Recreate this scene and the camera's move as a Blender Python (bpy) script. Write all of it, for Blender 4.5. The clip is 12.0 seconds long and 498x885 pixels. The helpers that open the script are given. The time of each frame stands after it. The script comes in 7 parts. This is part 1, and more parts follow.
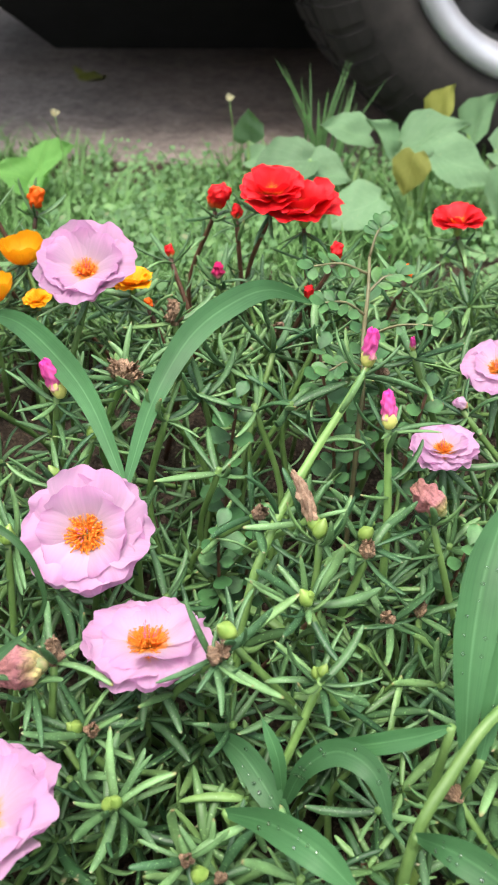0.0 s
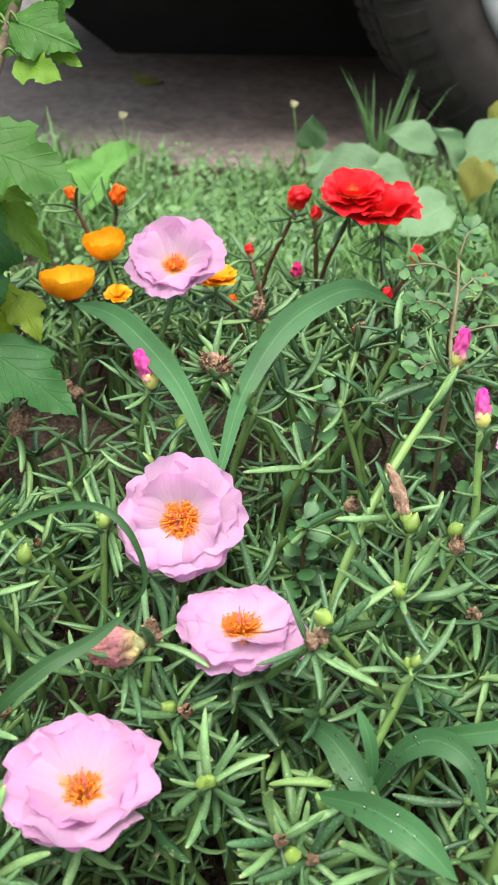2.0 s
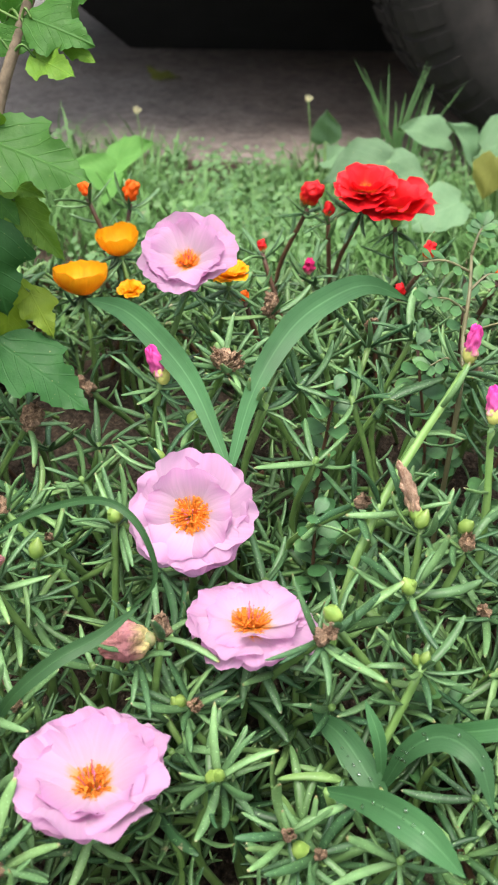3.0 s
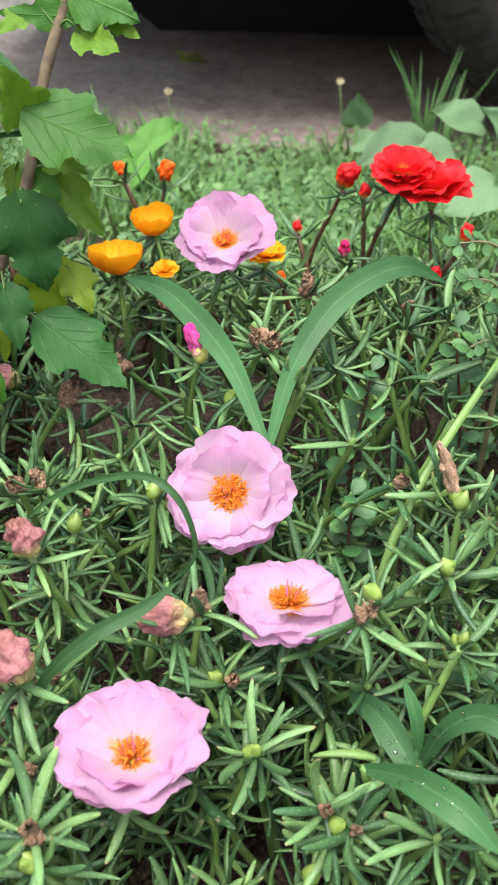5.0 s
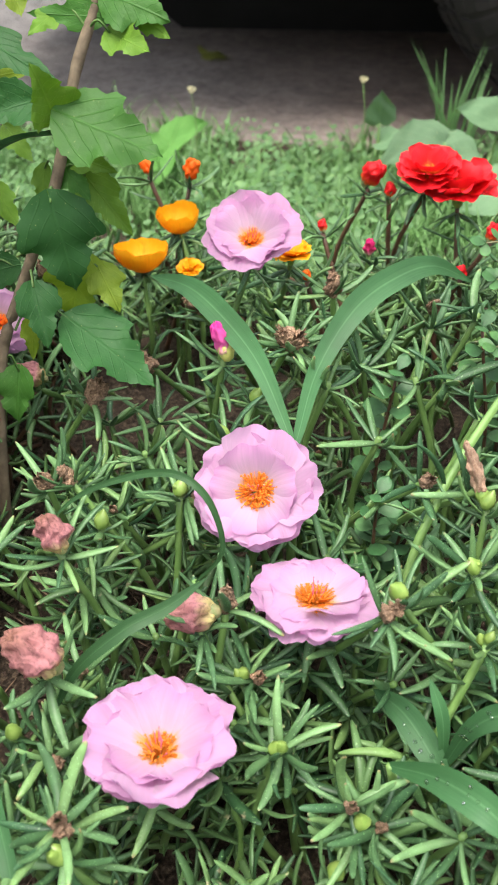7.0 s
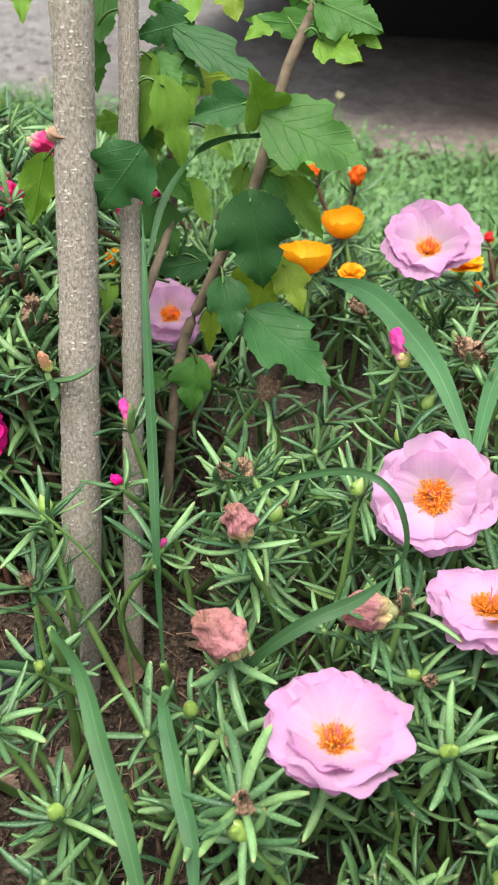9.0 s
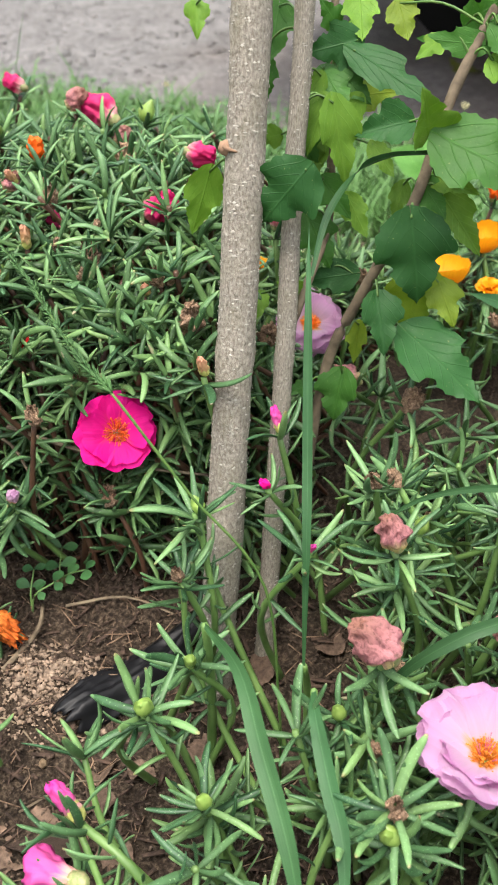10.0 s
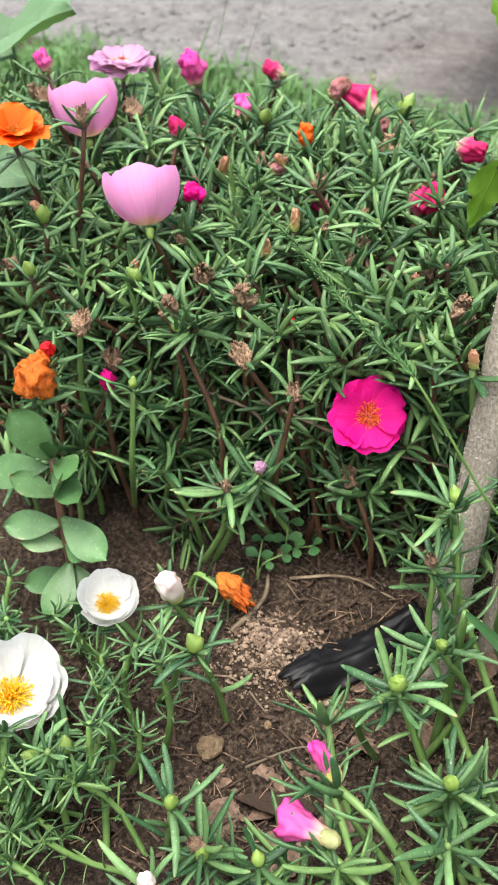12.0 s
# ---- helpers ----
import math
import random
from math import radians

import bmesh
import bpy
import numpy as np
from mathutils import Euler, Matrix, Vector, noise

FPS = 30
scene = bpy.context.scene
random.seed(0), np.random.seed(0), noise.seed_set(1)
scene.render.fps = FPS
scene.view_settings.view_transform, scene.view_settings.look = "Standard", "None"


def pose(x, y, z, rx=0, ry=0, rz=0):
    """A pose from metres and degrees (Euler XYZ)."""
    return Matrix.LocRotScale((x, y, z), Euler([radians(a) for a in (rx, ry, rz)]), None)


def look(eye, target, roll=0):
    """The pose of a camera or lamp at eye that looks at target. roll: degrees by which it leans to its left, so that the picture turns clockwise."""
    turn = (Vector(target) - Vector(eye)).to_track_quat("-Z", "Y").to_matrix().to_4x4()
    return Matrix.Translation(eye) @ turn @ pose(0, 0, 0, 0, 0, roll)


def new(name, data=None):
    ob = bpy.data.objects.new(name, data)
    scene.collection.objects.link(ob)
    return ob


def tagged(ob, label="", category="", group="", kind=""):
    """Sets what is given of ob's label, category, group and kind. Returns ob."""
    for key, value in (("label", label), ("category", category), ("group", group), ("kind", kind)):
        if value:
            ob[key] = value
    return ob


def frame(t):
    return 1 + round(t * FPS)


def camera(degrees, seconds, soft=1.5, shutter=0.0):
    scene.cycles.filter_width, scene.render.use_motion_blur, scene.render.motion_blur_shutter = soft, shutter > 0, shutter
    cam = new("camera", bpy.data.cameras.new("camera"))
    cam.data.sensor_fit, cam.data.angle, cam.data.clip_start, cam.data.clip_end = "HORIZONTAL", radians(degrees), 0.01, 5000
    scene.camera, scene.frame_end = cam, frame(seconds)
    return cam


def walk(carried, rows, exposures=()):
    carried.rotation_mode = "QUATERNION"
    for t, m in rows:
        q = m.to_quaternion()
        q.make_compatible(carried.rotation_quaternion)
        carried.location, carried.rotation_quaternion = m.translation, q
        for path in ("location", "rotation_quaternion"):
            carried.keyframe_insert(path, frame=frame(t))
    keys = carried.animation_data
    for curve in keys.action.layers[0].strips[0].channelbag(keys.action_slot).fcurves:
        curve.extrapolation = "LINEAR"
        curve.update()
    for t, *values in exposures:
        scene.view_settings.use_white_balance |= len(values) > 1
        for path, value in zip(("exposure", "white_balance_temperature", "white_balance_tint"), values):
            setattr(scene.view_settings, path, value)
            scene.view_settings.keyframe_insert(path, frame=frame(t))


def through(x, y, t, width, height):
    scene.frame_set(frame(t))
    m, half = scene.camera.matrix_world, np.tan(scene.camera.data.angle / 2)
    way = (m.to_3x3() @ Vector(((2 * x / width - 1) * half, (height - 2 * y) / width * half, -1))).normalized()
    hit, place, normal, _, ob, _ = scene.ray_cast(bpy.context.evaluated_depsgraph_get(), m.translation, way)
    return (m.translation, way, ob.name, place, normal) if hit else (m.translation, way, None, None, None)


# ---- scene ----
cam = camera(30.5, 12.0, soft=1.8)
cam.data.dof.use_dof, cam.data.dof.focus_distance, cam.data.dof.aperture_fstop = True, 0.37, 30.0
METRES, EYE, TILT, LEAN, TURN = 0.17, 0.35, -34.0, 0.0, 0.0
ROWS = [
    (0.0, 0.0, 0.0, 0.0, 0.0, 0.0, -0.0),
    (0.5, -0.0425, -0.0174, -0.0027, 0.88, 0.3, -0.6),
    (1.0, -0.1076, -0.0425, -0.0154, 1.35, 0.78, -1.18),
    (1.5, -0.1077, -0.0364, -0.0295, 1.7, 0.7, -1.47),
    (2.0, -0.133, -0.04, -0.0365, 1.97, 0.47, -1.86),
    (2.5, -0.1265, -0.0429, -0.0359, 2.51, 0.27, -2.05),
    (3.0, -0.1265, -0.0442, -0.0341, 2.83, 0.12, -2.13),
    (5.0, -0.1705, -0.0498, -0.0552, 3.98, -0.73, -3.01),
    (5.5, -0.1705, -0.051, -0.0555, 4.33, -0.89, -2.99),
    (6.0, -0.1689, -0.055, -0.0482, 4.56, -0.89, -2.98),
    (6.5, -0.1748, -0.0555, -0.0522, 4.82, -0.92, -3.07),
    (8.5, -0.3152, -0.106, -0.0697, 8.09, -1.14, -6.14),
    (9.0, -0.3964, -0.1371, -0.081, 10.47, -1.31, -7.66),
    (9.5, -0.4796, -0.1834, -0.0806, 13.07, -1.69, -8.94),
    (10.0, -0.5503, -0.2219, -0.0902, 15.6, -2.02, -10.33),
    (10.5, -0.6375, -0.2631, -0.1123, 17.99, -2.75, -11.84),
    (11.0, -0.7162, -0.3087, -0.1353, 20.28, -3.45, -13.43),
    (11.5, -0.7907, -0.3561, -0.1657, 22.45, -3.98, -14.93),
    (12.0, -0.8326, -0.3912, -0.1877, 24.04, -4.37, -15.81),
]
walk(cam, [(t, pose(0, 0, EYE, TILT, LEAN, TURN) @ pose(METRES * x, METRES * y, METRES * z, 90 + pitch, roll, yaw)) for t, x, y, z, yaw, pitch, roll in ROWS], exposures=((0.0, 1.6), (12.0, 1.6)))


# ---- light ----
SUN_UP, SUN_TURN = 76.0, 195.0
world = bpy.data.worlds.new("overcast_sky")
scene.world = world
world.use_nodes = True
wn = world.node_tree
sky = wn.nodes.new("ShaderNodeTexSky")
sky.sky_type, sky.sun_disc = "NISHITA", False
sky.sun_elevation, sky.sun_rotation = radians(SUN_UP), radians(SUN_TURN)
sky.air_density, sky.dust_density, sky.ozone_density = 1.6, 6.0, 1.0
soften = wn.nodes.new("ShaderNodeMixRGB")
soften.inputs[0].default_value = 0.55
soften.inputs[2].default_value = (7.2, 7.4, 7.6, 1)
wn.links.new(sky.outputs[0], soften.inputs[1])
# an overcast sky is about three times brighter overhead than at the horizon
way = wn.nodes.new("ShaderNodeTexCoord")
parts = wn.nodes.new("ShaderNodeSeparateXYZ")
wn.links.new(way.outputs["Generated"], parts.inputs[0])
dome = wn.nodes.new("ShaderNodeMapRange")
dome.inputs["From Min"].default_value, dome.inputs["From Max"].default_value = 0.0, 1.0
dome.inputs["To Min"].default_value, dome.inputs["To Max"].default_value = 0.40, 1.40
wn.links.new(parts.outputs["Z"], dome.inputs["Value"])
graded = wn.nodes.new("ShaderNodeMixRGB")
graded.blend_type = "MULTIPLY"
graded.inputs[0].default_value = 1.0
wn.links.new(soften.outputs[0], graded.inputs[1])
wn.links.new(dome.outputs["Result"], graded.inputs[2])
wn.links.new(graded.outputs[0], wn.nodes["Background"].inputs[0])
wn.nodes["Background"].inputs[1].default_value = 0.12
lamp = bpy.data.lights.new("sun", "SUN")
lamp.energy, lamp.angle, lamp.color = 1.3, radians(24), (1.0, 0.97, 0.92)
sun = new("sun", lamp)
away = Vector((math.sin(radians(SUN_TURN)) * math.cos(radians(SUN_UP)), math.cos(radians(SUN_TURN)) * math.cos(radians(SUN_UP)), math.sin(radians(SUN_UP))))
sun.matrix_world = look(away * 5, (0, 0, 0))

# ---- materials ----
class Shade:
    """A node material with short helpers."""
    def __init__(self, name, rough=0.6, metal=0.0, spec=0.4):
        self.m = bpy.data.materials.new(name)
        self.m.use_nodes = True
        self.t = self.m.node_tree
        self.b = self.t.nodes["Principled BSDF"]
        self.b.inputs["Roughness"].default_value = rough
        self.b.inputs["Metallic"].default_value = metal
        self.b.inputs["Specular IOR Level"].default_value = spec

    def put(self, socket, v):
        if hasattr(v, "is_linked"):
            self.t.links.new(v, socket)
        elif isinstance(v, tuple) and len(v) == 3 and socket.type == "RGBA":
            socket.default_value = (*v, 1)
        else:
            socket.default_value = v

    def coord(self, kind="Object"):
        return self.t.nodes.new("ShaderNodeTexCoord").outputs[kind]

    def place(self):
        return self.t.nodes.new("ShaderNodeNewGeometry").outputs["Position"]

    def noise(self, vec, scale, detail=3.0, rough=0.55):
        n = self.t.nodes.new("ShaderNodeTexNoise")
        self.put(n.inputs["Vector"], vec)
        n.inputs["Scale"].default_value, n.inputs["Detail"].default_value, n.inputs["Roughness"].default_value = scale, detail, rough
        return n.outputs["Fac"]

    def stretch(self, vec, x, y, z):
        n = self.t.nodes.new("ShaderNodeMapping")
        self.put(n.inputs["Vector"], vec)
        n.inputs["Scale"].default_value = (x, y, z)
        return n.outputs[0]

    def ramp(self, fac, *stops):
        n = self.t.nodes.new("ShaderNodeValToRGB")
        self.put(n.inputs[0], fac)
        e = n.color_ramp.elements
        while len(e) < len(stops):
            e.new(0.5)
        for k, (p, c) in zip(e, stops):
            k.position = p
            k.color = (*c, 1) if isinstance(c, tuple) else (c, c, c, 1)
        return n.outputs[0]

    def mix(self, fac, a, b, how="MIX"):
        n = self.t.nodes.new("ShaderNodeMixRGB")
        n.blend_type = how
        self.put(n.inputs[0], fac), self.put(n.inputs[1], a), self.put(n.inputs[2], b)
        return n.outputs[0]

    def calc(self, op, a, b=0.0):
        n = self.t.nodes.new("ShaderNodeMath")
        n.operation = op
        self.put(n.inputs[0], a), self.put(n.inputs[1], b)
        return n.outputs[0]

    def split(self, vec):
        n = self.t.nodes.new("ShaderNodeSeparateXYZ")
        self.put(n.inputs[0], vec)
        return n.outputs

    def rnd(self, island=False):
        if island:
            return self.t.nodes.new("ShaderNodeNewGeometry").outputs["Random Per Island"]
        return self.t.nodes.new("ShaderNodeObjectInfo").outputs["Random"]

    def bump(self, h, strength=0.3, dist=0.001):
        n = self.t.nodes.new("ShaderNodeBump")
        self.put(n.inputs["Height"], h)
        n.inputs["Strength"].default_value, n.inputs["Distance"].default_value = strength, dist
        self.t.links.new(n.outputs[0], self.b.inputs["Normal"])

    def colour(self, c, through=0.0, tint=None):
        self.put(self.b.inputs["Base Color"], c)
        if through:
            tr = self.t.nodes.new("ShaderNodeBsdfTranslucent")
            self.put(tr.inputs[0], tint if tint is not None else c)
            mx = self.t.nodes.new("ShaderNodeMixShader")
            mx.inputs[0].default_value = through
            self.t.links.new(self.b.outputs[0], mx.inputs[1])
            self.t.links.new(tr.outputs[0], mx.inputs[2])
            self.t.links.new(mx.outputs[0], self.t.nodes["Material Output"].inputs[0])
        return self.m


def leaf_material(name, dark, light, island=False, rough=0.5, through=0.12, speck=0.38, bumpy=0.25, grain=260):
    s = Shade(name, rough, spec=0.40)
    c = s.coord()
    base = s.ramp(s.rnd(island), (0.0, dark), (0.30, tuple(a * 0.72 + b * 0.28 for a, b in zip(dark, light))), (0.62, tuple(a * 0.45 + b * 0.55 for a, b in zip(dark, light))), (0.90, light), (1.0, (light[0] * 1.05, light[1] * 1.0, light[2] * 0.88)))
    if not island:
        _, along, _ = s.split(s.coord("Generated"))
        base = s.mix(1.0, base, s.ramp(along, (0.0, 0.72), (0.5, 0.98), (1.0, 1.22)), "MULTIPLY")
        tip = s.calc("MULTIPLY", s.ramp(along, (0.93, 0.0), (1.0, 0.8)), s.ramp(s.rnd(), (0.60, 0.0), (0.75, 1.0)))
        base = s.mix(tip, base, (0.30, 0.17, 0.08))
    blot = s.ramp(s.noise(c, grain * 0.3, 4), (0.35, 0.72), (0.7, 1.15))
    base = s.mix(1.0, base, blot, "MULTIPLY")
    dots = s.ramp(s.noise(c, grain * 3, 2), (0.635, 0.0), (0.70, speck))
    base = s.mix(dots, base, tuple(min(1, v * 2.2 + 0.06) for v in light))
    scar = s.ramp(s.noise(c, grain * 0.55, 3), (0.665, 0.0), (0.71, speck * 1.6))
    base = s.mix(scar, base, (0.40, 0.32, 0.20))
    s.bump(s.noise(c, grain, 3), bumpy, 0.0006)
    return s.colour(base, through)


def veined_material(name, dark, light, through=0.25, veins=6.0, rough=0.5, vein_strength=0.09):
    s = Shade(name, rough, spec=0.2)
    u, v, _ = s.split(s.coord("UV"))
    off = s.calc("ABSOLUTE", s.calc("SUBTRACT", u, 0.5))
    mid = s.ramp(off, (0.0, 1.0), (0.022, 0.0))
    slant = s.calc("FRACT", s.calc("MULTIPLY", s.calc("SUBTRACT", v, s.calc("MULTIPLY", off, 1.1)), veins))
    side = s.ramp(s.calc("ABSOLUTE", s.calc("SUBTRACT", slant, 0.5)), (0.0, 0.75), (0.07, 0.0))
    vein = s.calc("MAXIMUM", mid, side)
    c = s.coord()
    base = s.mix(s.noise(c, 5, 4), dark, light)
    base = s.mix(1.0, base, s.ramp(s.rnd(), (0.0, 0.75), (1.0, 1.2)), "MULTIPLY")
    base = s.mix(s.calc("MULTIPLY", vein, vein_strength), base, tuple(min(1, x * 1.8 + 0.03) for x in light))
    dots = s.ramp(s.noise(c, 34, 2), (0.70, 0.0), (0.76, 0.45))
    base = s.mix(dots, base, (0.45, 0.42, 0.2))
    s.bump(s.mix(0.5, vein, s.noise(c, 14, 3)), 0.45, 0.0012)
    return s.colour(base, through, s.mix(1.0, base, (1.05, 1.2, 0.55), "MULTIPLY"))


def grass_material(name, dark, light, island=False, through=0.25):
    s = Shade(name, 0.48, spec=0.24)
    uv = s.coord("UV")
    u, v, _ = s.split(uv)
    line = s.noise(s.stretch(uv, 26, 0.8, 1), 1.0, 3)
    base = s.mix(s.ramp(line, (0.2, 0.0), (0.8, 0.8)), dark, light)
    mid = s.ramp(s.calc("ABSOLUTE", s.calc("SUBTRACT", u, 0.5)), (0.0, 0.35), (0.05, 0.0))
    base = s.mix(mid, base, tuple(min(1, x * 1.7 + 0.03) for x in light))
    base = s.mix(1.0, base, s.ramp(s.rnd(island), (0.0, 0.7), (1.0, 1.25)), "MULTIPLY")
    base = s.mix(1.0, base, s.ramp(s.noise(s.coord(), 35, 4), (0.3, 0.75), (0.7, 1.15)), "MULTIPLY")
    s.bump(line, 0.2, 0.0004)
    return s.colour(base, through)


def petal_material(name, base, heart, rim, through=0.48, rough=0.5, crease=0.0):
    s = Shade(name, rough, spec=0.25)
    uv = s.coord("UV")
    u, v, _ = s.split(uv)
    streak = s.noise(s.stretch(uv, 22, 1.2, 1), 1.0, 4)
    way = s.calc("ADD", v, s.calc("MULTIPLY", s.calc("SUBTRACT", streak, 0.5), 0.25))
    c = s.ramp(way, (0.14, base), (0.34, heart), (0.62, tuple(a * 0.6 + b * 0.4 for a, b in zip(heart, rim))), (0.97, rim))
    c = s.mix(1.0, c, s.ramp(s.rnd(), (0.0, 0.9), (1.0, 1.06)), "MULTIPLY")
    c = s.mix(1.0, c, s.ramp(streak, (0.3, 0.9), (0.7, 1.04)), "MULTIPLY")
    if crease:
        fold = s.noise(s.stretch(s.coord(), 1.0, 0.35, 1.0), 9, 4, 0.6)
        c = s.mix(1.0, c, s.ramp(fold, (0.36, 0.55), (0.5, 1.0), (0.7, 1.12)), "MULTIPLY")
        s.bump(fold, crease, 0.0016)
    else:
        s.bump(streak, 0.5, 0.0008)
    return s.colour(c, through)


def plain(name, dark, light, scale, rough=0.7, metal=0.0, bumpy=0.4, dist=0.001, spec=0.3, through=0.0):
    s = Shade(name, rough, metal, spec)
    c = s.coord()
    n = s.noise(c, scale, 5, 0.6)
    base = s.mix(s.ramp(n, (0.3, 0.0), (0.7, 1.0)), dark, light)
    base = s.mix(1.0, base, s.ramp(s.noise(c, scale * 0.18, 2), (0.35, 0.75), (0.65, 1.15)), "MULTIPLY")
    base = s.mix(1.0, base, s.ramp(s.rnd(), (0.0, 0.8), (1.0, 1.2)), "MULTIPLY")
    s.bump(s.noise(c, scale * 2.2, 4), bumpy, dist)
    return s.colour(base, through)


def bark_material():
    s = Shade("bark", 0.8, spec=0.2)
    uv = s.coord("UV")
    fine = s.noise(s.stretch(uv, 40, 50, 1), 1.0, 6, 0.7)
    big = s.noise(s.stretch(uv, 5, 5, 1), 1.0, 3)
    c = s.ramp(fine, (0.31, (0.12, 0.103, 0.080)), (0.5, (0.27, 0.24, 0.195)), (0.70, (0.43, 0.39, 0.325)))
    c = s.mix(s.ramp(big, (0.5, 0.0), (0.75, 0.4)), c, (0.19, 0.18, 0.11))
    s.bump(fine, 0.8, 0.0020)
    return s.colour(c)


def soil_material():
    s = Shade("soil", 0.95, spec=0.15)
    p = s.place()
    fine, mid, big = s.noise(p, 420, 5, 0.65), s.noise(p, 70, 4), s.noise(p, 9, 3)
    c = s.ramp(fine, (0.30, (0.009, 0.006, 0.005)), (0.5, (0.048, 0.034, 0.0235)), (0.72, (0.17, 0.125, 0.086)))
    c = s.mix(1.0, c, s.ramp(mid, (0.3, 0.6), (0.7, 1.25)), "MULTIPLY")
    c = s.mix(1.0, c, s.ramp(big, (0.35, 0.75), (0.65, 1.2)), "MULTIPLY")
    s.bump(s.mix(0.5, fine, mid), 1.0, 0.008)
    return s.colour(c)


def road_material():
    s = Shade("dirt_road", 0.92, spec=0.2)
    p = s.place()
    fine, mid, big = s.noise(p, 120, 6, 0.7), s.noise(p, 22, 4), s.noise(p, 2.2, 3)
    c = s.ramp(fine, (0.25, (0.075, 0.07, 0.069)), (0.5, (0.155, 0.148, 0.144)), (0.8, (0.28, 0.268, 0.262)))
    x, y, _ = s.split(p)
    earth = s.calc("ADD", s.calc("MULTIPLY", s.calc("ADD", x, 0.75), 1.1), s.calc("SUBTRACT", big, 0.5))
    c = s.mix(s.calc("MULTIPLY", s.ramp(earth, (0.0, 0.0), (1.0, 0.85)), s.ramp(fine, (0.2, 1.0), (0.9, 0.6))), c, (0.19, 0.132, 0.104))
    c = s.mix(1.0, c, s.ramp(s.noise(p, 55, 6, 0.75), (0.33, 0.62), (0.68, 1.3)), "MULTIPLY")
    c = s.mix(1.0, c, s.ramp(mid, (0.32, 0.86), (0.62, 1.06)), "MULTIPLY")
    c = s.mix(1.0, c, s.ramp(s.noise(p, 6, 3), (0.35, 0.86), (0.65, 1.08)), "MULTIPLY")
    s.bump(s.mix(0.6, fine, mid), 0.7, 0.006)
    return s.colour(c)


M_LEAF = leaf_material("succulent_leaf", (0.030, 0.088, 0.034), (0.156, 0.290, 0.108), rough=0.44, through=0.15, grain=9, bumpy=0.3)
M_LEAF_STUFF = leaf_material("succulent_leaf_mass", (0.021, 0.066, 0.022), (0.146, 0.264, 0.086), True, 0.46, 0.10)
M_STEM = plain("green_stem", (0.080, 0.160, 0.036), (0.155, 0.260, 0.075), 90, 0.45, 0, 0.25, 0.0006, 0.4)
M_STEM_RED = plain("red_stem", (0.050, 0.024, 0.014), (0.13, 0.062, 0.034), 90, 0.5, 0, 0.25, 0.0006, 0.4)
M_STEM_PINK = plain("pinkish_stem", (0.10, 0.10, 0.045), (0.18, 0.16, 0.08), 90, 0.5, 0, 0.25, 0.0006, 0.4)
M_BUD = plain("bud_green", (0.20, 0.33, 0.06), (0.32, 0.45, 0.11), 1.5, 0.33, 0, 0.04, 0.0003, 0.5, 0.2)
M_BUD_PALE = plain("bud_calyx", (0.36, 0.40, 0.08), (0.58, 0.52, 0.18), 4, 0.42, 0, 0.2, 0.0005, 0.4, 0.15)
M_CALYX = plain("bud_calyx_green", (0.15, 0.22, 0.06), (0.36, 0.30, 0.16), 4, 0.45, 0, 0.2, 0.0005, 0.35, 0.15)
M_DRY = plain("dry_flower", (0.10, 0.05, 0.03), (0.50, 0.33, 0.21), 11, 0.85, 0, 0.8, 0.0012)
M_WILT = petal_material("wilted_pink", (0.62, 0.52, 0.22), (0.52, 0.22, 0.23), (0.32, 0.15, 0.11), 0.30, 0.75, 0.9)
M_TAN = plain("rolled_dry_petal", (0.34, 0.18, 0.11), (0.70, 0.48, 0.34), 9, 0.85, 0, 0.8, 0.0012)
M_WILT_ORANGE = petal_material("wilted_orange", (0.75, 0.32, 0.05), (0.88, 0.25, 0.04), (0.80, 0.17, 0.025), 0.35, 0.75, 0.9)
PETAL = {
    "pink": petal_material("pink_petal", (0.88, 0.50, 0.12), (0.72, 0.54, 0.66), (0.68, 0.375, 0.60), 0.60),
    "palepink": petal_material("pale_pink_petal", (0.80, 0.66, 0.50), (0.88, 0.54, 0.75), (0.88, 0.46, 0.73), 0.6),
    "magenta": petal_material("magenta_petal", (0.78, 0.03, 0.16), (0.80, 0.003, 0.24), (0.82, 0.002, 0.26), 0.3, 0.65),
    "red": petal_material("red_petal", (0.78, 0.14, 0.02), (0.68, 0.012, 0.014), (0.74, 0.012, 0.022), 0.3),
    "yellow": petal_material("yellow_petal", (0.86, 0.26, 0.005), (0.88, 0.36, 0.006), (0.90, 0.42, 0.010), 0.35),
    "orange": petal_material("orange_petal", (0.80, 0.08, 0.004), (0.86, 0.125, 0.006), (0.88, 0.165, 0.010), 0.3),
    "peach": petal_material("peach_petal", (0.42, 0.44, 0.14), (0.72, 0.44, 0.22), (0.72, 0.36, 0.24), 0.3),
    "rose": petal_material("rose_petal", (0.78, 0.60, 0.36), (0.78, 0.13, 0.40), (0.74, 0.04, 0.34), 0.3),
    "crimson": petal_material("crimson_petal", (0.72, 0.40, 0.38), (0.66, 0.035, 0.16), (0.56, 0.004, 0.12), 0.3, 0.6),
    "white": petal_material("white_petal", (0.80, 0.66, 0.20), (0.72, 0.72, 0.68), (0.76, 0.76, 0.75)),
    "blush": petal_material("blush_petal", (0.50, 0.58, 0.30), (0.74, 0.68, 0.60), (0.78, 0.56, 0.58), 0.3),
}
M_STAMEN = plain("orange_stamen", (1.0, 0.33, 0.03), (1.0, 0.56, 0.10), 300, 0.7, 0, 0.2, 0.0004, 0.15, 0.6)
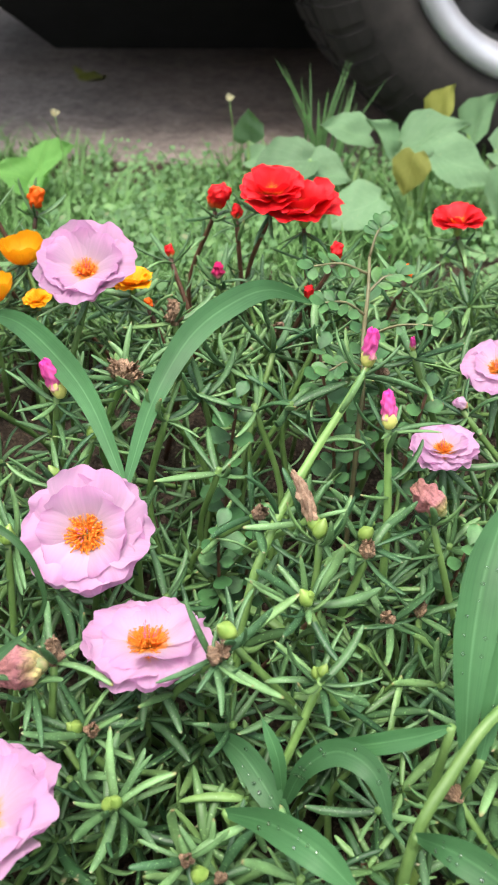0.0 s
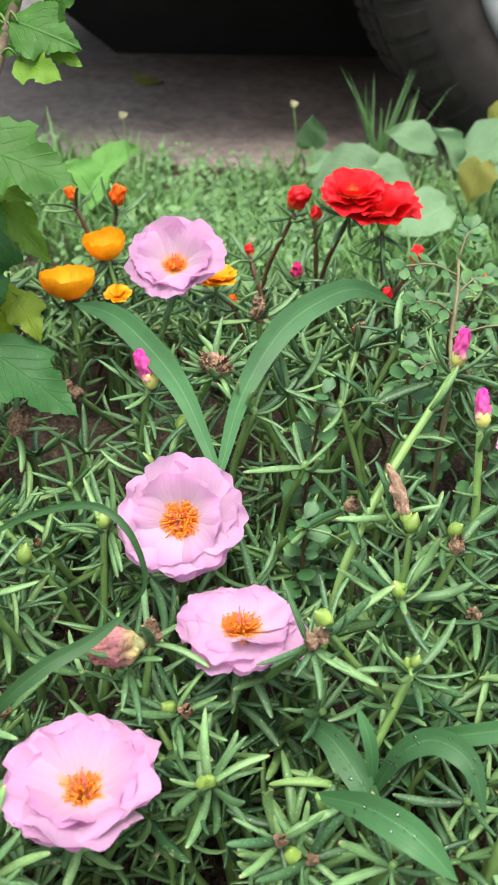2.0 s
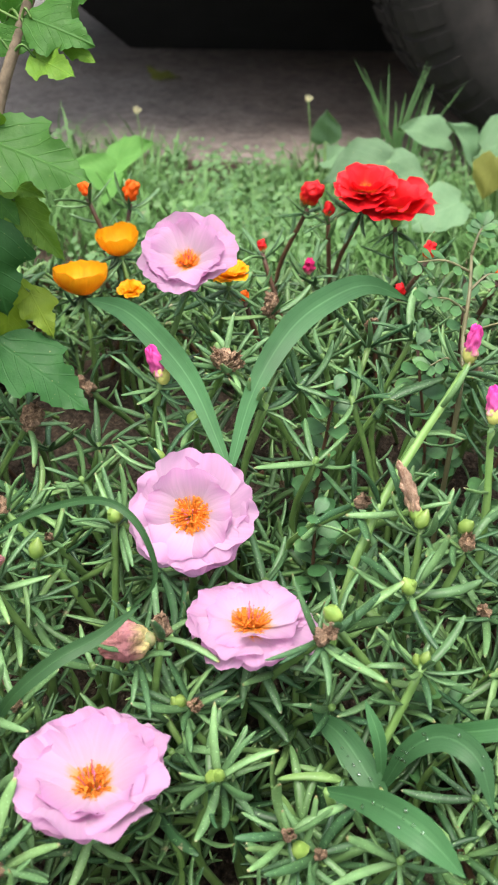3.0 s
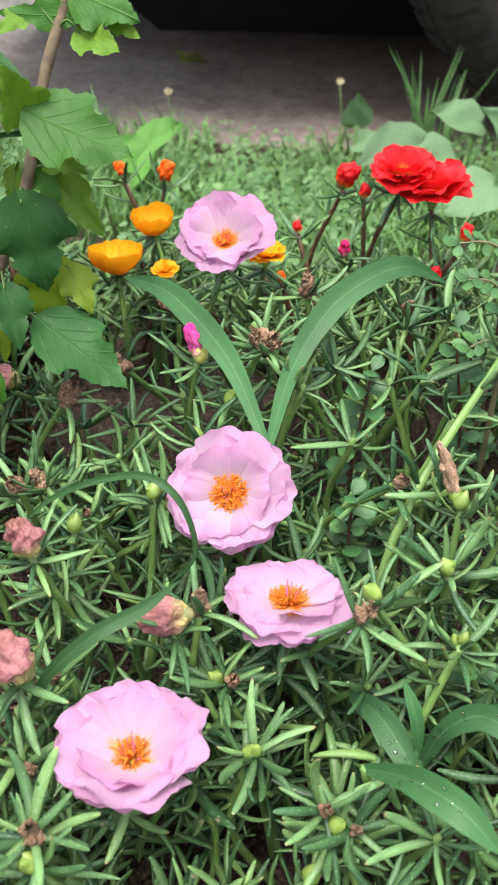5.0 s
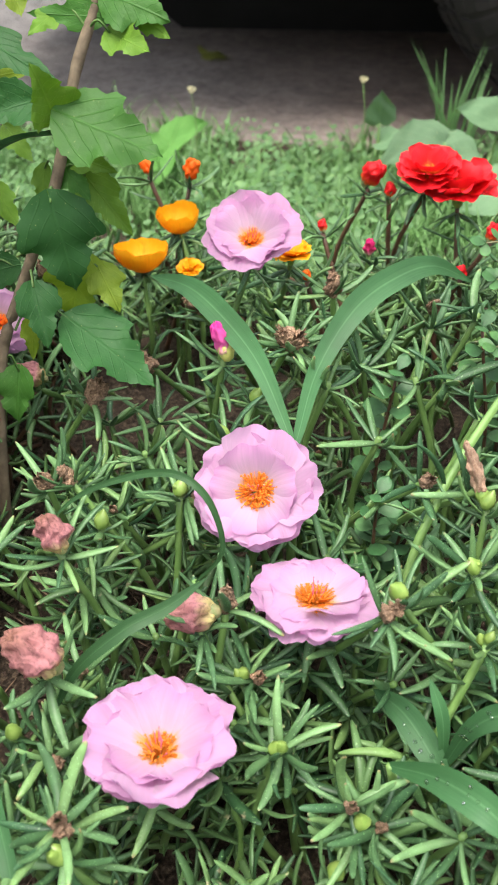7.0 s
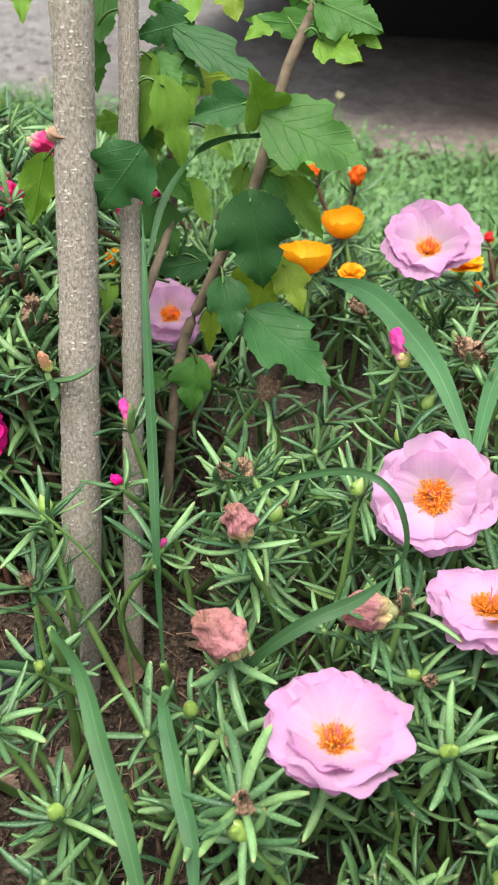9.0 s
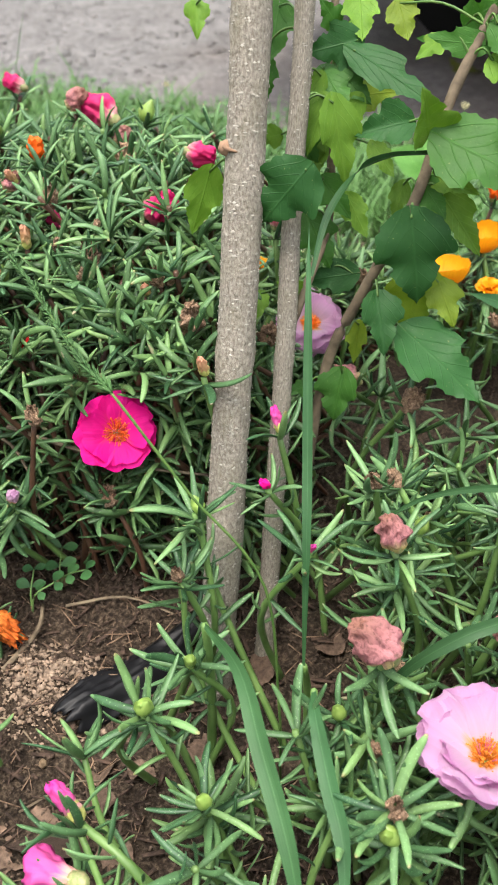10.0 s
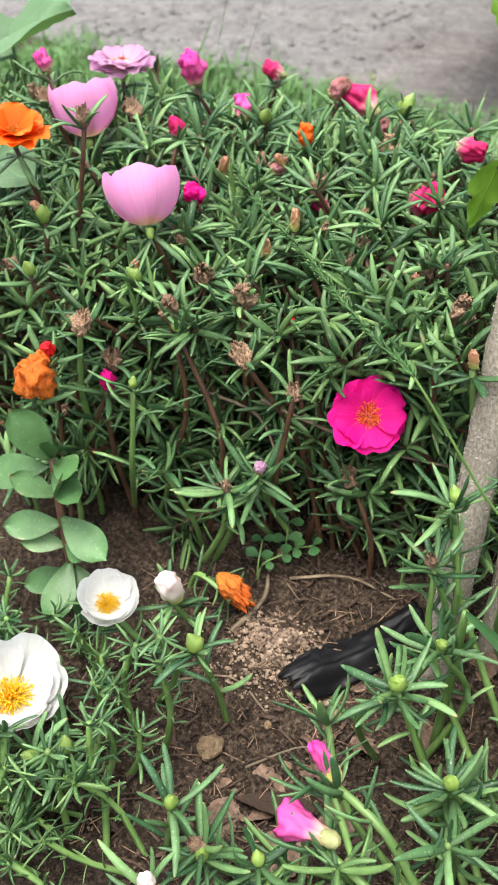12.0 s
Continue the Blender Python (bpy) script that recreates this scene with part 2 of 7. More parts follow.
M_STAMEN_RED = plain("red_stamen", (0.90, 0.10, 0.04), (0.98, 0.42, 0.10), 90, 0.7, 0, 0.2, 0.0004, 0.15, 0.5)
M_STAMEN_YELLOW = plain("yellow_stamen", (0.96, 0.60, 0.02), (1.0, 0.76, 0.08), 300, 0.6, 0, 0.2, 0.0004, 0.2, 0.6)
M_STIGMA = plain("stigma", (0.75, 0.12, 0.25), (0.85, 0.30, 0.35), 300, 0.6)
M_GRASS = grass_material("broad_grass_blade", (0.034, 0.108, 0.038), (0.062, 0.155, 0.056))
M_GRASS_DARK = grass_material("dark_grass_blade", (0.030, 0.092, 0.030), (0.060, 0.145, 0.048))
# Darker copy of the grass blade, with shade put into its green.
M_SHADE_BLADE = grass_material("shaded_grass_blade", (0.018, 0.060, 0.020), (0.040, 0.105, 0.034))
M_TUFT = grass_material("tuft_blade", (0.055, 0.140, 0.040), (0.115, 0.225, 0.075))
M_LAWN = grass_material("lawn_blade", (0.068, 0.165, 0.040), (0.150, 0.275, 0.090), True)
M_COVER = leaf_material("ground_cover_leaf", (0.060, 0.150, 0.045), (0.140, 0.260, 0.100), True, 0.65, 0.25, 0.2, 0.2, 120)
HIB = {
    "dark": veined_material("shrub_leaf_dark", (0.016, 0.068, 0.016), (0.033, 0.112, 0.027)),
    "mid": veined_material("shrub_leaf_mid", (0.030, 0.108, 0.016), (0.064, 0.172, 0.028)),
    "light": veined_material("shrub_leaf_light", (0.070, 0.165, 0.014), (0.145, 0.265, 0.030)),
    "yellow": veined_material("shrub_leaf_yellow", (0.10, 0.175, 0.010), (0.20, 0.27, 0.025)),
}
M_WEED = veined_material("weed_leaf", (0.085, 0.165, 0.080), (0.145, 0.240, 0.125), 0.2, 6, 0.6, 0.12)
M_WEED_OLD = veined_material("weed_leaf_old", (0.14, 0.15, 0.03), (0.21, 0.22, 0.05), 0.2, 6, 0.6, 0.12)
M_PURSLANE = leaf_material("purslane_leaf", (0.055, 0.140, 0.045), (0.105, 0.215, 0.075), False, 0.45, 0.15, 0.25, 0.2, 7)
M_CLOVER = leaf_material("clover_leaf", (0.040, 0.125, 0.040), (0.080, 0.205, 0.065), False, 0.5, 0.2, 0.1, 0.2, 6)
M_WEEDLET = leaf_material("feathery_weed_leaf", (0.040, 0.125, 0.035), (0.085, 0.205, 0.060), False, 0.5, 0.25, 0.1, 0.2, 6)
M_LEAF_STALK = plain("leaf_stalk", (0.04, 0.10, 0.02), (0.10, 0.17, 0.04), 90, 0.5)
M_BARK = bark_material()
M_DEW = Shade("dew", 0.02, 0.0, 0.5)
M_DEW.b.inputs["Transmission Weight"].default_value, M_DEW.b.inputs["IOR"].default_value = 1.0, 1.33
M_DEW = M_DEW.colour((1.0, 1.0, 1.0))
M_LENTICEL = plain("lenticel", (0.46, 0.42, 0.35), (0.60, 0.56, 0.48), 300, 0.85)
M_TWIG = plain("twig_bark", (0.10, 0.075, 0.05), (0.24, 0.185, 0.12), 160, 0.8, 0, 0.6)
M_SOIL, M_ROAD = soil_material(), road_material()
M_STRAW = plain("straw", (0.07, 0.042, 0.026), (0.30, 0.20, 0.13), 200, 0.85)
M_CHIP = plain("wood_chip", (0.022, 0.014, 0.010), (0.095, 0.060, 0.042), 200, 0.9, 0, 0.7)
M_PEBBLE = plain("pebble", (0.11, 0.072, 0.040), (0.33, 0.235, 0.140), 240, 0.9, 0, 0.9, 0.002)
M_DEADLEAF = plain("dead_leaf", (0.055, 0.034, 0.023), (0.20, 0.135, 0.095), 7, 0.85, 0, 0.6, 0.001, 0.2)
M_PLASTIC = plain("black_plastic", (0.004, 0.004, 0.005), (0.009, 0.009, 0.010), 160, 0.45, 0, 0.05, 0.001, 0.22)
M_RUBBER = plain("tyre_rubber", (0.016, 0.014, 0.013), (0.034, 0.029, 0.026), 30, 0.85, 0, 0.5, 0.001)
M_ALLOY = plain("wheel_alloy", (0.40, 0.40, 0.43), (0.50, 0.50, 0.53), 25, 0.38, 0.55, 0.1)
# Near-black: shade under the car and inside the wheels is in this colour.
M_UNDER_SHADE = plain("shaded_car_underside", (0.004, 0.004, 0.004), (0.010, 0.010, 0.010), 15, 0.8)
M_PAINT = plain("car_paint", (0.42, 0.43, 0.45), (0.48, 0.49, 0.51), 8, 0.3, 0.4, 0.05)
M_GLASS = plain("car_glass", (0.02, 0.025, 0.03), (0.03, 0.035, 0.04), 5, 0.08, 0, 0.02, 0.001, 0.6)
M_LAMP = plain("lamp_lens", (0.6, 0.6, 0.6), (0.75, 0.75, 0.75), 20, 0.15)
M_CRUMB = plain("soil_crumb", (0.040, 0.027, 0.019), (0.15, 0.105, 0.075), 300, 0.95)
M_SAND = plain("sandy_crumb", (0.11, 0.075, 0.052), (0.36, 0.265, 0.19), 300, 0.9)
M_WEED_BRIGHT = veined_material("weed_leaf_bright", (0.09, 0.25, 0.05), (0.16, 0.34, 0.085), 0.25, 6, 0.6, 0.15)
M_PALE = plain("pale_seed", (0.48, 0.44, 0.26), (0.62, 0.58, 0.38), 200, 0.9)

# ---- mesh helpers ----
WORLD = {}


def mesh(name, verts, faces, material, uv=None, smooth=True, slots=None):
    me = bpy.data.meshes.new(name)
    me.from_pydata([tuple(v) for v in verts], [], [tuple(f) for f in faces])
    for m in material if isinstance(material, (list, tuple)) else [material]:
        me.materials.append(m)
    if slots is not None:
        me.polygons.foreach_set("material_index", slots)
    if smooth:
        me.polygons.foreach_set("use_smooth", [True] * len(me.polygons))
    if uv is not None:
        idx = np.empty(len(me.loops), dtype=np.int32)
        me.loops.foreach_get("vertex_index", idx)
        me.uv_layers.new(name="UVMap").data.foreach_set("uv", np.asarray(uv, dtype=np.float32)[idx].ravel())
    me.update()
    return me


def thing(name, at, label, category, group="", kind=""):
    ob = new(name)
    ob.empty_display_size = 0.01
    ob.location = at
    WORLD[ob] = Matrix.Translation(at)
    return tagged(ob, label, category, group, kind)


def part(name, me, parent, m=None, label=""):
    """One mesh object under a thing or a part, at the world pose m."""
    ob = new(name, me)
    ob.parent = parent
    ob.matrix_parent_inverse = WORLD[parent].inverted()
    ob.matrix_basis = m if m is not None else Matrix()
    WORLD[ob] = ob.matrix_basis.copy()
    if label:
        ob["label"] = label
    return ob



def frame_of(pos, way, up=Vector((0, 0, 1)), size=1.0, width=None):
    """A pose at pos whose y axis runs along way and whose z axis leans to up."""
    y = Vector(way).normalized()
    z = Vector(up) - y * Vector(up).dot(y)
    z = z.normalized() if z.length > 1e-4 else y.orthogonal().normalized()
    x = y.cross(z)
    w = size if width is None else width
    return Matrix(((x.x * w, y.x * size, z.x * w, pos[0]), (x.y * w, y.y * size, z.y * w, pos[1]), (x.z * w, y.z * size, z.z * w, pos[2]), (0, 0, 0, 1)))


def spline(points, steps):
    """A smooth line through the points."""
    p = [Vector(q) for q in points]
    p = [p[0] * 2 - p[1]] + p + [p[-1] * 2 - p[-2]]
    out = []
    for i in range(1, len(p) - 2):
        for k in range(steps):
            t = k / steps
            a, b, c, d = p[i - 1:i + 3]
            out.append(0.5 * (2 * b + (c - a) * t + (2 * a - 5 * b + 4 * c - d) * t * t + (3 * b - a - 3 * c + d) * t ** 3))
    return out + [p[-2]]


def tube(name, line, radii, material, sides=7, jitter=0.0, vscale=1.0):
    n = len(line)
    verts, faces, uv = [], [], []
    ref = Vector((0.31, 0.17, 0.93))
    run = 0.0
    for i, c in enumerate(line):
        way = (line[min(i + 1, n - 1)] - line[max(i - 1, 0)]).normalized()
        a = way.cross(ref)
        a = a.normalized() if a.length > 0.05 else way.orthogonal().normalized()
        b = way.cross(a)
        r = radii[0] + (radii[1] - radii[0]) * i / max(1, n - 1) if len(radii) == 2 else radii[i]
        if i:
            run += (c - line[i - 1]).length
        for k in range(sides + 1):
            t = 2 * math.pi * (k % sides) / sides
            rr = r * (1 + jitter * noise.noise(c * 90 + Vector((math.cos(t), math.sin(t), 0)) * 0.7))
            verts.append(c + (a * math.cos(t) + b * math.sin(t)) * rr)
            uv.append((k / sides, run * vscale))
    s = sides + 1
    for i in range(n - 1):
        for k in range(sides):
            faces.append((i * s + k, i * s + k + 1, (i + 1) * s + k + 1, (i + 1) * s + k))
    verts += [line[0], line[-1]]
    uv += [(0, 0), (0, run * vscale)]
    for k in range(sides):
        faces.append((k + 1, k, n * s))
        faces.append(((n - 1) * s + k, (n - 1) * s + k + 1, n * s + 1))
    return mesh(name, verts, faces, material, uv)


def ground_height(x, y):
    rise = min(max((y - 0.14) * 0.20, 0.0), 0.05)
    fall = min(max((y - 0.55) / 0.55, 0.0), 1.0)
    return rise + (-0.015 - rise) * fall * fall * (3 - 2 * fall)


# ---- ground ----
def axis(lo, hi, step, far):
    a = list(np.arange(lo, hi, step))
    g, s = a[-1], step
    while g < far:
        s *= 1.35
        g += s
        a.append(g)
    g, s = a[0], step
    while g > -far:
        s *= 1.35
        g -= s
        a.insert(0, g)
    return a


def soil_relief(x, y):
    near = max(0.0, 1 - max(0.0, abs(x + 0.15) - 0.35) * 4) * max(0.0, 1 - max(0.0, abs(y - 0.25) - 0.25) * 4)
    if near <= 0:
        return 0.0
    v = Vector((x, y, 0))
    lump = noise.noise(v * 45) * 0.004 + noise.noise(v * 120) * 0.003 + noise.noise(v * 240) * 0.0026 + noise.noise(v * 420) * 0.0012
    pile = 0.013 * math.exp(-((x + 0.275) ** 2 / 0.0006 + (y - 0.205) ** 2 / 0.0004))
    return near * (lump + pile)


def on_soil(x, y):
    return ground_height(x, y) + soil_relief(x, y)


def build_ground():
    xs, ys = axis(-0.46, 0.12, 0.002, 400), axis(0.06, 0.42, 0.002, 400)
    verts = [(x, y, ground_height(x, y) + soil_relief(x, y)) for y in ys for x in xs]
    n = len(xs)
    faces = [(j * n + i, j * n + i + 1, (j + 1) * n + i + 1, (j + 1) * n + i) for j in range(len(ys) - 1) for i in range(n - 1)]
    tagged(new("ground", mesh("ground", verts, faces, M_SOIL)), "dark brown crumbly garden soil with litter", "ground", kind="structure")


def road_edge(x):
    return 1.17 - 0.15 * max(-2.5, min(2.5, x)) + 0.03 * noise.noise(Vector((x * 3, 1, 0))) + 0.012 * noise.noise(Vector((x * 14, 5, 0)))


def build_road():
    xs = axis(-2.2, 1.6, 0.02, 300)
    rows = [0, 0.01, 0.03, 0.06, 0.1, 0.15, 0.22, 0.3, 0.4, 0.55, 0.75, 1, 1.4, 2, 3, 6, 15, 60, 300]
    verts = []
    for k, d in enumerate(rows):
        for x in xs:
            e = road_edge(max(-6, min(6, x)))
            lump = 0.005 * noise.noise(Vector((x * 9, (e + d) * 9, 2))) + 0.004 * noise.noise(Vector((x * 30, (e + d) * 30, 2)))
            verts.append((x, e + d, -0.015 + (-0.012 if k == 0 else 0.006 + lump * (d < 3))))
    n = len(xs)
    faces = [(j * n + i, j * n + i + 1, (j + 1) * n + i + 1, (j + 1) * n + i) for j in range(len(rows) - 1) for i in range(n - 1)]
    tagged(new("road", mesh("road", verts, faces, M_ROAD)), "rough grey-brown gravelly dirt road under the car", "road", kind="structure")


build_ground()
build_road()


# ---- leaves and petals, shared meshes ----
def succulent_arrays(bend, flat, seed, sides=6, thick=1.0):
    """A fleshy needle leaf, 1 long along y, arching to z by bend radians."""
    r = random.Random(seed)
    pos = (0.0, 0.03, 0.16, 0.34, 0.55, 0.75, 0.90, 0.975, 1.0)
    prof = (0.0, 0.050, 0.070, 0.080, 0.082, 0.075, 0.058, 0.034, 0.0)
    wob = r.uniform(-0.09, 0.09)
    taper = r.choice((0.0, 0.18, 0.34))
    verts, faces = [], []
    y = z = 0.0
    for j, p in enumerate(pos):
        turn = bend * (p ** 1.3 - 0.22)
        if j:
            y += math.cos(turn) * (p - pos[j - 1])
            z += math.sin(turn) * (p - pos[j - 1])
        x = wob * math.sin(p * 3)
        if j in (0, len(pos) - 1):
            verts.append((x, y, z))
            continue
        w = prof[j] * thick * (1 - taper * max(0.0, p - 0.4) / 0.6) * (1 + r.uniform(-0.07, 0.07))
        for k in range(sides):
            a = 2 * math.pi * (k + 0.5) / sides
            h = w * flat * math.sin(a) * (0.35 if math.sin(a) > 0.1 else 0.95)
            verts.append((x + w * math.cos(a), y - h * math.sin(turn), z + h * math.cos(turn)))
    rows = len(pos) - 2
    for k in range(sides):
        n = (k + 1) % sides
        faces.append((0, 1 + n, 1 + k))
        for j in range(rows - 1):
            a, b = 1 + j * sides, 1 + (j + 1) * sides
            faces.append((a + k, a + n, b + n, b + k))
        a = 1 + (rows - 1) * sides
        faces.append((a + k, a + n, len(verts) - 1))
    return verts, faces


LEAF_SHAPES = [succulent_arrays(b, 0.72, i, 6, w) for i, (b, w) in enumerate(((0.55, 1.0), (0.2, 1.1), (0.9, 0.95), (-0.35, 1.0), (-0.7, 1.05), (0.05, 1.15), (0.4, 0.9), (-0.95, 1.0), (1.1, 0.9)))]
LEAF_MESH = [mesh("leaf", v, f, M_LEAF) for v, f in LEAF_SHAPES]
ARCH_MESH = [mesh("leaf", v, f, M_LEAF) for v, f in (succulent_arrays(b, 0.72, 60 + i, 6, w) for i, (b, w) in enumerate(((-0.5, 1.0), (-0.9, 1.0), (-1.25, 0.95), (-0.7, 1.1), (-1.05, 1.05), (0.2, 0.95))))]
LEAF_LOW = [succulent_arrays(b, 0.75, i, 5, w) for i, (b, w) in enumerate(((0.5, 1.0), (0.15, 1.05), (-0.3, 1.0), (0.85, 0.9), (-0.65, 1.0), (-0.95, 0.95)))]
LEAF_ARCH = [succulent_arrays(b, 0.75, 30 + i, 5, w) for i, (b, w) in enumerate(((-0.5, 1.0), (-0.9, 1.0), (-1.3, 0.95), (-0.7, 1.1), (-1.1, 1.05), (0.25, 0.95), (-0.15, 1.0)))]


def petal_mesh(material, seed, cup, ruffle, width, notch, flare=0.0, round_off=0.26):
    """A petal, 1 long along y, hollow side up (z), with a waved and scalloped rim."""
    r = random.Random(seed)
    nu, nv = 22, 12
    ph, ph2, lob = r.uniform(0, 6), r.uniform(0, 6), r.uniform(5.5, 8.5)
    verts, uv = [], []
    for j in range(nv + 1):
        v = j / nv
        half = width * (0.15 + 0.85 * math.sin(min(1.0, v * 1.08) ** 0.85 * math.pi * 0.60))
        for i in range(nu + 1):
            u = i / nu * 2 - 1
            scallop = 0.030 * abs(math.sin(u * lob * 0.4 + ph)) + 0.018 * abs(math.sin(u * 8 + ph2)) + 0.05 * noise.noise(Vector((u * 2.5, seed * 1.7, 3)))
            reach = 1 - round_off * abs(u) ** 2.5 - notch * math.exp(-(u * 4.5) ** 2) + scallop
            y = v * (1 + (reach - 1) * v * v)
            x = u * half * (1 - 0.20 * max(0.0, v - 0.75) / 0.25 * u * u)
            wave = noise.noise(Vector((u * 1.7, v * 1.1, seed * 3.1))) * 1.5 + noise.noise(Vector((u * 3.4, v * 1.5, seed * 2.3 + 7))) * 0.4
            z = cup * (0.6 * v ** 1.5 + 0.5 * u * u * half) - flare * max(0.0, v - 0.55) ** 2 * 2.2 + ruffle * v ** 1.7 * wave + 0.035 * v * noise.noise(Vector((u * 6, v * 0.7, seed * 5.3)))
            verts.append((x, y, z))
            uv.append((i / nu, v))
    n = nu + 1
    faces = [(j * n + i, j * n + i + 1, (j + 1) * n + i + 1, (j + 1) * n + i) for j in range(nv) for i in range(nu)]
    return mesh("petal", verts, faces, material, uv)


PETALS = {c: {"flat": [petal_mesh(m, 20 + i, 0.10 + 0.03 * i, 0.085 + 0.012 * i, 0.56 + 0.03 * i, 0.02 + 0.02 * i, 0.15) for i in range(6)],
              "open": [petal_mesh(m, i, 0.24 + 0.03 * i, 0.075 + 0.012 * i, 0.60 + 0.03 * i, 0.03 + 0.02 * i, 0.25) for i in range(6)]} for c, m in PETAL.items()}


def bowl_petal(material, seed, arc, spread, tall, round_off=0.16):
    """A petal that follows a round bowl of radius 1 about z, from the pole up by arc degrees."""
    nu, nv = 18, 14
    verts, uv = [], []
    for j in range(nv + 1):
        v = j / nv
        for i in range(nu + 1):
            u = i / nu * 2 - 1
            rim = 1 - round_off * abs(u) ** 2.6 - 0.05 * math.exp(-((u - 0.15) * 4) ** 2) + 0.05 * noise.noise(Vector((u * 3.2, seed * 1.9, 1)))
            polar = radians(arc) * v * (1 + (rim - 1) * v * v)
            swing = radians(spread) * u
            q = 1 + 0.05 * v * noise.noise(Vector((u * 1.6, v * 1.5, seed * 3.3))) + 0.018 * v * noise.noise(Vector((u * 7, v, seed * 2.1))) + 0.05 * v ** 3 * noise.noise(Vector((u * 3, 5, seed)))
            verts.append((q * math.sin(polar) * math.sin(swing), q * math.sin(polar) * math.cos(swing), tall * (1 - q * math.cos(polar))))
            uv.append((i / nu, v))
    n = nu + 1
    faces = [(j * n + i, j * n + i + 1, (j + 1) * n + i + 1, (j + 1) * n + i) for j in range(nv) for i in range(nu)]
    return mesh("petal", verts, faces, material, uv)


BOWL_PETALS = {"pink": [bowl_petal(PETAL["palepink"], 80 + i, 112, 48, 1.14, 0.20) for i in range(4)],
               "white": [bowl_petal(PETAL["white"], 90 + i, 86, 45, 0.95, 0.28) for i in range(4)],
               "yellow": [bowl_petal(PETAL["yellow"], 70 + i, 96, 48, 1.02, 0.20) for i in range(4)]}


def stamen_mesh(name, material, count, seed):
    r = random.Random(seed)
    verts, faces = [], []
    for _ in range(count):
        a, q = r.uniform(0, 2 * math.pi), math.sqrt(r.random())
        foot = Vector((math.cos(a), math.sin(a), 0)) * 0.22 * q
        tip = Vector((math.cos(a) * q * 0.68 + r.uniform(-0.1, 0.1), math.sin(a) * q * 0.68 + r.uniform(-0.1, 0.1), 0.85 - 0.5 * q * q + r.uniform(-0.2, 0.2)))
        side = (tip - foot).orthogonal().normalized()
        other = (tip - foot).normalized().cross(side)
        k = len(verts)
        for c, w in ((foot, 0.022), (tip, 0.018)):
            for t in (0, 2.1, 4.2):
                verts.append(c + (side * math.cos(t) + other * math.sin(t)) * w)
        for i in range(3):
            faces.append((k + i, k + (i + 1) % 3, k + 3 + (i + 1) % 3, k + 3 + i))
        k = len(verts)
        s = r.uniform(0.03, 0.05)
        for d in ((s, 0, 0), (-s, 0, 0), (0, s, 0), (0, -s, 0), (0, 0, s), (0, 0, -s)):
            verts.append(tip + Vector(d))
        for f in ((0, 2, 4), (2, 1, 4), (1, 3, 4), (3, 0, 4), (2, 0, 5), (1, 2, 5), (3, 1, 5), (0, 3, 5)):
            faces.append(tuple(k + i for i in f))
    return mesh(name, verts, faces, material)


STAMENS = {"orange": [stamen_mesh("stamen_tuft", M_STAMEN, 230, i) for i in range(3)], "yellow": [stamen_mesh("stamen_tuft", M_STAMEN_YELLOW, 150, 9)], "red": [stamen_mesh("stamen_tuft", M_STAMEN_RED, 130, 19)]}


STIGMA = stamen_mesh("stigma", M_STIGMA, 9, 33)
for v in STIGMA.vertices:
    v.co.z *= 1.7


def lathe(name, profile, material, sides=10, wave=0.0, seed=0):
    """A body of rotation about y, from (radius, y) pairs, with an uneven skin."""
    verts, faces, uv = [], [], []
    for j, (r, y) in enumerate(profile):
        for k in range(sides):
            a = 2 * math.pi * k / sides
            q = r * (1 + wave * noise.noise(Vector((math.cos(a) * 2, math.sin(a) * 2, y * 5 + seed))))
            verts.append((q * math.cos(a), y, q * math.sin(a)))
            uv.append((k / sides, j / (len(profile) - 1)))
    for j in range(len(profile) - 1):
        for k in range(sides):
            faces.append((j * sides + k, j * sides + (k + 1) % sides, (j + 1) * sides + (k + 1) % sides, (j + 1) * sides + k))
    faces += [tuple(range(sides))[::-1], tuple((len(profile) - 1) * sides + k for k in range(sides))]
    return mesh(name, verts, faces, material, uv)


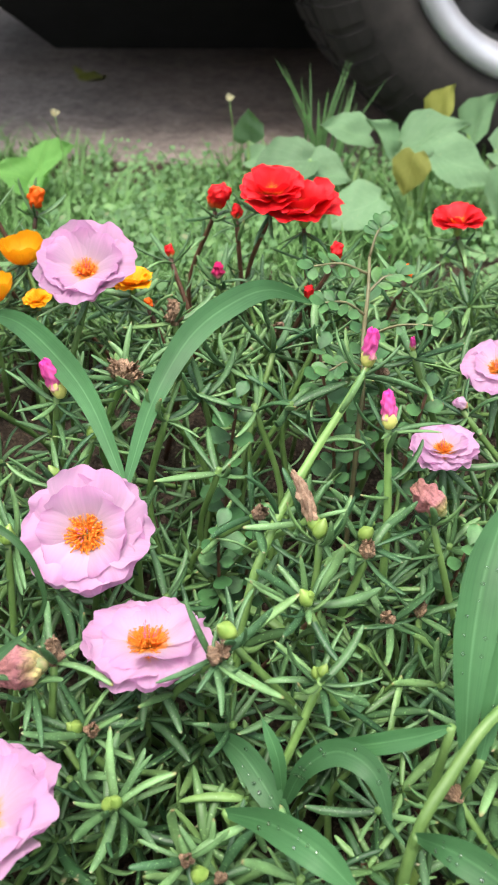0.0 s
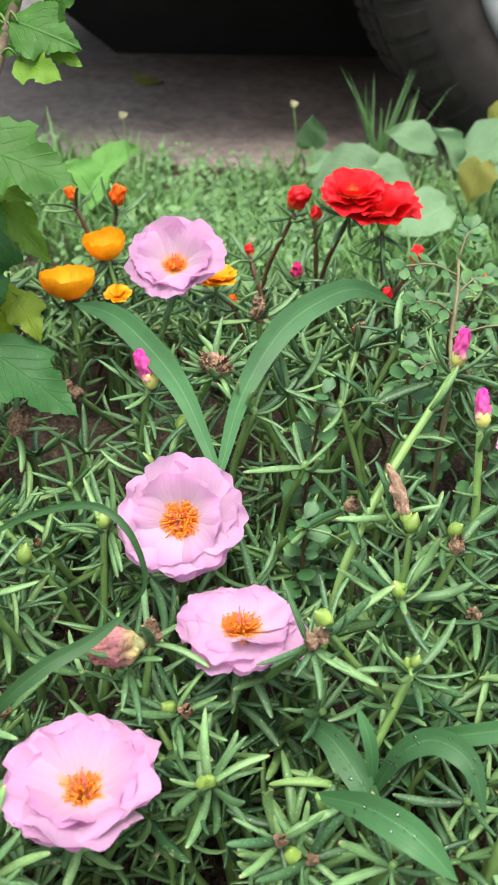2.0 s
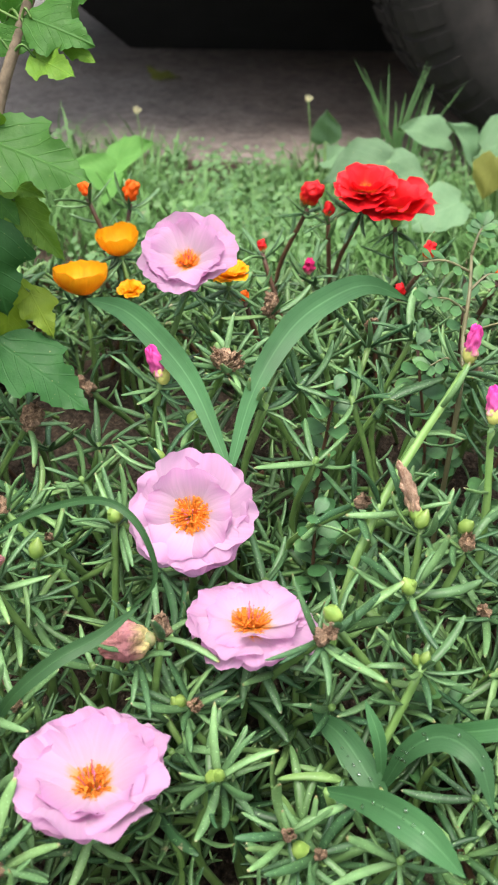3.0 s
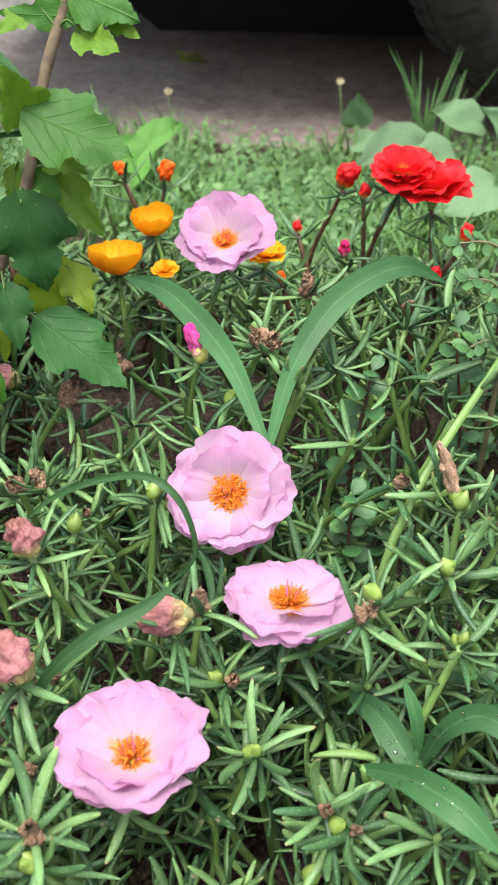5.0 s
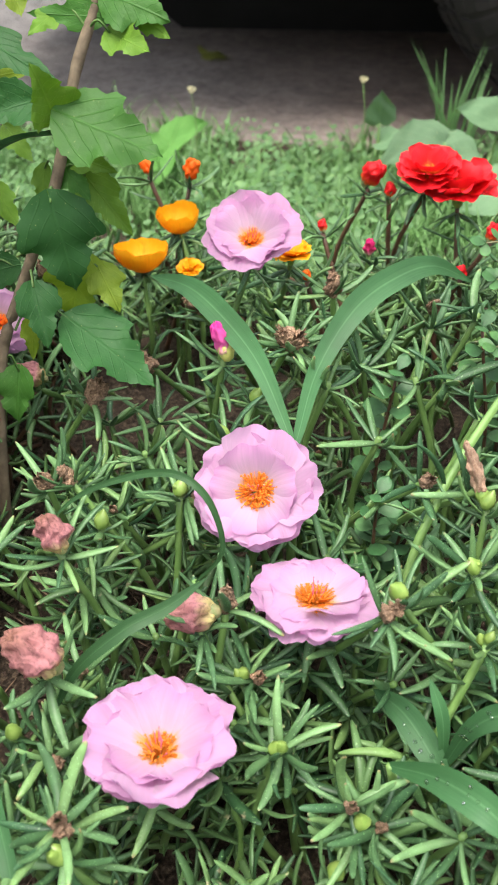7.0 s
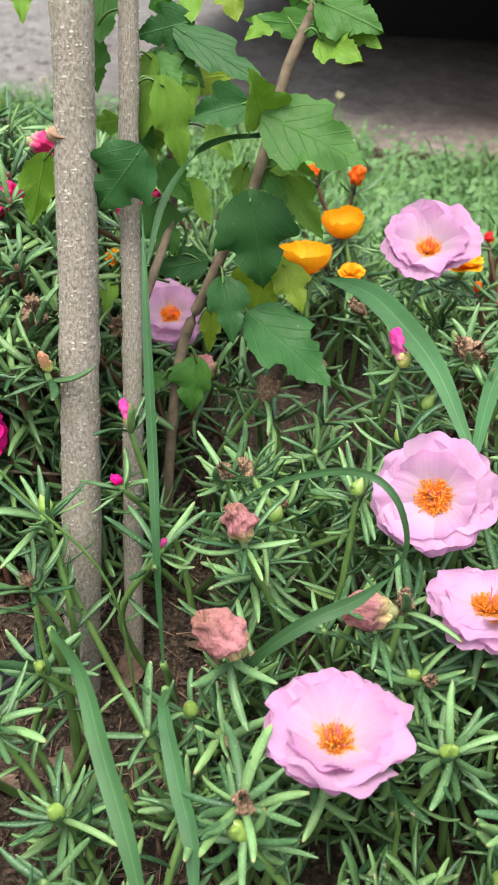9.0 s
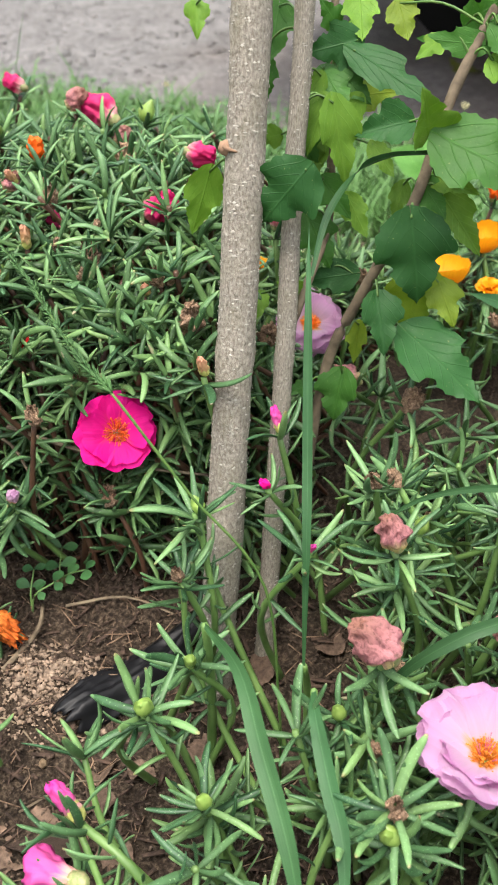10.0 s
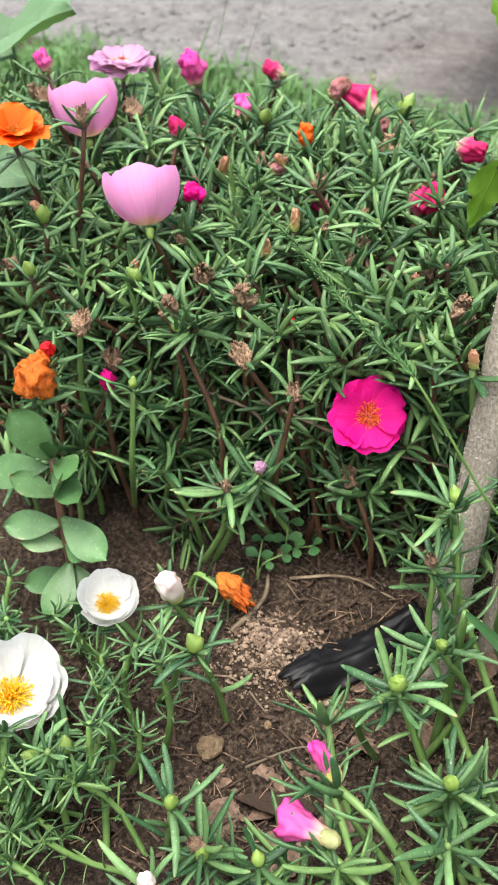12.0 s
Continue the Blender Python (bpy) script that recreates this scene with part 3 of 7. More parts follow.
def pleated(name, profile, material, folds, depth, twist, seed, sides=30, crook=0.0):
    """A folded, twisted flower head about y: one closed skin."""
    verts, faces, uv = [], [], []
    fine = []
    for (r0, y0), (r1, y1) in zip(profile, profile[1:]):
        fine += [(r0 + (r1 - r0) * f / 3, y0 + (y1 - y0) * f / 3) for f in range(3)]
    profile = fine + [profile[-1]]
    last = profile[-1][1]
    for j, (r, y) in enumerate(profile):
        for k in range(sides):
            a = 2 * math.pi * k / sides
            t = a + twist * y
            ridge = 0.6 - 2.6 * abs(noise.noise(Vector((math.cos(t) * folds * 0.6, math.sin(t) * folds * 0.6, y * 2.2 + seed)))) - (0.9 if depth > 0.35 else 0.25) * abs(noise.noise(Vector((math.cos(t) * folds * 1.4, math.sin(t) * folds * 1.4, y * 5 + seed))))
            q = r * (1 + depth * 1.3 * ridge + depth * 1.6 * noise.noise(Vector((math.cos(a) * 1.2, math.sin(a) * 1.2, y * 3 + seed * 1.7))))
            verts.append((q * math.cos(a) + crook * y * y, y + 0.10 * depth * 4 * noise.noise(Vector((a * 2, y, seed))) * (0.3 + y / last), q * math.sin(a)))
            uv.append((k / sides, 0.06 + 0.94 * j / (len(profile) - 1)))
    for j in range(len(profile) - 1):
        for k in range(sides):
            faces.append((j * sides + k, j * sides + (k + 1) % sides, (j + 1) * sides + (k + 1) % sides, (j + 1) * sides + k))
    faces += [tuple(range(sides))[::-1], tuple((len(profile) - 1) * sides + k for k in range(sides))]
    return mesh(name, verts, faces, material, uv)


CALYX = lathe("calyx", ((0.05, -0.5), (0.16, -0.35), (0.24, -0.1), (0.22, 0.1), (0.1, 0.15)), M_BUD, 8)
BUD = [lathe("bud", ((0.12, -0.62), (0.36, -0.45), (0.5, -0.1), (0.46, 0.2), (0.3, 0.5), (0.1, 0.78), (0.02, 0.86)), M_BUD, 9, 0.25, i) for i in range(3)]
CUP_OUTLINE = ((0.10, -0.75), (0.30, -0.62), (0.43, -0.3), (0.42, 0.05), (0.36, 0.25))
BUD_CUP = lathe("calyx", CUP_OUTLINE, M_BUD_PALE, 12, 0.2, 4)
BUD_CUP_GREEN = lathe("calyx", CUP_OUTLINE, M_CALYX, 12, 0.25, 6)
# twisted tips of buds just opening, blunt crumpled heads of blooms that have closed again, and a half-open trumpet
TWIST_OUTLINE = ((0.24, 0.0), (0.34, 0.2), (0.33, 0.5), (0.29, 0.8), (0.27, 1.05), (0.22, 1.25), (0.08, 1.32))
BARREL_OUTLINE = ((0.20, 0.0), (0.38, 0.2), (0.47, 0.5), (0.46, 0.8), (0.40, 1.05), (0.30, 1.2), (0.12, 1.18))
TRUMPET_OUTLINE = ((0.20, 0.0), (0.24, 0.3), (0.30, 0.6), (0.40, 0.95), (0.52, 1.3), (0.60, 1.6), (0.44, 1.45), (0.22, 1.15), (0.06, 0.9))
TWIST = {c: pleated("closed_corolla", TWIST_OUTLINE, m, 4, 0.30, 1.7, 7, 34) for c, m in PETAL.items()}
CLOSED = {c: [pleated("closed_corolla", BARREL_OUTLINE, m, 3.2 + 0.5 * i, 0.27, 0.8, 17 + 6 * i, 38, 0.06 * i) for i in range(3)] for c, m in PETAL.items()}
BLUSH = pleated("closed_corolla", BARREL_OUTLINE, PETAL["blush"], 1.7, 0.17, 0.7, 23, 40, 0.08)
TRUMPET = pleated("closed_corolla", TRUMPET_OUTLINE, PETAL["rose"], 2.4, 0.20, 0.4, 29, 44, 0.1)


SHRIVEL = ((0.10, -0.55), (0.28, -0.42), (0.44, -0.15), (0.50, 0.12), (0.46, 0.36), (0.34, 0.52), (0.40, 0.66), (0.26, 0.74), (0.30, 0.86), (0.10, 0.80), (0.02, 0.72))
DRY = [pleated("dry_head", SHRIVEL, M_DRY, 4 + i, 0.42, 1.0 + i, i * 5, 36, 0.15 * i) for i in range(2)]


def crumpled(name, material, seed, tall=1.5):
    """A spent bloom: limp petals folded about y and crumpled, one mesh."""
    r = random.Random(seed)
    verts, faces, uv = [], [], []
    nu, nv = 110, 16
    lean = Vector((r.uniform(-0.25, 0.25), 0, r.uniform(-0.25, 0.25)))
    for j in range(nv + 1):
        v = j / nv
        for i in range(nu + 1):
            wind = i / nu
            a = wind * 15.0
            near = Vector((math.cos(a) * 1.3, math.sin(a) * 1.3, v * 2.6 + seed + wind * 2))
            n1, n2, n3 = noise.noise(near), noise.noise(near * 2.6), noise.noise(near * 5.5)
            scallop = abs(math.sin(wind * 15.0 * 1.2 + seed))
            rad = (0.10 + 0.42 * math.sin(min(1, v * 1.05) * 2.75) ** 0.75) * (1 - 0.45 * wind)
            rad = max(0.02, rad * (1 + 0.45 * n1) + 0.22 * n2 * v ** 0.6 + 0.09 * n3 * v)
            y = -0.45 + tall * v * (0.62 + 0.22 * scallop + 0.14 * wind) + 0.22 * v * n2 + 0.08 * v * n3
            p = Vector((rad * math.cos(a), y, rad * math.sin(a))) + lean * v * v
            verts.append(p)
            uv.append((wind * 4, max(0.0, 0.9 * v + 0.35 * n2)))
    s = nu + 1
    faces += [(j * s + i, j * s + i + 1, (j + 1) * s + i + 1, (j + 1) * s + i) for j in range(nv) for i in range(nu)]
    return mesh(name, verts, faces, material, uv)


WILT_OUTLINE = ((0.20, -0.45), (0.42, -0.25), (0.52, 0.05), (0.50, 0.35), (0.41, 0.6), (0.36, 0.8), (0.24, 0.95), (0.06, 0.90))
WILTED = [pleated("wilted_bloom", WILT_OUTLINE, M_WILT, 1.5 + 0.3 * i, 0.26, 0.7, 5 + 9 * i, 46, 0.10 * i) for i in range(3)]
WILTED_ORANGE = [crumpled("wilted_bloom", M_WILT_ORANGE, 45, 1.3), pleated("wilted_bloom", [(q * 1.12, y - 0.42) for q, y in BARREL_OUTLINE], M_WILT_ORANGE, 1.9, 0.34, 0.4, 12, 44, 0.05)]
DRY += [crumpled("dry_head", M_DRY, 71 + 5 * i, 1.25) for i in range(4)]
ROLLED = pleated("rolled_bloom", ((0.12, -0.5), (0.26, -0.35), (0.32, 0.0), (0.30, 0.5), (0.24, 0.9), (0.2, 1.3), (0.1, 1.5), (0.02, 1.55)), M_TAN, 4, 0.36, 1.2, 61, 30, 0.12)


# ---- moss roses ----
def sprig_line(base, tip, r):
    b, t = Vector(base), Vector(tip)
    mid = b.lerp(t, 0.5) + Vector((r.uniform(-1, 1), r.uniform(-1, 1), 0.3)) * (t - b).length * 0.16
    return spline([b, mid, t], 5)


BLOOMS = []


def clear(c, way, ln):
    """Whether a leaf stays out of the open blooms and the two trunks."""
    for f in (0.3, 0.65, 1.0):
        p = c + way * ln * f
        up = p.z + 0.01
        if math.hypot(p.x + 0.2011 + 0.038 * up, p.y - 0.2222 - 0.322 * up) < 0.0105 or math.hypot(p.x + 0.1832 + 0.036 * up, p.y - 0.244 - 0.300 * up) < 0.0065:
            return False
    for top, nrm, rad in BLOOMS:
        for f in (0.5, 1.0):
            d = c + way * ln * f - top
            h = d.dot(nrm)
            if -0.25 * rad < h < 0.05 and (d - nrm * h).length < rad * 0.92:
                return False
    return True


def off_bloom(c):
    """Whether a point of a stem stays out of the air in front of the open blooms."""
    for top, nrm, rad in BLOOMS:
        d = c - top
        h = d.dot(nrm)
        if 0 < h < 0.10 and (d - nrm * h).length < rad:
            return False
    return True


def leaf_poses(line, r, count, ring, size, start=0.4, low=False, arch=False):
    """Where the leaves of a stem sit: (place, way, up, length)."""
    out = []
    n = len(line) - 1
    for k in range(count + ring):
        crown = k >= count
        s = 0.97 if crown else start + (0.95 - start) * k / max(1, count)
        i = min(n - 1, int(s * n))
        c = line[i].lerp(line[i + 1], s * n - i)
        ax = (line[i + 1] - line[i]).normalized()
        side = ax.orthogonal().normalized()
        turn = k * 2.4 + r.uniform(-0.35, 0.35) if not crown else 2 * math.pi * (k - count) / max(1, ring) + r.uniform(-0.5, 0.5)
        out_dir = Matrix.Rotation(turn, 3, ax) @ side
        tilt = radians((r.uniform(92, 118) if low else r.uniform(25, 75) if arch else r.uniform(40, 92)) if crown else r.uniform(45, 85))
        way = ax * math.cos(tilt) + out_dir * math.sin(tilt)
        way.z += r.uniform(-0.3, 0.0) if low else r.uniform(-0.15, 0.25)
        way.normalize()
        ln = size * r.uniform(0.7, 1.2) * (1.08 if crown else 0.92)
        if clear(c, way, ln):
            out.append((c, way, ax, ln))
    return out


ROSE_LABEL = {
    "pink": "pale pink double moss rose in bloom with orange stamens", "pink_bowl": "bowl-shaped pale pink double moss rose with orange stamens", "pink_flat": "wide open pale pink moss rose with orange stamens", "pink_cup": "pale pink moss rose half closed into a cup",
    "magenta": "bright magenta moss rose in full bloom above the soil", "red": "scarlet double moss rose on a dark stem",
    "yellow": "golden yellow moss rose among the foliage", "yellow_cup": "golden yellow moss rose half closed into a cup",
    "orange": "vivid orange moss rose in full bloom", "white": "white moss rose with a yellow centre",
    "white_bud": "moss rose with a closed white and pink bud", "magenta_bud": "moss rose with a closed magenta bud",
    "rose_trumpet_bud": "moss rose with a half-open rosy pink trumpet bloom",
    "rose_bud": "moss rose with a closed rosy pink bud and yellowish calyx",
    "pink_bud": "moss rose with a closed rose pink bud", "orange_bud": "moss rose with a closed orange bud",
    "peach_bud": "moss rose with a small closed peach-coloured bud",
    "red_bud": "moss rose with a closed dark red bud", "wilt": "moss rose with a wilted dusty pink bloom",
    "tan_wilt": "moss rose with a rolled tan dried bloom above a green pod",
    "orange_wilt": "moss rose with a shrivelled orange bloom", "dry": "moss rose with a dried brown seed head",
    "green_bud": "moss rose with a plump green bud",
}


def open_flower(colour, top, normal, size, style, plant, r):
    zax = Vector(normal).normalized()
    xax = zax.orthogonal().normalized()
    yax = zax.cross(xax)
    base = Matrix(((xax.x, yax.x, zax.x, top[0]), (xax.y, yax.y, zax.y, top[1]), (xax.z, yax.z, zax.z, top[2]), (0, 0, 0, 1)))
    bowl = colour == "white" or style == "cup"
    flower = part("flower", CALYX, plant, base @ Matrix.Translation((0, 0, (-0.47 if bowl else -0.06) * size)) @ Matrix.Rotation(radians(90), 4, "X") @ Matrix.Scale((0.25 if bowl else 0.45) * size, 4))
    if bowl:
        base = base @ Matrix.Translation((0, 0, (-0.30 if colour == "yellow" else -0.40) * size))
        for count, reach in ((5, 0.46), (5, 0.43)) if colour == "pink" else ((5, 0.50), (4, 0.46)) if colour == "yellow" else ((5, 0.57), (4, 0.52), (3, 0.46)):
            turn = r.uniform(0, 6)
            for k in range(count):
                a = turn + 2 * math.pi * k / count + r.uniform(-0.1, 0.1)
                m = base @ Matrix.Rotation(a, 4, "Z") @ Matrix.Rotation(radians(r.uniform(-4, 3) if colour == "pink" else r.uniform(-11, 7)), 4, "X")
                part("petal", r.choice(BOWL_PETALS[colour]), flower, m @ Matrix.Scale(reach * size * r.uniform(0.96, 1.03), 4))
        if colour != "pink":
            part("stamen_tuft", STAMENS["yellow"][0], flower, base @ Matrix.Translation((0, 0, 0.03 * size)) @ Matrix.Diagonal((0.36 * size, 0.36 * size, 0.16 * size, 1)), "yellow stamens")
        return
    if colour == "magenta":
        layers = ((5, 0.53, 6, 0.02, "open"), (4, 0.47, 12, 0.03, "open"))
    elif style == "flat":
        layers = ((8, 0.52, 0, 0.02, "flat"), (7, 0.54, 5, 0.03, "flat"), (5, 0.41, 20, 0.04, "flat"))
    elif style == "bowl":
        layers = ((8, 0.53, 19, 0.02, "flat"), (8, 0.58, 25, 0.025, "flat"), (6, 0.46, 31, 0.03, "flat"))
    elif colour == "red":
        layers = ((5, 0.56, 8, 0.02, "open"), (5, 0.54, 24, 0.03, "open"), (3, 0.42, 44, 0.04, "open"))
    elif colour == "pink":
        layers = ((8, 0.53, 1, 0.02, "open"), (7, 0.55, 7, 0.03, "open"), (5, 0.41, 24, 0.05, "open"))
    else:
        layers = ((6, 0.55, 14, 0.02, "open"), (5, 0.51, 26, 0.03, "open"), (4, 0.42, 42, 0.05, "open"))
    turn = r.uniform(0, 6)
    for count, reach, lift, out, shape in layers:
        turn += 0.45
        for k in range(count):
            a = turn + 2 * math.pi * k / count + r.uniform(-0.16, 0.16)
            tilt = lift + (r.uniform(-6, 6) if shape == "flat" else r.uniform(-8, 8))
            m = base @ Matrix.Rotation(a, 4, "Z") @ Matrix.Translation((0, out * size, (0.02 + 0.0006 * lift) * size - 0.03 * size)) @ Matrix.Rotation(radians(tilt), 4, "X")
            part("petal", r.choice(PETALS[colour][shape]), flower, m @ Matrix.Rotation(radians(r.uniform(-9, 9)), 4, "Y") @ Matrix.Diagonal((reach * size * r.uniform(0.85, 1.1), reach * size * r.uniform(0.88, 1.06), reach * size, 1)))
    heart = "yellow" if colour == "yellow" else "red" if colour == "magenta" else "orange"
    part("stamen_tuft", r.choice(STAMENS[heart]), flower, base @ Matrix.Rotation(r.uniform(0, 6), 4, "Z") @ Matrix.Diagonal((0.275 * size, 0.275 * size, 0.13 * size, 1)), heart + " stamens")
    if colour in ("pink", "magenta"):
        part("stigma", STIGMA, flower, base @ Matrix.Rotation(r.uniform(0, 6), 4, "Z") @ Matrix.Scale(0.17 * size, 4), "rosy pink stigma")


COUNT = [0]


def rose(kind, x, y, z, size, face, foot_at=None, thick=1.0, via=None, nod=None):
    """A moss rose whose head is at x, y, z; face: how far the bloom turns from the sky to the path."""
    COUNT[0] += 1
    r = random.Random(COUNT[0])
    top = Vector((x, y, z))
    colour = kind.split("_")[0]
    bloom = colour in PETAL and not kind.endswith(("bud", "wilt"))
    lean = Vector((r.uniform(-0.04, 0.04), r.uniform(0.0, 0.05), 0))
    foot = Vector((x, y, 0)) + lean * (0.4 + 6 * max(0.02, z - 0.05))
    if y > 0.42:
        foot = Vector((x, y, 0)) + lean * 0.25
    if foot_at:
        foot = Vector((*foot_at, 0))
    foot.z = ground_height(foot.x, foot.y) - 0.004
    plant = thing("moss_rose", foot, ROSE_LABEL[kind], "flower", "moss roses in the bed")
    neck = top.copy()
    eye_way = Vector((-0.07, -0.03, 0.35)) - top
    normal = (Vector((0, 0, 1)) * (1 - face) + eye_way.normalized() * face).normalized()
    if bloom:
        neck = top - normal * size * (0.45 if colour == "white" or kind == "pink_cup" else 0.25)
    elif kind != "dry":
        neck = top - Vector((0, 0, 1)) * size * 0.45
    if bloom:
        BLOOMS.append((top - normal * size * (0.38 if colour == "white" else 0.0), normal, size * (0.56 if colour == "white" else 0.5)))
    line = spline([foot, via, neck], 5) if via else sprig_line(foot, neck, r)
    red = kind in ("red", "red_bud", "orange_bud") or thick > 1.2 or (x < -0.24 and y > 0.24 and r.random() < 0.9)
    part("stem", tube("stem", line, (0.0016 * thick, 0.0013 * thick) if red else (0.0018 * thick, 0.0014 * thick), M_STEM_RED if red else M_STEM, 6), plant)
    leaf = 0.0212
    for c, way, ax, ln in leaf_poses(line, r, r.randint(5, 8), r.randint(5, 8), leaf, 0.45, bloom, x < -0.22 and y > 0.25):
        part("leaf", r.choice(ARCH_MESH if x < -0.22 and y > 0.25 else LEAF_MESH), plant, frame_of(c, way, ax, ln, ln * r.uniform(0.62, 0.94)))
    if bloom:
        open_flower(colour, top, normal, size, "cup" if kind.endswith("cup") else "flat" if kind.endswith("flat") else "bowl" if kind.endswith("bowl") else "open", plant, r)
        return
    tip = (line[-1] - line[-3]).normalized() + Vector((r.uniform(-0.3, 0.3), r.uniform(-0.3, 0.3), 0))
    if kind == "wilt":
        tip += Vector((r.choice((-1, 1)) * r.uniform(0.4, 1.0), 0.2, 0))
    if nod:
        tip = Vector(nod)
    m = frame_of(top, tip, Vector((r.uniform(-1, 1), r.uniform(-1, 1), 0.1)), size)
    if kind == "green_bud":
        part("bud", r.choice(BUD), plant, m @ Matrix.Scale(0.95, 4))
    elif kind.endswith("bud"):
        m = m @ Matrix.Scale(0.82, 4)
        opening = kind in ("peach_bud", "white_bud") or kind == "rose_bud" and y < 0.34
        bud = part("bud", BUD_CUP if opening else BUD_CUP_GREEN, plant, m @ Matrix.Translation((0, -0.12, 0)) @ Matrix.Scale(0.66 if opening else 0.56, 4))
        shown = "crimson" if kind == "magenta_bud" and y > 0.33 else colour
        corolla = BLUSH if kind == "white_bud" else TRUMPET if kind == "rose_trumpet_bud" else TWIST[colour] if opening else r.choice(CLOSED[shown])
        part("closed_corolla", corolla, bud, m @ Matrix.Translation((0, -0.32, 0)) @ Matrix.Diagonal((0.9, 1.0, 0.9, 1) if not opening else (0.8, 0.95, 0.8, 1)), "closed petals")
    elif kind == "wilt":
        m = m @ Matrix.Diagonal((0.70, 0.70, 0.70, 1))
        part("calyx", BUD_CUP_GREEN, plant, m @ Matrix.Translation((0, -0.22, 0)) @ Matrix.Scale(0.55, 4), "yellowish green calyx")
        part("wilted_bloom", r.choice(WILTED), plant, m)
    elif kind == "tan_wilt":
        part("pod", BUD[0], plant, m @ Matrix.Translation((0, -0.55, 0)) @ Matrix.Scale(0.5, 4), "green seed pod")
        part("rolled_bloom", ROLLED, plant, m @ Matrix.Diagonal((0.75, 0.95, 0.75, 1)))
    elif kind == "orange_wilt":
        m = m @ Matrix.Diagonal((0.72, 1.0, 0.62, 1) if z < 0.06 else (0.8, 0.85, 0.8, 1))
        part("wilted_bloom", WILTED_ORANGE[int(z > 0.06)], plant, m)
    else:
        part("dry_head", r.choice(DRY), plant, m @ Matrix.Diagonal((0.66, 0.85, 0.66, 1)))


def sprig(x, y, z, lean_x, lean_y, size=0.0215, count=9):
    """A leafy shoot without a flower; its tip is at x, y, z."""
    COUNT[0] += 1
    r = random.Random(COUNT[0])
    foot = Vector((x + lean_x, y + lean_y, 0))
    foot.z = ground_height(foot.x, foot.y) - 0.004
    line = sprig_line(foot, (x, y, z), r)
    if not all(off_bloom(c) for c in line):
        return
    plant = thing("moss_rose_shoot", foot, "leafy moss rose shoot with fleshy grey-green needle leaves", "plant", "moss rose shoots")
    part("stem", tube("stem", line, (0.0018, 0.0013), M_STEM_RED if x < -0.22 and y > 0.27 and COUNT[0] % 4 else M_STEM, 6), plant)
    for c, way, ax, ln in leaf_poses(line, r, count, r.randint(6, 9), size, 0.4, False, x < -0.22 and y > 0.25):
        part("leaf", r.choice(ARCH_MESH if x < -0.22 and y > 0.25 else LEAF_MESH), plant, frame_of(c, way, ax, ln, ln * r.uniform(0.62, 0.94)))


# the flowering ones
rose("pink_flat", -0.0585, 0.253, 0.140, 0.0412, 0.85)
rose("pink_flat", -0.034, 0.218, 0.120, 0.0405, -0.2)
rose("pink_bowl", -0.080, 0.163, 0.102, 0.0436, 0.0)
rose("pink_bowl", -0.074, 0.388, 0.181, 0.0412, 0.42)
rose("pink", 0.077, 0.298, 0.145, 0.0235, 0.1)
rose("pink", 0.107, 0.343, 0.156, 0.0267, 0.3)
rose("pink", -0.203, 0.387, 0.132, 0.0338, 0.55)
rose("magenta", -0.263, 0.272, 0.123, 0.0357, 0.95, (-0.208, 0.305), 1.3, (-0.234, 0.284, 0.100))
rose("red", 0.013, 0.490, 0.183, 0.0338, 0.22)
rose("red", 0.030, 0.485, 0.175, 0.0363, 0.18)
rose("red", 0.129, 0.541, 0.147, 0.0292, 0.1)
rose("yellow_cup", -0.144, 0.459, 0.141, 0.0291, -0.1)
rose("yellow_cup", -0.126, 0.480, 0.155, 0.0240, 0.1)
rose("yellow", -0.057, 0.412, 0.165, 0.0196, 0.1)
rose("yellow_cup", -0.124, 0.476, 0.153, 0.0147, -0.3)
rose("yellow", -0.117, 0.463, 0.132, 0.0144, 0.2)
rose("orange_bud", -0.146, 0.501, 0.176, 0.0085, 0.2)
rose("orange_bud", -0.125, 0.521, 0.168, 0.0121, 0.2)
rose("pink_cup", -0.391, 0.282, 0.205, 0.0375, -1.1)
rose("pink_cup", -0.469, 0.341, 0.222, 0.0400, -0.6)
rose("pink", -0.482, 0.397, 0.231, 0.0337, 0.1)
rose("orange", -0.462, 0.275, 0.225, 0.0308, 0.3)
rose("white", -0.341, 0.163, 0.062, 0.0245, 0.42)
rose("white", -0.353, 0.108, 0.052, 0.0385, 0.40)
rose("white_bud", -0.321, 0.186, 0.055, 0.0185, 0.2)
rose("white_bud", -0.255, 0.065, 0.047, 0.0100, 0.4)
rose("rose_bud", -0.493, 0.341, 0.241, 0.0112, 0.1)
rose("magenta_bud", -0.416, 0.353, 0.213, 0.0105, 0.1, nod=(0.0, -0.2, 1.0))
rose("rose_bud", -0.394, 0.388, 0.218, 0.0133, 0.1)
rose("magenta_bud", -0.415, 0.471, 0.220, 0.0138, 0.1, nod=(-0.8, 0.0, 0.25))
rose("magenta_bud", -0.278, 0.361, 0.195, 0.0188, 0.1, (-0.292, 0.272), 1.35, (-0.277, 0.300, 0.160), nod=(0.8, -0.1, 0.45))
rose("magenta_bud", -0.266, 0.386, 0.218, 0.0148, 0.1, nod=(0.85, 0.0, -0.1))
rose("magenta_bud", -0.326, 0.351, 0.187, 0.0100, 0.1, nod=(-0.7, -0.2, 0.4))
rose("magenta_bud", -0.342, 0.443, 0.216, 0.0205, 0.1, nod=(-0.8, 0.1, 0.5))
rose("rose_bud", -0.424, 0.385, 0.235, 0.0177, 0.1)
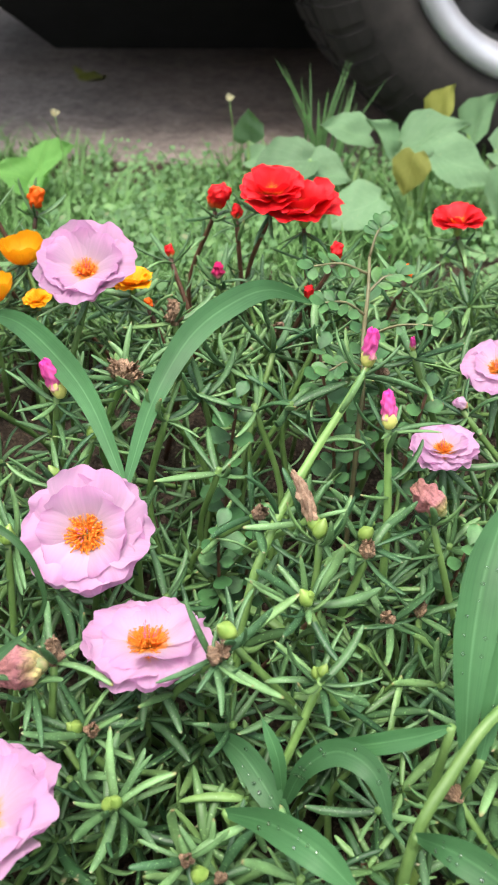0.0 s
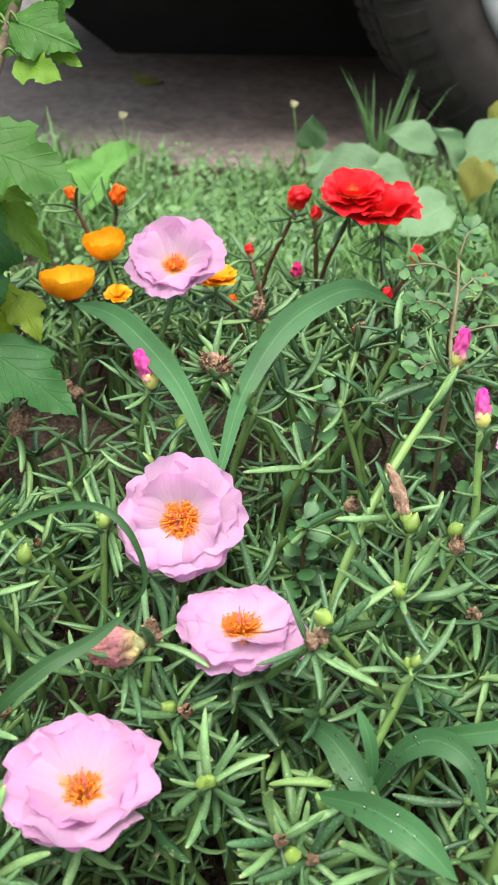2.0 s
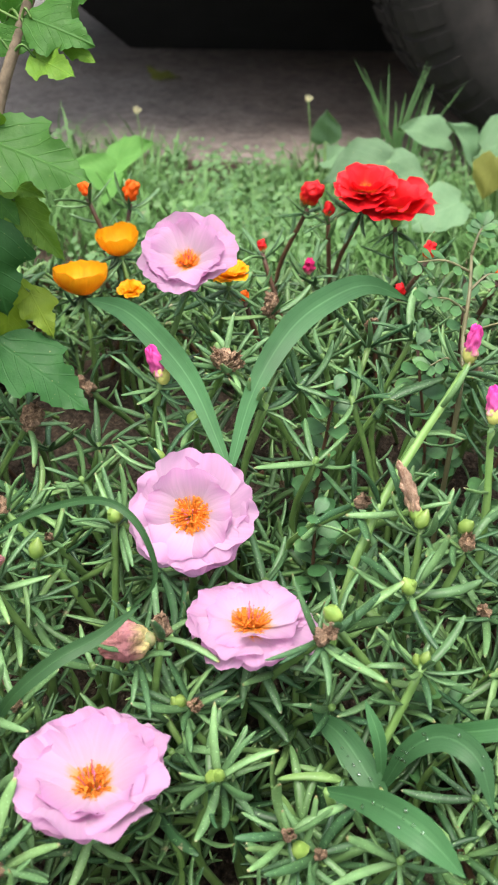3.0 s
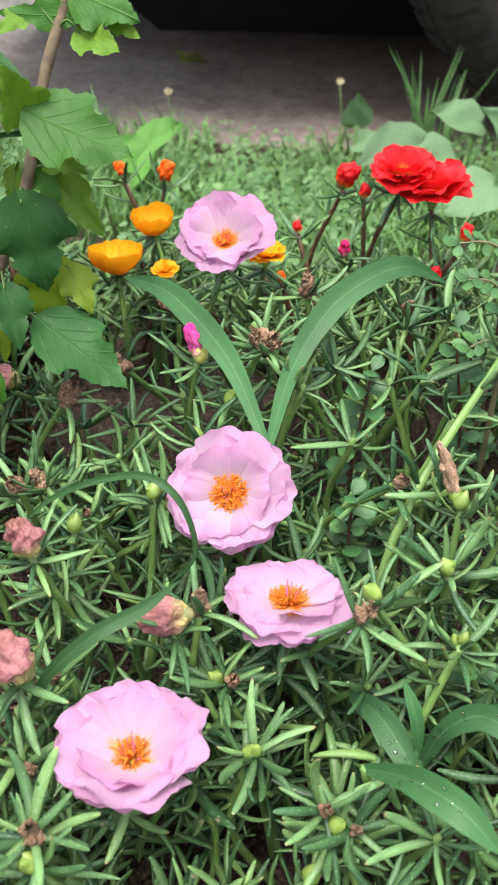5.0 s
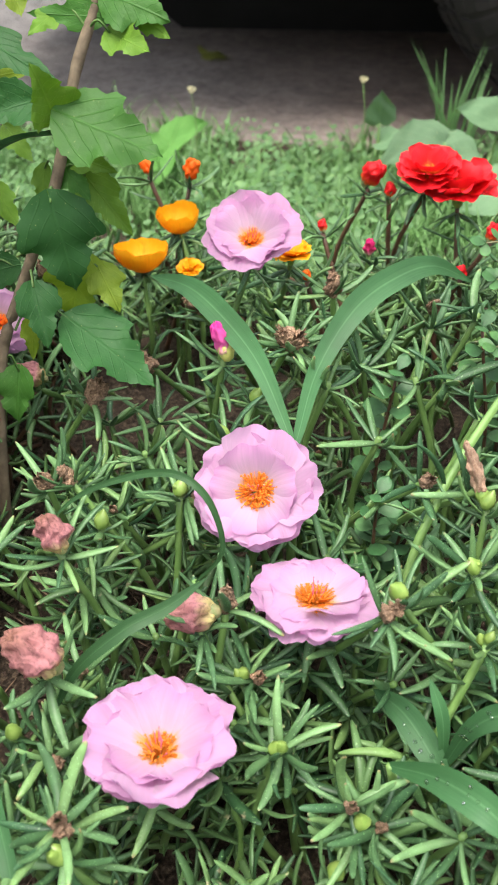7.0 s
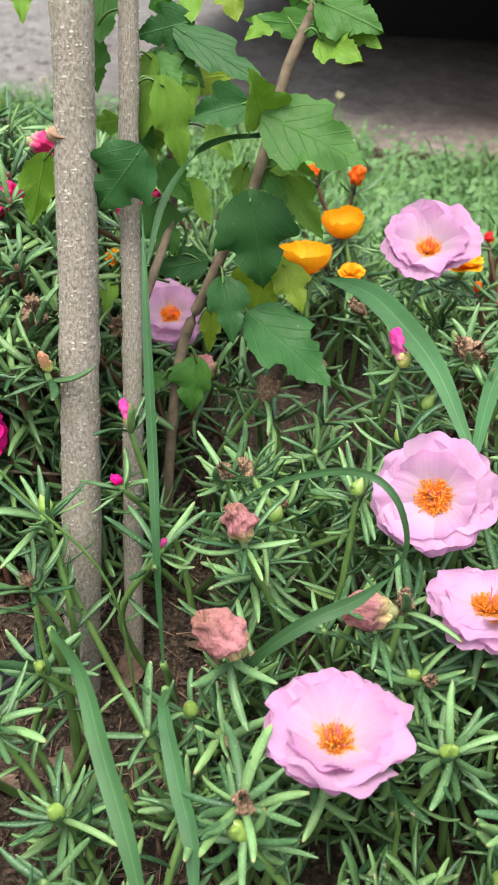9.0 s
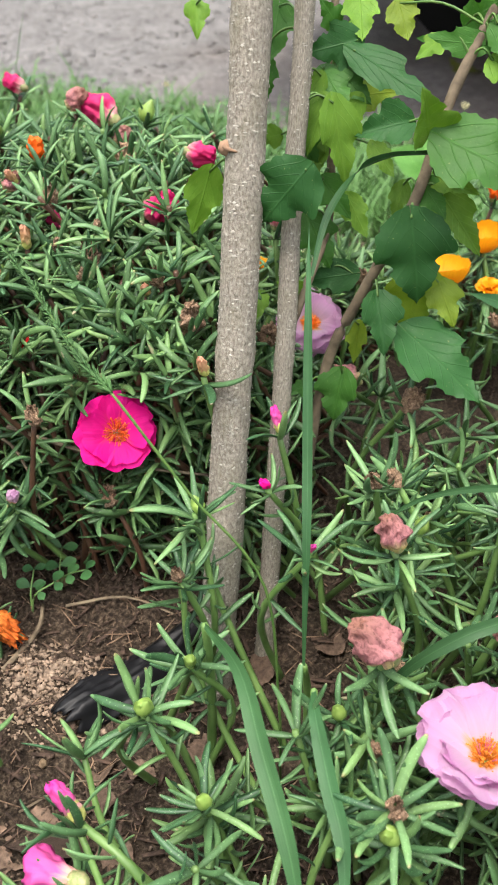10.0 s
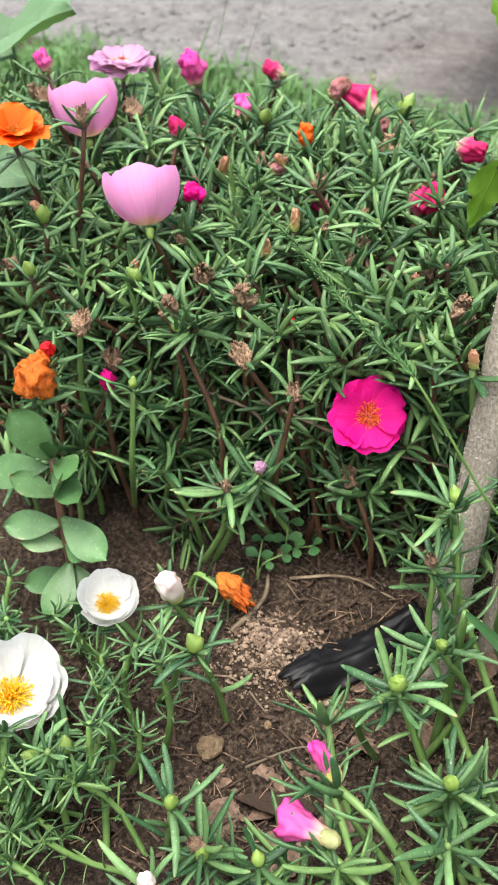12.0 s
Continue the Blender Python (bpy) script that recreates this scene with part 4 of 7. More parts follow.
rose("magenta_bud", -0.378, 0.310, 0.197, 0.0131, 0.1)
rose("orange_bud", -0.349, 0.374, 0.213, 0.0115, 0.1, nod=(0.1, -0.1, 1.0))
rose("red_bud", -0.309, 0.280, 0.155, 0.0076, 0.1)
rose("magenta_bud", -0.394, 0.244, 0.117, 0.0104, 0.1)
rose("pink_bud", -0.307, 0.245, 0.093, 0.0077, 0.3)
rose("red_bud", -0.410, 0.221, 0.142, 0.0093, 0.1)
rose("rose_bud", -0.210, 0.116, 0.081, 0.0138, 0.2, (-0.140, 0.100), 1.1, (-0.178, 0.106, 0.066), nod=(-0.6, 0.1, 0.6))
rose("rose_trumpet_bud", -0.205, 0.103, 0.061, 0.0160, 0.4, (-0.135, 0.085), 1.1, (-0.172, 0.094, 0.046), nod=(-0.9, 0.1, -0.12))
rose("rose_bud", -0.185, 0.271, 0.145, 0.0100, 0.1)
rose("rose_bud", -0.157, 0.224, 0.121, 0.0053, 0.1)
rose("magenta_bud", -0.184, 0.253, 0.125, 0.0052, 0.1)
rose("rose_bud", -0.079, 0.322, 0.162, 0.0140, 0.1, nod=(-0.35, 0.1, 0.9))
rose("yellow", -0.229, 0.381, 0.164, 0.0099, 0.3)
rose("magenta_bud", -0.200, 0.355, 0.204, 0.0119, 0.1)
rose("magenta_bud", -0.212, 0.350, 0.202, 0.0093, 0.1)
rose("rose_bud", 0.047, 0.315, 0.180, 0.0128, 0.1, (-0.012, 0.222), 1.05, (0.002, 0.243, 0.130), nod=(0.1, 0.1, 1.0))
rose("rose_bud", 0.050, 0.276, 0.176, 0.0113, 0.1, (0.050, 0.262), 1.05, (0.052, 0.266, 0.120), nod=(-0.1, 0.3, 1.0))
rose("magenta_bud", -0.017, 0.466, 0.147, 0.0087, 0.1)
rose("rose_bud", 0.067, 0.332, 0.174, 0.0055, 0.1)
rose("red_bud", -0.019, 0.501, 0.176, 0.0148, 0.1)
rose("red_bud", -0.007, 0.497, 0.169, 0.0077, 0.1)
rose("red_bud", 0.045, 0.449, 0.165, 0.0089, 0.1)
rose("red_bud", 0.032, 0.448, 0.143, 0.0073, 0.1)
rose("red_bud", -0.043, 0.471, 0.157, 0.0063, 0.1)
rose("orange_bud", 0.080, 0.434, 0.160, 0.0076, 0.1)
rose("orange_bud", -0.048, 0.401, 0.159, 0.0055, 0.1)
rose("pink_bud", 0.089, 0.323, 0.151, 0.0061, 0.1)
rose("wilt", -0.124, 0.218, 0.141, 0.0143, 0.1, nod=(-0.35, 0.2, 0.9))
rose("wilt", -0.119, 0.178, 0.126, 0.0197, 0.2, nod=(-0.5, -0.1, 0.7))
rose("wilt", -0.073, 0.206, 0.123, 0.0176, 0.2, nod=(-1.0, -0.1, -0.05))
rose("orange_wilt", -0.410, 0.211, 0.130, 0.0218, 0.1, nod=(0.1, -0.4, 1.0))
rose("orange_wilt", -0.309, 0.219, 0.036, 0.0190, 0.2, (-0.338, 0.226), 1.0, (-0.330, 0.224, 0.030), nod=(0.9, -0.2, -0.30))
rose("wilt", -0.168, 0.334, 0.135, 0.0140, 0.1)
rose("wilt", -0.360, 0.439, 0.222, 0.0145, 0.1)
rose("wilt", 0.067, 0.263, 0.146, 0.0144, 0.1)
rose("tan_wilt", 0.021, 0.252, 0.152, 0.0107, 0.1, nod=(-0.35, 0.3, 0.9))
rose("wilt", -0.358, 0.359, 0.200, 0.0121, 0.1)
rose("wilt", -0.332, 0.439, 0.204, 0.0119, 0.1)
rose("dry", -0.064, 0.209, 0.125, 0.0084, 0.2)
rose("dry", -0.010, 0.197, 0.138, 0.0082, 0.2)
rose("dry", -0.052, 0.197, 0.103, 0.0073, 0.2)
rose("dry", -0.019, 0.158, 0.092, 0.0063, 0.2)
rose("dry", -0.051, 0.330, 0.162, 0.0139, 0.2)
rose("dry", -0.137, 0.321, 0.135, 0.0149, 0.2)
rose("dry", -0.103, 0.136, 0.099, 0.0073, 0.2)
rose("dry", -0.035, 0.387, 0.160, 0.0107, 0.2)
rose("dry", 0.014, 0.391, 0.150, 0.0109, 0.2)
rose("dry", -0.051, 0.330, 0.162, 0.0145, 0.2)
rose("dry", 0.043, 0.250, 0.134, 0.0085, 0.2)
rose("dry", 0.003, 0.256, 0.147, 0.0078, 0.2)
rose("dry", -0.267, 0.269, 0.084, 0.0121, 0.2)
rose("dry", -0.324, 0.238, 0.080, 0.0082, 0.2)
rose("dry", -0.207, 0.209, 0.105, 0.0078, 0.2)
rose("dry", -0.333, 0.277, 0.162, 0.0122, 0.2)
rose("dry", -0.310, 0.402, 0.204, 0.0116, 0.2)
rose("dry", -0.260, 0.350, 0.168, 0.0159, 0.2)
rose("dry", -0.105, 0.136, 0.103, 0.0078, 0.2)
rose("dry", -0.442, 0.350, 0.220, 0.0136, 0.2)
rose("dry", -0.427, 0.287, 0.234, 0.0109, 0.2)
rose("dry", -0.375, 0.292, 0.182, 0.0124, 0.2)
rose("dry", -0.399, 0.233, 0.153, 0.0136, 0.2)
rose("dry", -0.360, 0.253, 0.163, 0.0118, 0.2)
rose("dry", -0.333, 0.276, 0.162, 0.0136, 0.2)
rose("dry", -0.358, 0.285, 0.168, 0.0084, 0.2)
rose("dry", -0.318, 0.233, 0.085, 0.0072, 0.2)
rose("dry", -0.312, 0.403, 0.204, 0.0117, 0.2)
rose("dry", -0.255, 0.353, 0.167, 0.0131, 0.2)
rose("dry", -0.119, 0.352, 0.134, 0.0120, 0.2)
rose("dry", -0.106, 0.413, 0.134, 0.0108, 0.2)
rose("dry", -0.248, 0.088, 0.042, 0.0084, 0.2)
rose("dry", -0.207, 0.322, 0.157, 0.0126, 0.2)
rose("dry", -0.489, 0.332, 0.225, 0.0106, 0.2)
rose("dry", -0.139, 0.255, 0.135, 0.0100, 0.2)
rose("dry", -0.178, 0.392, 0.160, 0.0100, 0.2)
rose("dry", -0.131, 0.258, 0.136, 0.0086, 0.2)
rose("green_bud", -0.007, 0.206, 0.139, 0.0069, 0.1)
rose("green_bud", -0.015, 0.156, 0.087, 0.0060, 0.1)
rose("green_bud", -0.118, 0.251, 0.122, 0.0065, 0.1)
rose("green_bud", -0.087, 0.253, 0.139, 0.0059, 0.1)
rose("green_bud", 0.025, 0.248, 0.146, 0.0060, 0.1)
rose("green_bud", 0.019, 0.224, 0.136, 0.0054, 0.1)
rose("green_bud", -0.022, 0.148, 0.072, 0.0064, 0.1)
rose("green_bud", -0.044, 0.174, 0.096, 0.0048, 0.1)
rose("green_bud", -0.104, 0.131, 0.095, 0.0066, 0.1)
rose("green_bud", 0.022, 0.205, 0.121, 0.0041, 0.1)
rose("green_bud", 0.042, 0.254, 0.139, 0.0061, 0.1)
rose("green_bud", 0.020, 0.225, 0.136, 0.0045, 0.1)
rose("green_bud", 0.024, 0.203, 0.124, 0.0040, 0.1)
rose("green_bud", -0.042, 0.174, 0.097, 0.0046, 0.1)
rose("green_bud", -0.058, 0.197, 0.103, 0.0048, 0.1)
rose("green_bud", 0.050, 0.163, 0.074, 0.0079, 0.1)
rose("green_bud", -0.065, 0.318, 0.141, 0.0058, 0.1)
rose("green_bud", -0.074, 0.281, 0.146, 0.0053, 0.1)
rose("green_bud", -0.057, 0.197, 0.104, 0.0050, 0.1)
rose("green_bud", -0.171, 0.140, 0.068, 0.0065, 0.1)
rose("green_bud", -0.200, 0.156, 0.089, 0.0071, 0.1)
rose("green_bud", -0.131, 0.171, 0.096, 0.0060, 0.1)
rose("green_bud", -0.105, 0.131, 0.095, 0.0064, 0.1)
rose("green_bud", -0.192, 0.182, 0.089, 0.0057, 0.1)
rose("green_bud", -0.287, 0.151, 0.070, 0.0081, 0.1)
rose("green_bud", -0.330, 0.090, 0.038, 0.0074, 0.1)
rose("green_bud", -0.318, 0.099, 0.043, 0.0065, 0.1)
rose("green_bud", -0.262, 0.092, 0.054, 0.0059, 0.1)
rose("green_bud", -0.191, 0.180, 0.092, 0.0048, 0.1)
rose("green_bud", -0.226, 0.094, 0.042, 0.0054, 0.1)
rose("green_bud", -0.207, 0.231, 0.125, 0.0061, 0.1)
rose("green_bud", -0.437, 0.245, 0.170, 0.0073, 0.1)
rose("green_bud", -0.442, 0.266, 0.190, 0.0080, 0.1)
rose("green_bud", -0.389, 0.267, 0.169, 0.0072, 0.1)
rose("green_bud", -0.337, 0.310, 0.175, 0.0074, 0.1)
rose("green_bud", -0.369, 0.232, 0.131, 0.0049, 0.1)
rose("green_bud", -0.355, 0.251, 0.157, 0.0059, 0.1)
rose("green_bud", -0.295, 0.288, 0.155, 0.0049, 0.1)
rose("green_bud", -0.322, 0.454, 0.216, 0.0099, 0.1)
rose("green_bud", -0.246, 0.087, 0.040, 0.0063, 0.1)
rose("green_bud", -0.087, 0.254, 0.138, 0.0061, 0.1)
rose("green_bud", -0.200, 0.157, 0.089, 0.0069, 0.1)
rose("green_bud", -0.337, 0.337, 0.182, 0.0065, 0.1)
rose("green_bud", -0.380, 0.387, 0.218, 0.0075, 0.1)

rose("peach_bud", -0.355, 0.358, 0.204, 0.0092, 0.1)
rose("peach_bud", -0.327, 0.319, 0.190, 0.0101, 0.1)
rose("peach_bud", -0.333, 0.299, 0.181, 0.0096, 0.1)
rose("peach_bud", -0.465, 0.291, 0.178, 0.0103, 0.1)
rose("peach_bud", -0.392, 0.271, 0.170, 0.0104, 0.1)
rose("peach_bud", -0.422, 0.251, 0.141, 0.0087, 0.1)
rose("peach_bud", -0.257, 0.301, 0.182, 0.0085, 0.1)
rose("peach_bud", -0.383, 0.344, 0.200, 0.0110, 0.1)
rose("peach_bud", -0.217, 0.267, 0.168, 0.0093, 0.1)
rose("dry", -0.360, 0.252, 0.162, 0.0116, 0.2)
rose("dry", -0.328, 0.267, 0.168, 0.0150, 0.2)
rose("dry", -0.412, 0.250, 0.140, 0.0126, 0.2)
rose("dry", -0.354, 0.277, 0.172, 0.0143, 0.2)
rose("dry", -0.377, 0.297, 0.180, 0.0126, 0.2)
rose("dry", -0.312, 0.404, 0.204, 0.0134, 0.2)
rose("dry", -0.254, 0.307, 0.185, 0.0112, 0.2)
rose("dry", -0.577, 0.573, 0.185, 0.0134, 0.2)
rose("dry", -0.546, 0.396, 0.204, 0.0144, 0.2)
rose("dry", -0.474, 0.393, 0.204, 0.0129, 0.2)
rose("dry", -0.231, 0.288, 0.176, 0.0138, 0.2)
rose("dry", -0.328, 0.345, 0.200, 0.0135, 0.2)
rose("dry", -0.433, 0.250, 0.082, 0.0108, 0.2)
rose("dry", -0.319, 0.251, 0.148, 0.0139, 0.2)
rose("dry", -0.456, 0.256, 0.163, 0.0132, 0.2)
rose("dry", -0.290, 0.315, 0.188, 0.0119, 0.2)
rose("dry", -0.292, 0.251, 0.137, 0.0106, 0.2)
rose("dry", -0.394, 0.250, 0.127, 0.0144, 0.2)


# ---- beds: the mass of shoots behind and between ----
def canopy(x, y):
    """Height of the foliage's top over the plan, 0 where the soil is bare."""
    edge = 0.012 * noise.noise(Vector((x * 18, y * 18, 3)))
    soil_gap = (x < -0.155 + edge + (y - 0.2) * 0.15) and (x > -0.335 + edge) and (0.10 + edge < y < 0.262 + edge + 0.05 * max(0, x + 0.24))
    if soil_gap:
        if x > -0.178 + edge and y < 0.165 + edge:
            return 0.05
        return 0.0
    if x < -0.217 - 0.28 * max(0.0, y - 0.30) + edge and y >= 0.244 + edge:
        return min(0.155 + (y - 0.25) * 0.42, 0.198) - 0.25 * max(0.0, y - 0.42) if y < 0.52 else max(0.0, 0.172 - (y - 0.52) * 1.6)
    if x <= -0.3 and y < 0.26:
        return 0.045 if y < 0.165 else 0.07 if y > 0.232 and x < -0.345 else 0.0
    if x < -0.14 and 0.24 < y < 0.30:
        return 0.092
    if (x + 0.132) ** 2 / 0.0028 + (y - 0.42) ** 2 / 0.0020 < 1 + 20 * edge:
        return 0.0
    top = 0.075 + (y - 0.14) * 0.30 - 0.065 * math.exp(-((x + 0.012) ** 2 / 0.0030 + (y - 0.340) ** 2 / 0.0034)) - 0.065 * math.exp(-((x + 0.132) ** 2 / 0.0034 + (y - 0.360) ** 2 / 0.0020))
    return max(0.0, min(top, 0.135 - max(0.0, y - 0.48) * 0.55))


class Mass:
    """Many leaves and stems gathered into one mesh."""
    def __init__(self):
        self.v, self.f, self.s, self.n = [], [], [], 0

    def add(self, verts, faces, slot):
        self.v.append(verts)
        self.f += [tuple(i + self.n for i in f) for f in faces]
        self.s += [slot] * len(faces)
        self.n += len(verts)

    def finish(self, name, materials, label, category):
        ob = new(name, mesh(name, np.concatenate(self.v), self.f, materials, slots=self.s))
        return tagged(ob, label, category, kind="stuff")


LOW = [(np.array(v), f) for v, f in LEAF_LOW]
ARCH = [(np.array(v), f) for v, f in LEAF_ARCH]


def fill_bed(name, x0, x1, y0, y1, count, seed, label, red=0.1, deep=0.15, start=0.25, leaves=(9, 15), power=2.2, back=(-0.02, 0.05), shapes=LOW, size=0.021):
    r = random.Random(seed)
    mass = Mass()
    made = 0
    for _ in range(count * 6):
        if made >= count:
            break
        x, y = r.uniform(x0, x1), r.uniform(y0, y1)
        h = canopy(x, y)
        g = ground_height(x, y)
        if h - g < 0.012:
            continue
        made += 1
        z = g + (h - g) * (1 - r.random() ** power * 0.75 if r.random() > deep else r.uniform(0.12, 0.8))
        foot = Vector((x + r.uniform(-0.05, 0.05), y + r.uniform(*back), 0))
        foot.z = ground_height(foot.x, foot.y)
        if canopy(foot.x, foot.y) <= 0:
            foot.x, foot.y = x, y
        line = sprig_line(foot, (x, y, z), r)
        if not all(off_bloom(c) for c in line):
            continue
        ax = []
        for i, c in enumerate(line[::2]):
            way = (line[min(i * 2 + 1, len(line) - 1)] - line[max(i * 2 - 1, 0)]).normalized()
            a = way.orthogonal().normalized()
            b = way.cross(a)
            ax += [c + (a * math.cos(t) + b * math.sin(t)) * 0.0014 for t in (0, 1.57, 3.14, 4.71)]
        nf = len(ax) // 4 - 1
        mass.add(np.array(ax), [(i * 4 + k, i * 4 + (k + 1) % 4, i * 4 + 4 + (k + 1) % 4, i * 4 + 4 + k) for i in range(nf) for k in range(4)], 2 if r.random() < red else 1)
        for c, way, up, ln in leaf_poses(line, r, r.randint(*leaves), r.randint(6, 8), size, start, arch=shapes is ARCH):
            m = np.array(frame_of(c, way, up, ln, ln * r.uniform(0.62, 0.98)))
            v, f = r.choice(shapes)
            mass.add(v @ m[:3, :3].T + m[:3, 3], f, 0)
    return mass.finish(name, [M_LEAF_STUFF, M_STEM, M_STEM_RED], label, "foliage")


fill_bed("moss_rose_foliage", -0.24, 0.24, 0.09, 0.60, 460, 5, "dense mat of green fleshy needle-leaved moss rose foliage", 0.08, 0.12, 0.42, (6, 10), 2.6)
fill_bed("moss_rose_foliage", -0.62, -0.20, 0.225, 0.62, 860, 6, "tall bank of grey-green moss rose foliage behind the soil", 0.88, 0.08, 0.58, (9, 14), 6.0, (0.05, 0.12), ARCH)
fill_bed("moss_rose_foliage", -0.50, -0.29, 0.02, 0.17, 70, 7, "low clump of bright moss rose foliage around white blooms", 0.02, size=0.0125)

fill_bed("moss_rose_foliage", -0.47, -0.235, 0.262, 0.34, 150, 8, "shaded moss rose foliage at the foot of the bank", 0.9, 1.0, 0.3, (8, 12), 2.2, (0.0, 0.03), ARCH)


# leafy shoots that stand out
r_shoot = random.Random(21)
for _ in range(400):
    sx, sy = r_shoot.uniform(-0.165, 0.10), r_shoot.uniform(0.10, 0.30)
    top_z = canopy(sx, sy)
    if top_z < 0.04 or COUNT[0] > 232:
        continue
    sprig(sx, sy, top_z + r_shoot.uniform(-0.012, 0.014), r_shoot.uniform(-0.03, 0.03), r_shoot.uniform(-0.01, 0.03), 0.0198, r_shoot.randint(6, 10))
for _ in range(60):
    sx, sy = r_shoot.uniform(-0.42, -0.29), r_shoot.uniform(0.07, 0.165)
    if COUNT[0] > 275:
        break
    sprig(sx, sy, ground_height(sx, sy) + r_shoot.uniform(0.03, 0.065), r_shoot.uniform(-0.012, 0.012), r_shoot.uniform(-0.01, 0.015), 0.0118, 14)
# shoots that stand out of the tall bank
for k in range(52):
    sx, sy = -0.50 + 0.27 * ((k * 0.618) % 1.0), 0.275 + 0.20 * (k + 0.5) / 52
    top_z = canopy(sx, sy)
    if top_z > 0.1:
        sprig(sx, sy, top_z + r_shoot.uniform(-0.004, 0.020), r_shoot.uniform(-0.02, 0.02), r_shoot.uniform(0.05, 0.10), 0.0225, r_shoot.randint(5, 9))
# shoots behind the purslane, at the foot of the bank
for k in range(6):
    sx, sy = r_shoot.uniform(-0.46, -0.355), r_shoot.uniform(0.205, 0.262)
    sprig(sx, sy, ground_height(sx, sy) + r_shoot.uniform(0.03, 0.06), r_shoot.uniform(-0.02, 0.02), r_shoot.uniform(0.0, 0.02), 0.0215, 8)
# shoots that lean out over the bare soil
sprig(-0.2077, 0.229, 0.122, 0.05, -0.02, 0.024, 5)
sprig(-0.2059, 0.209, 0.102, 0.05, -0.03, 0.024, 5)
sprig(-0.1995, 0.1565, 0.084, 0.05, -0.02, 0.023, 7)
sprig(-0.225, 0.150, 0.060, 0.06, -0.02, 0.022, 7)
sprig(-0.172, 0.141, 0.064, 0.04, -0.02, 0.022, 8)
sprig(-0.2075, 0.115, 0.070, 0.06, -0.01, 0.022, 8)
sprig(-0.267, 0.268, 0.078, 0.02, 0.03, 0.024, 4)
sprig(-0.306, 0.246, 0.085, 0.01, 0.03, 0.024, 5)
sprig(-0.325, 0.262, 0.070, -0.01, 0.03, 0.024, 6)


# more dried heads on the shoots of both beds
for k in range(24):
    sx, sy = (r_shoot.uniform(-0.13, 0.09), r_shoot.uniform(0.13, 0.40)) if k % 2 else (r_shoot.uniform(-0.48, -0.24), r_shoot.uniform(0.265, 0.42))
    top_z = canopy(sx, sy)
    if top_z > 0.06 and off_bloom(Vector((sx, sy, top_z))):
        rose("dry", sx, sy, top_z + 0.004, r_shoot.uniform(0.005, 0.0085), 0.2)


# long fleshy stems with few leaves in the open middle of the bed
for x, y, z, lx, ly in ((0.002, 0.325, 0.150, -0.004, -0.01), (-0.020, 0.335, 0.150, -0.012, -0.02), (0.018, 0.330, 0.148, -0.014, -0.015), (0.030, 0.315, 0.140, -0.018, 0.0), (-0.034, 0.320, 0.148, 0.010, -0.03), (-0.012, 0.300, 0.135, 0.015, -0.01), (0.045, 0.345, 0.155, -0.02, -0.01),
                        (-0.030, 0.350, 0.152, -0.01, -0.02), (-0.010, 0.362, 0.150, 0.008, -0.02), (0.012, 0.368, 0.155, -0.012, -0.03), (0.032, 0.372, 0.158, 0.006, -0.03), (-0.110, 0.330, 0.118, 0.012, -0.01), (-0.135, 0.335, 0.112, -0.01, -0.01), (-0.090, 0.345, 0.125, 0.012, -0.02), (-0.155, 0.350, 0.120, 0.014, 0.0)):
    sprig(x, y, z, lx, ly, 0.022, 1)


# ---- broad grass ----
def blade_mesh(points, width, material, fold=0.25, up=(0, -0.4, 1), taper=0.45):
    line = spline(points, 5)
    n = len(line)
    verts, uv = [], []
    for i, c in enumerate(line):
        v = i / (n - 1)
        way = (line[min(i + 1, n - 1)] - line[max(i - 1, 0)]).normalized()
        side = way.cross(Vector(up)).normalized()
        nrm = side.cross(way)
        w = width * 0.5 * (0.26 + 0.74 * min(1, v * 2.4) ** 0.8) * max(0.02, 1 - max(0, (v - (1 - taper)) / taper) ** 2.2)
        for k in range(5):
            u = k / 4 * 2 - 1
            verts.append(c + side * u * w + nrm * (abs(u) * w * fold + 0.05 * w * math.sin(v * 9 + u)))
            uv.append((k / 4, v * 3))
    faces = [(i * 5 + k, i * 5 + k + 1, i * 5 + k + 6, i * 5 + k + 5) for i in range(n - 1) for k in range(4)]
    return mesh("blade", verts, faces, material, uv)


DROP = lathe("dew_drop", ((0.6, 0.0), (0.95, 0.18), (1.0, 0.4), (0.85, 0.68), (0.5, 0.86), (0.05, 0.92)), M_DEW, 10)


def dew(me, blade, count, seed):
    """Water drops lying on a blade."""
    r = random.Random(seed)
    for _ in range(count):
        v = me.vertices[r.randrange(3, len(me.vertices) // 5 - 3) * 5 + r.choice((1, 2, 3))]
        up = v.normal if v.normal.z > 0 else -v.normal
        part("dew_drop", DROP, blade, frame_of(v.co, up, Vector((1, 0, 0.1)), r.uniform(0.0003, 0.0008)))


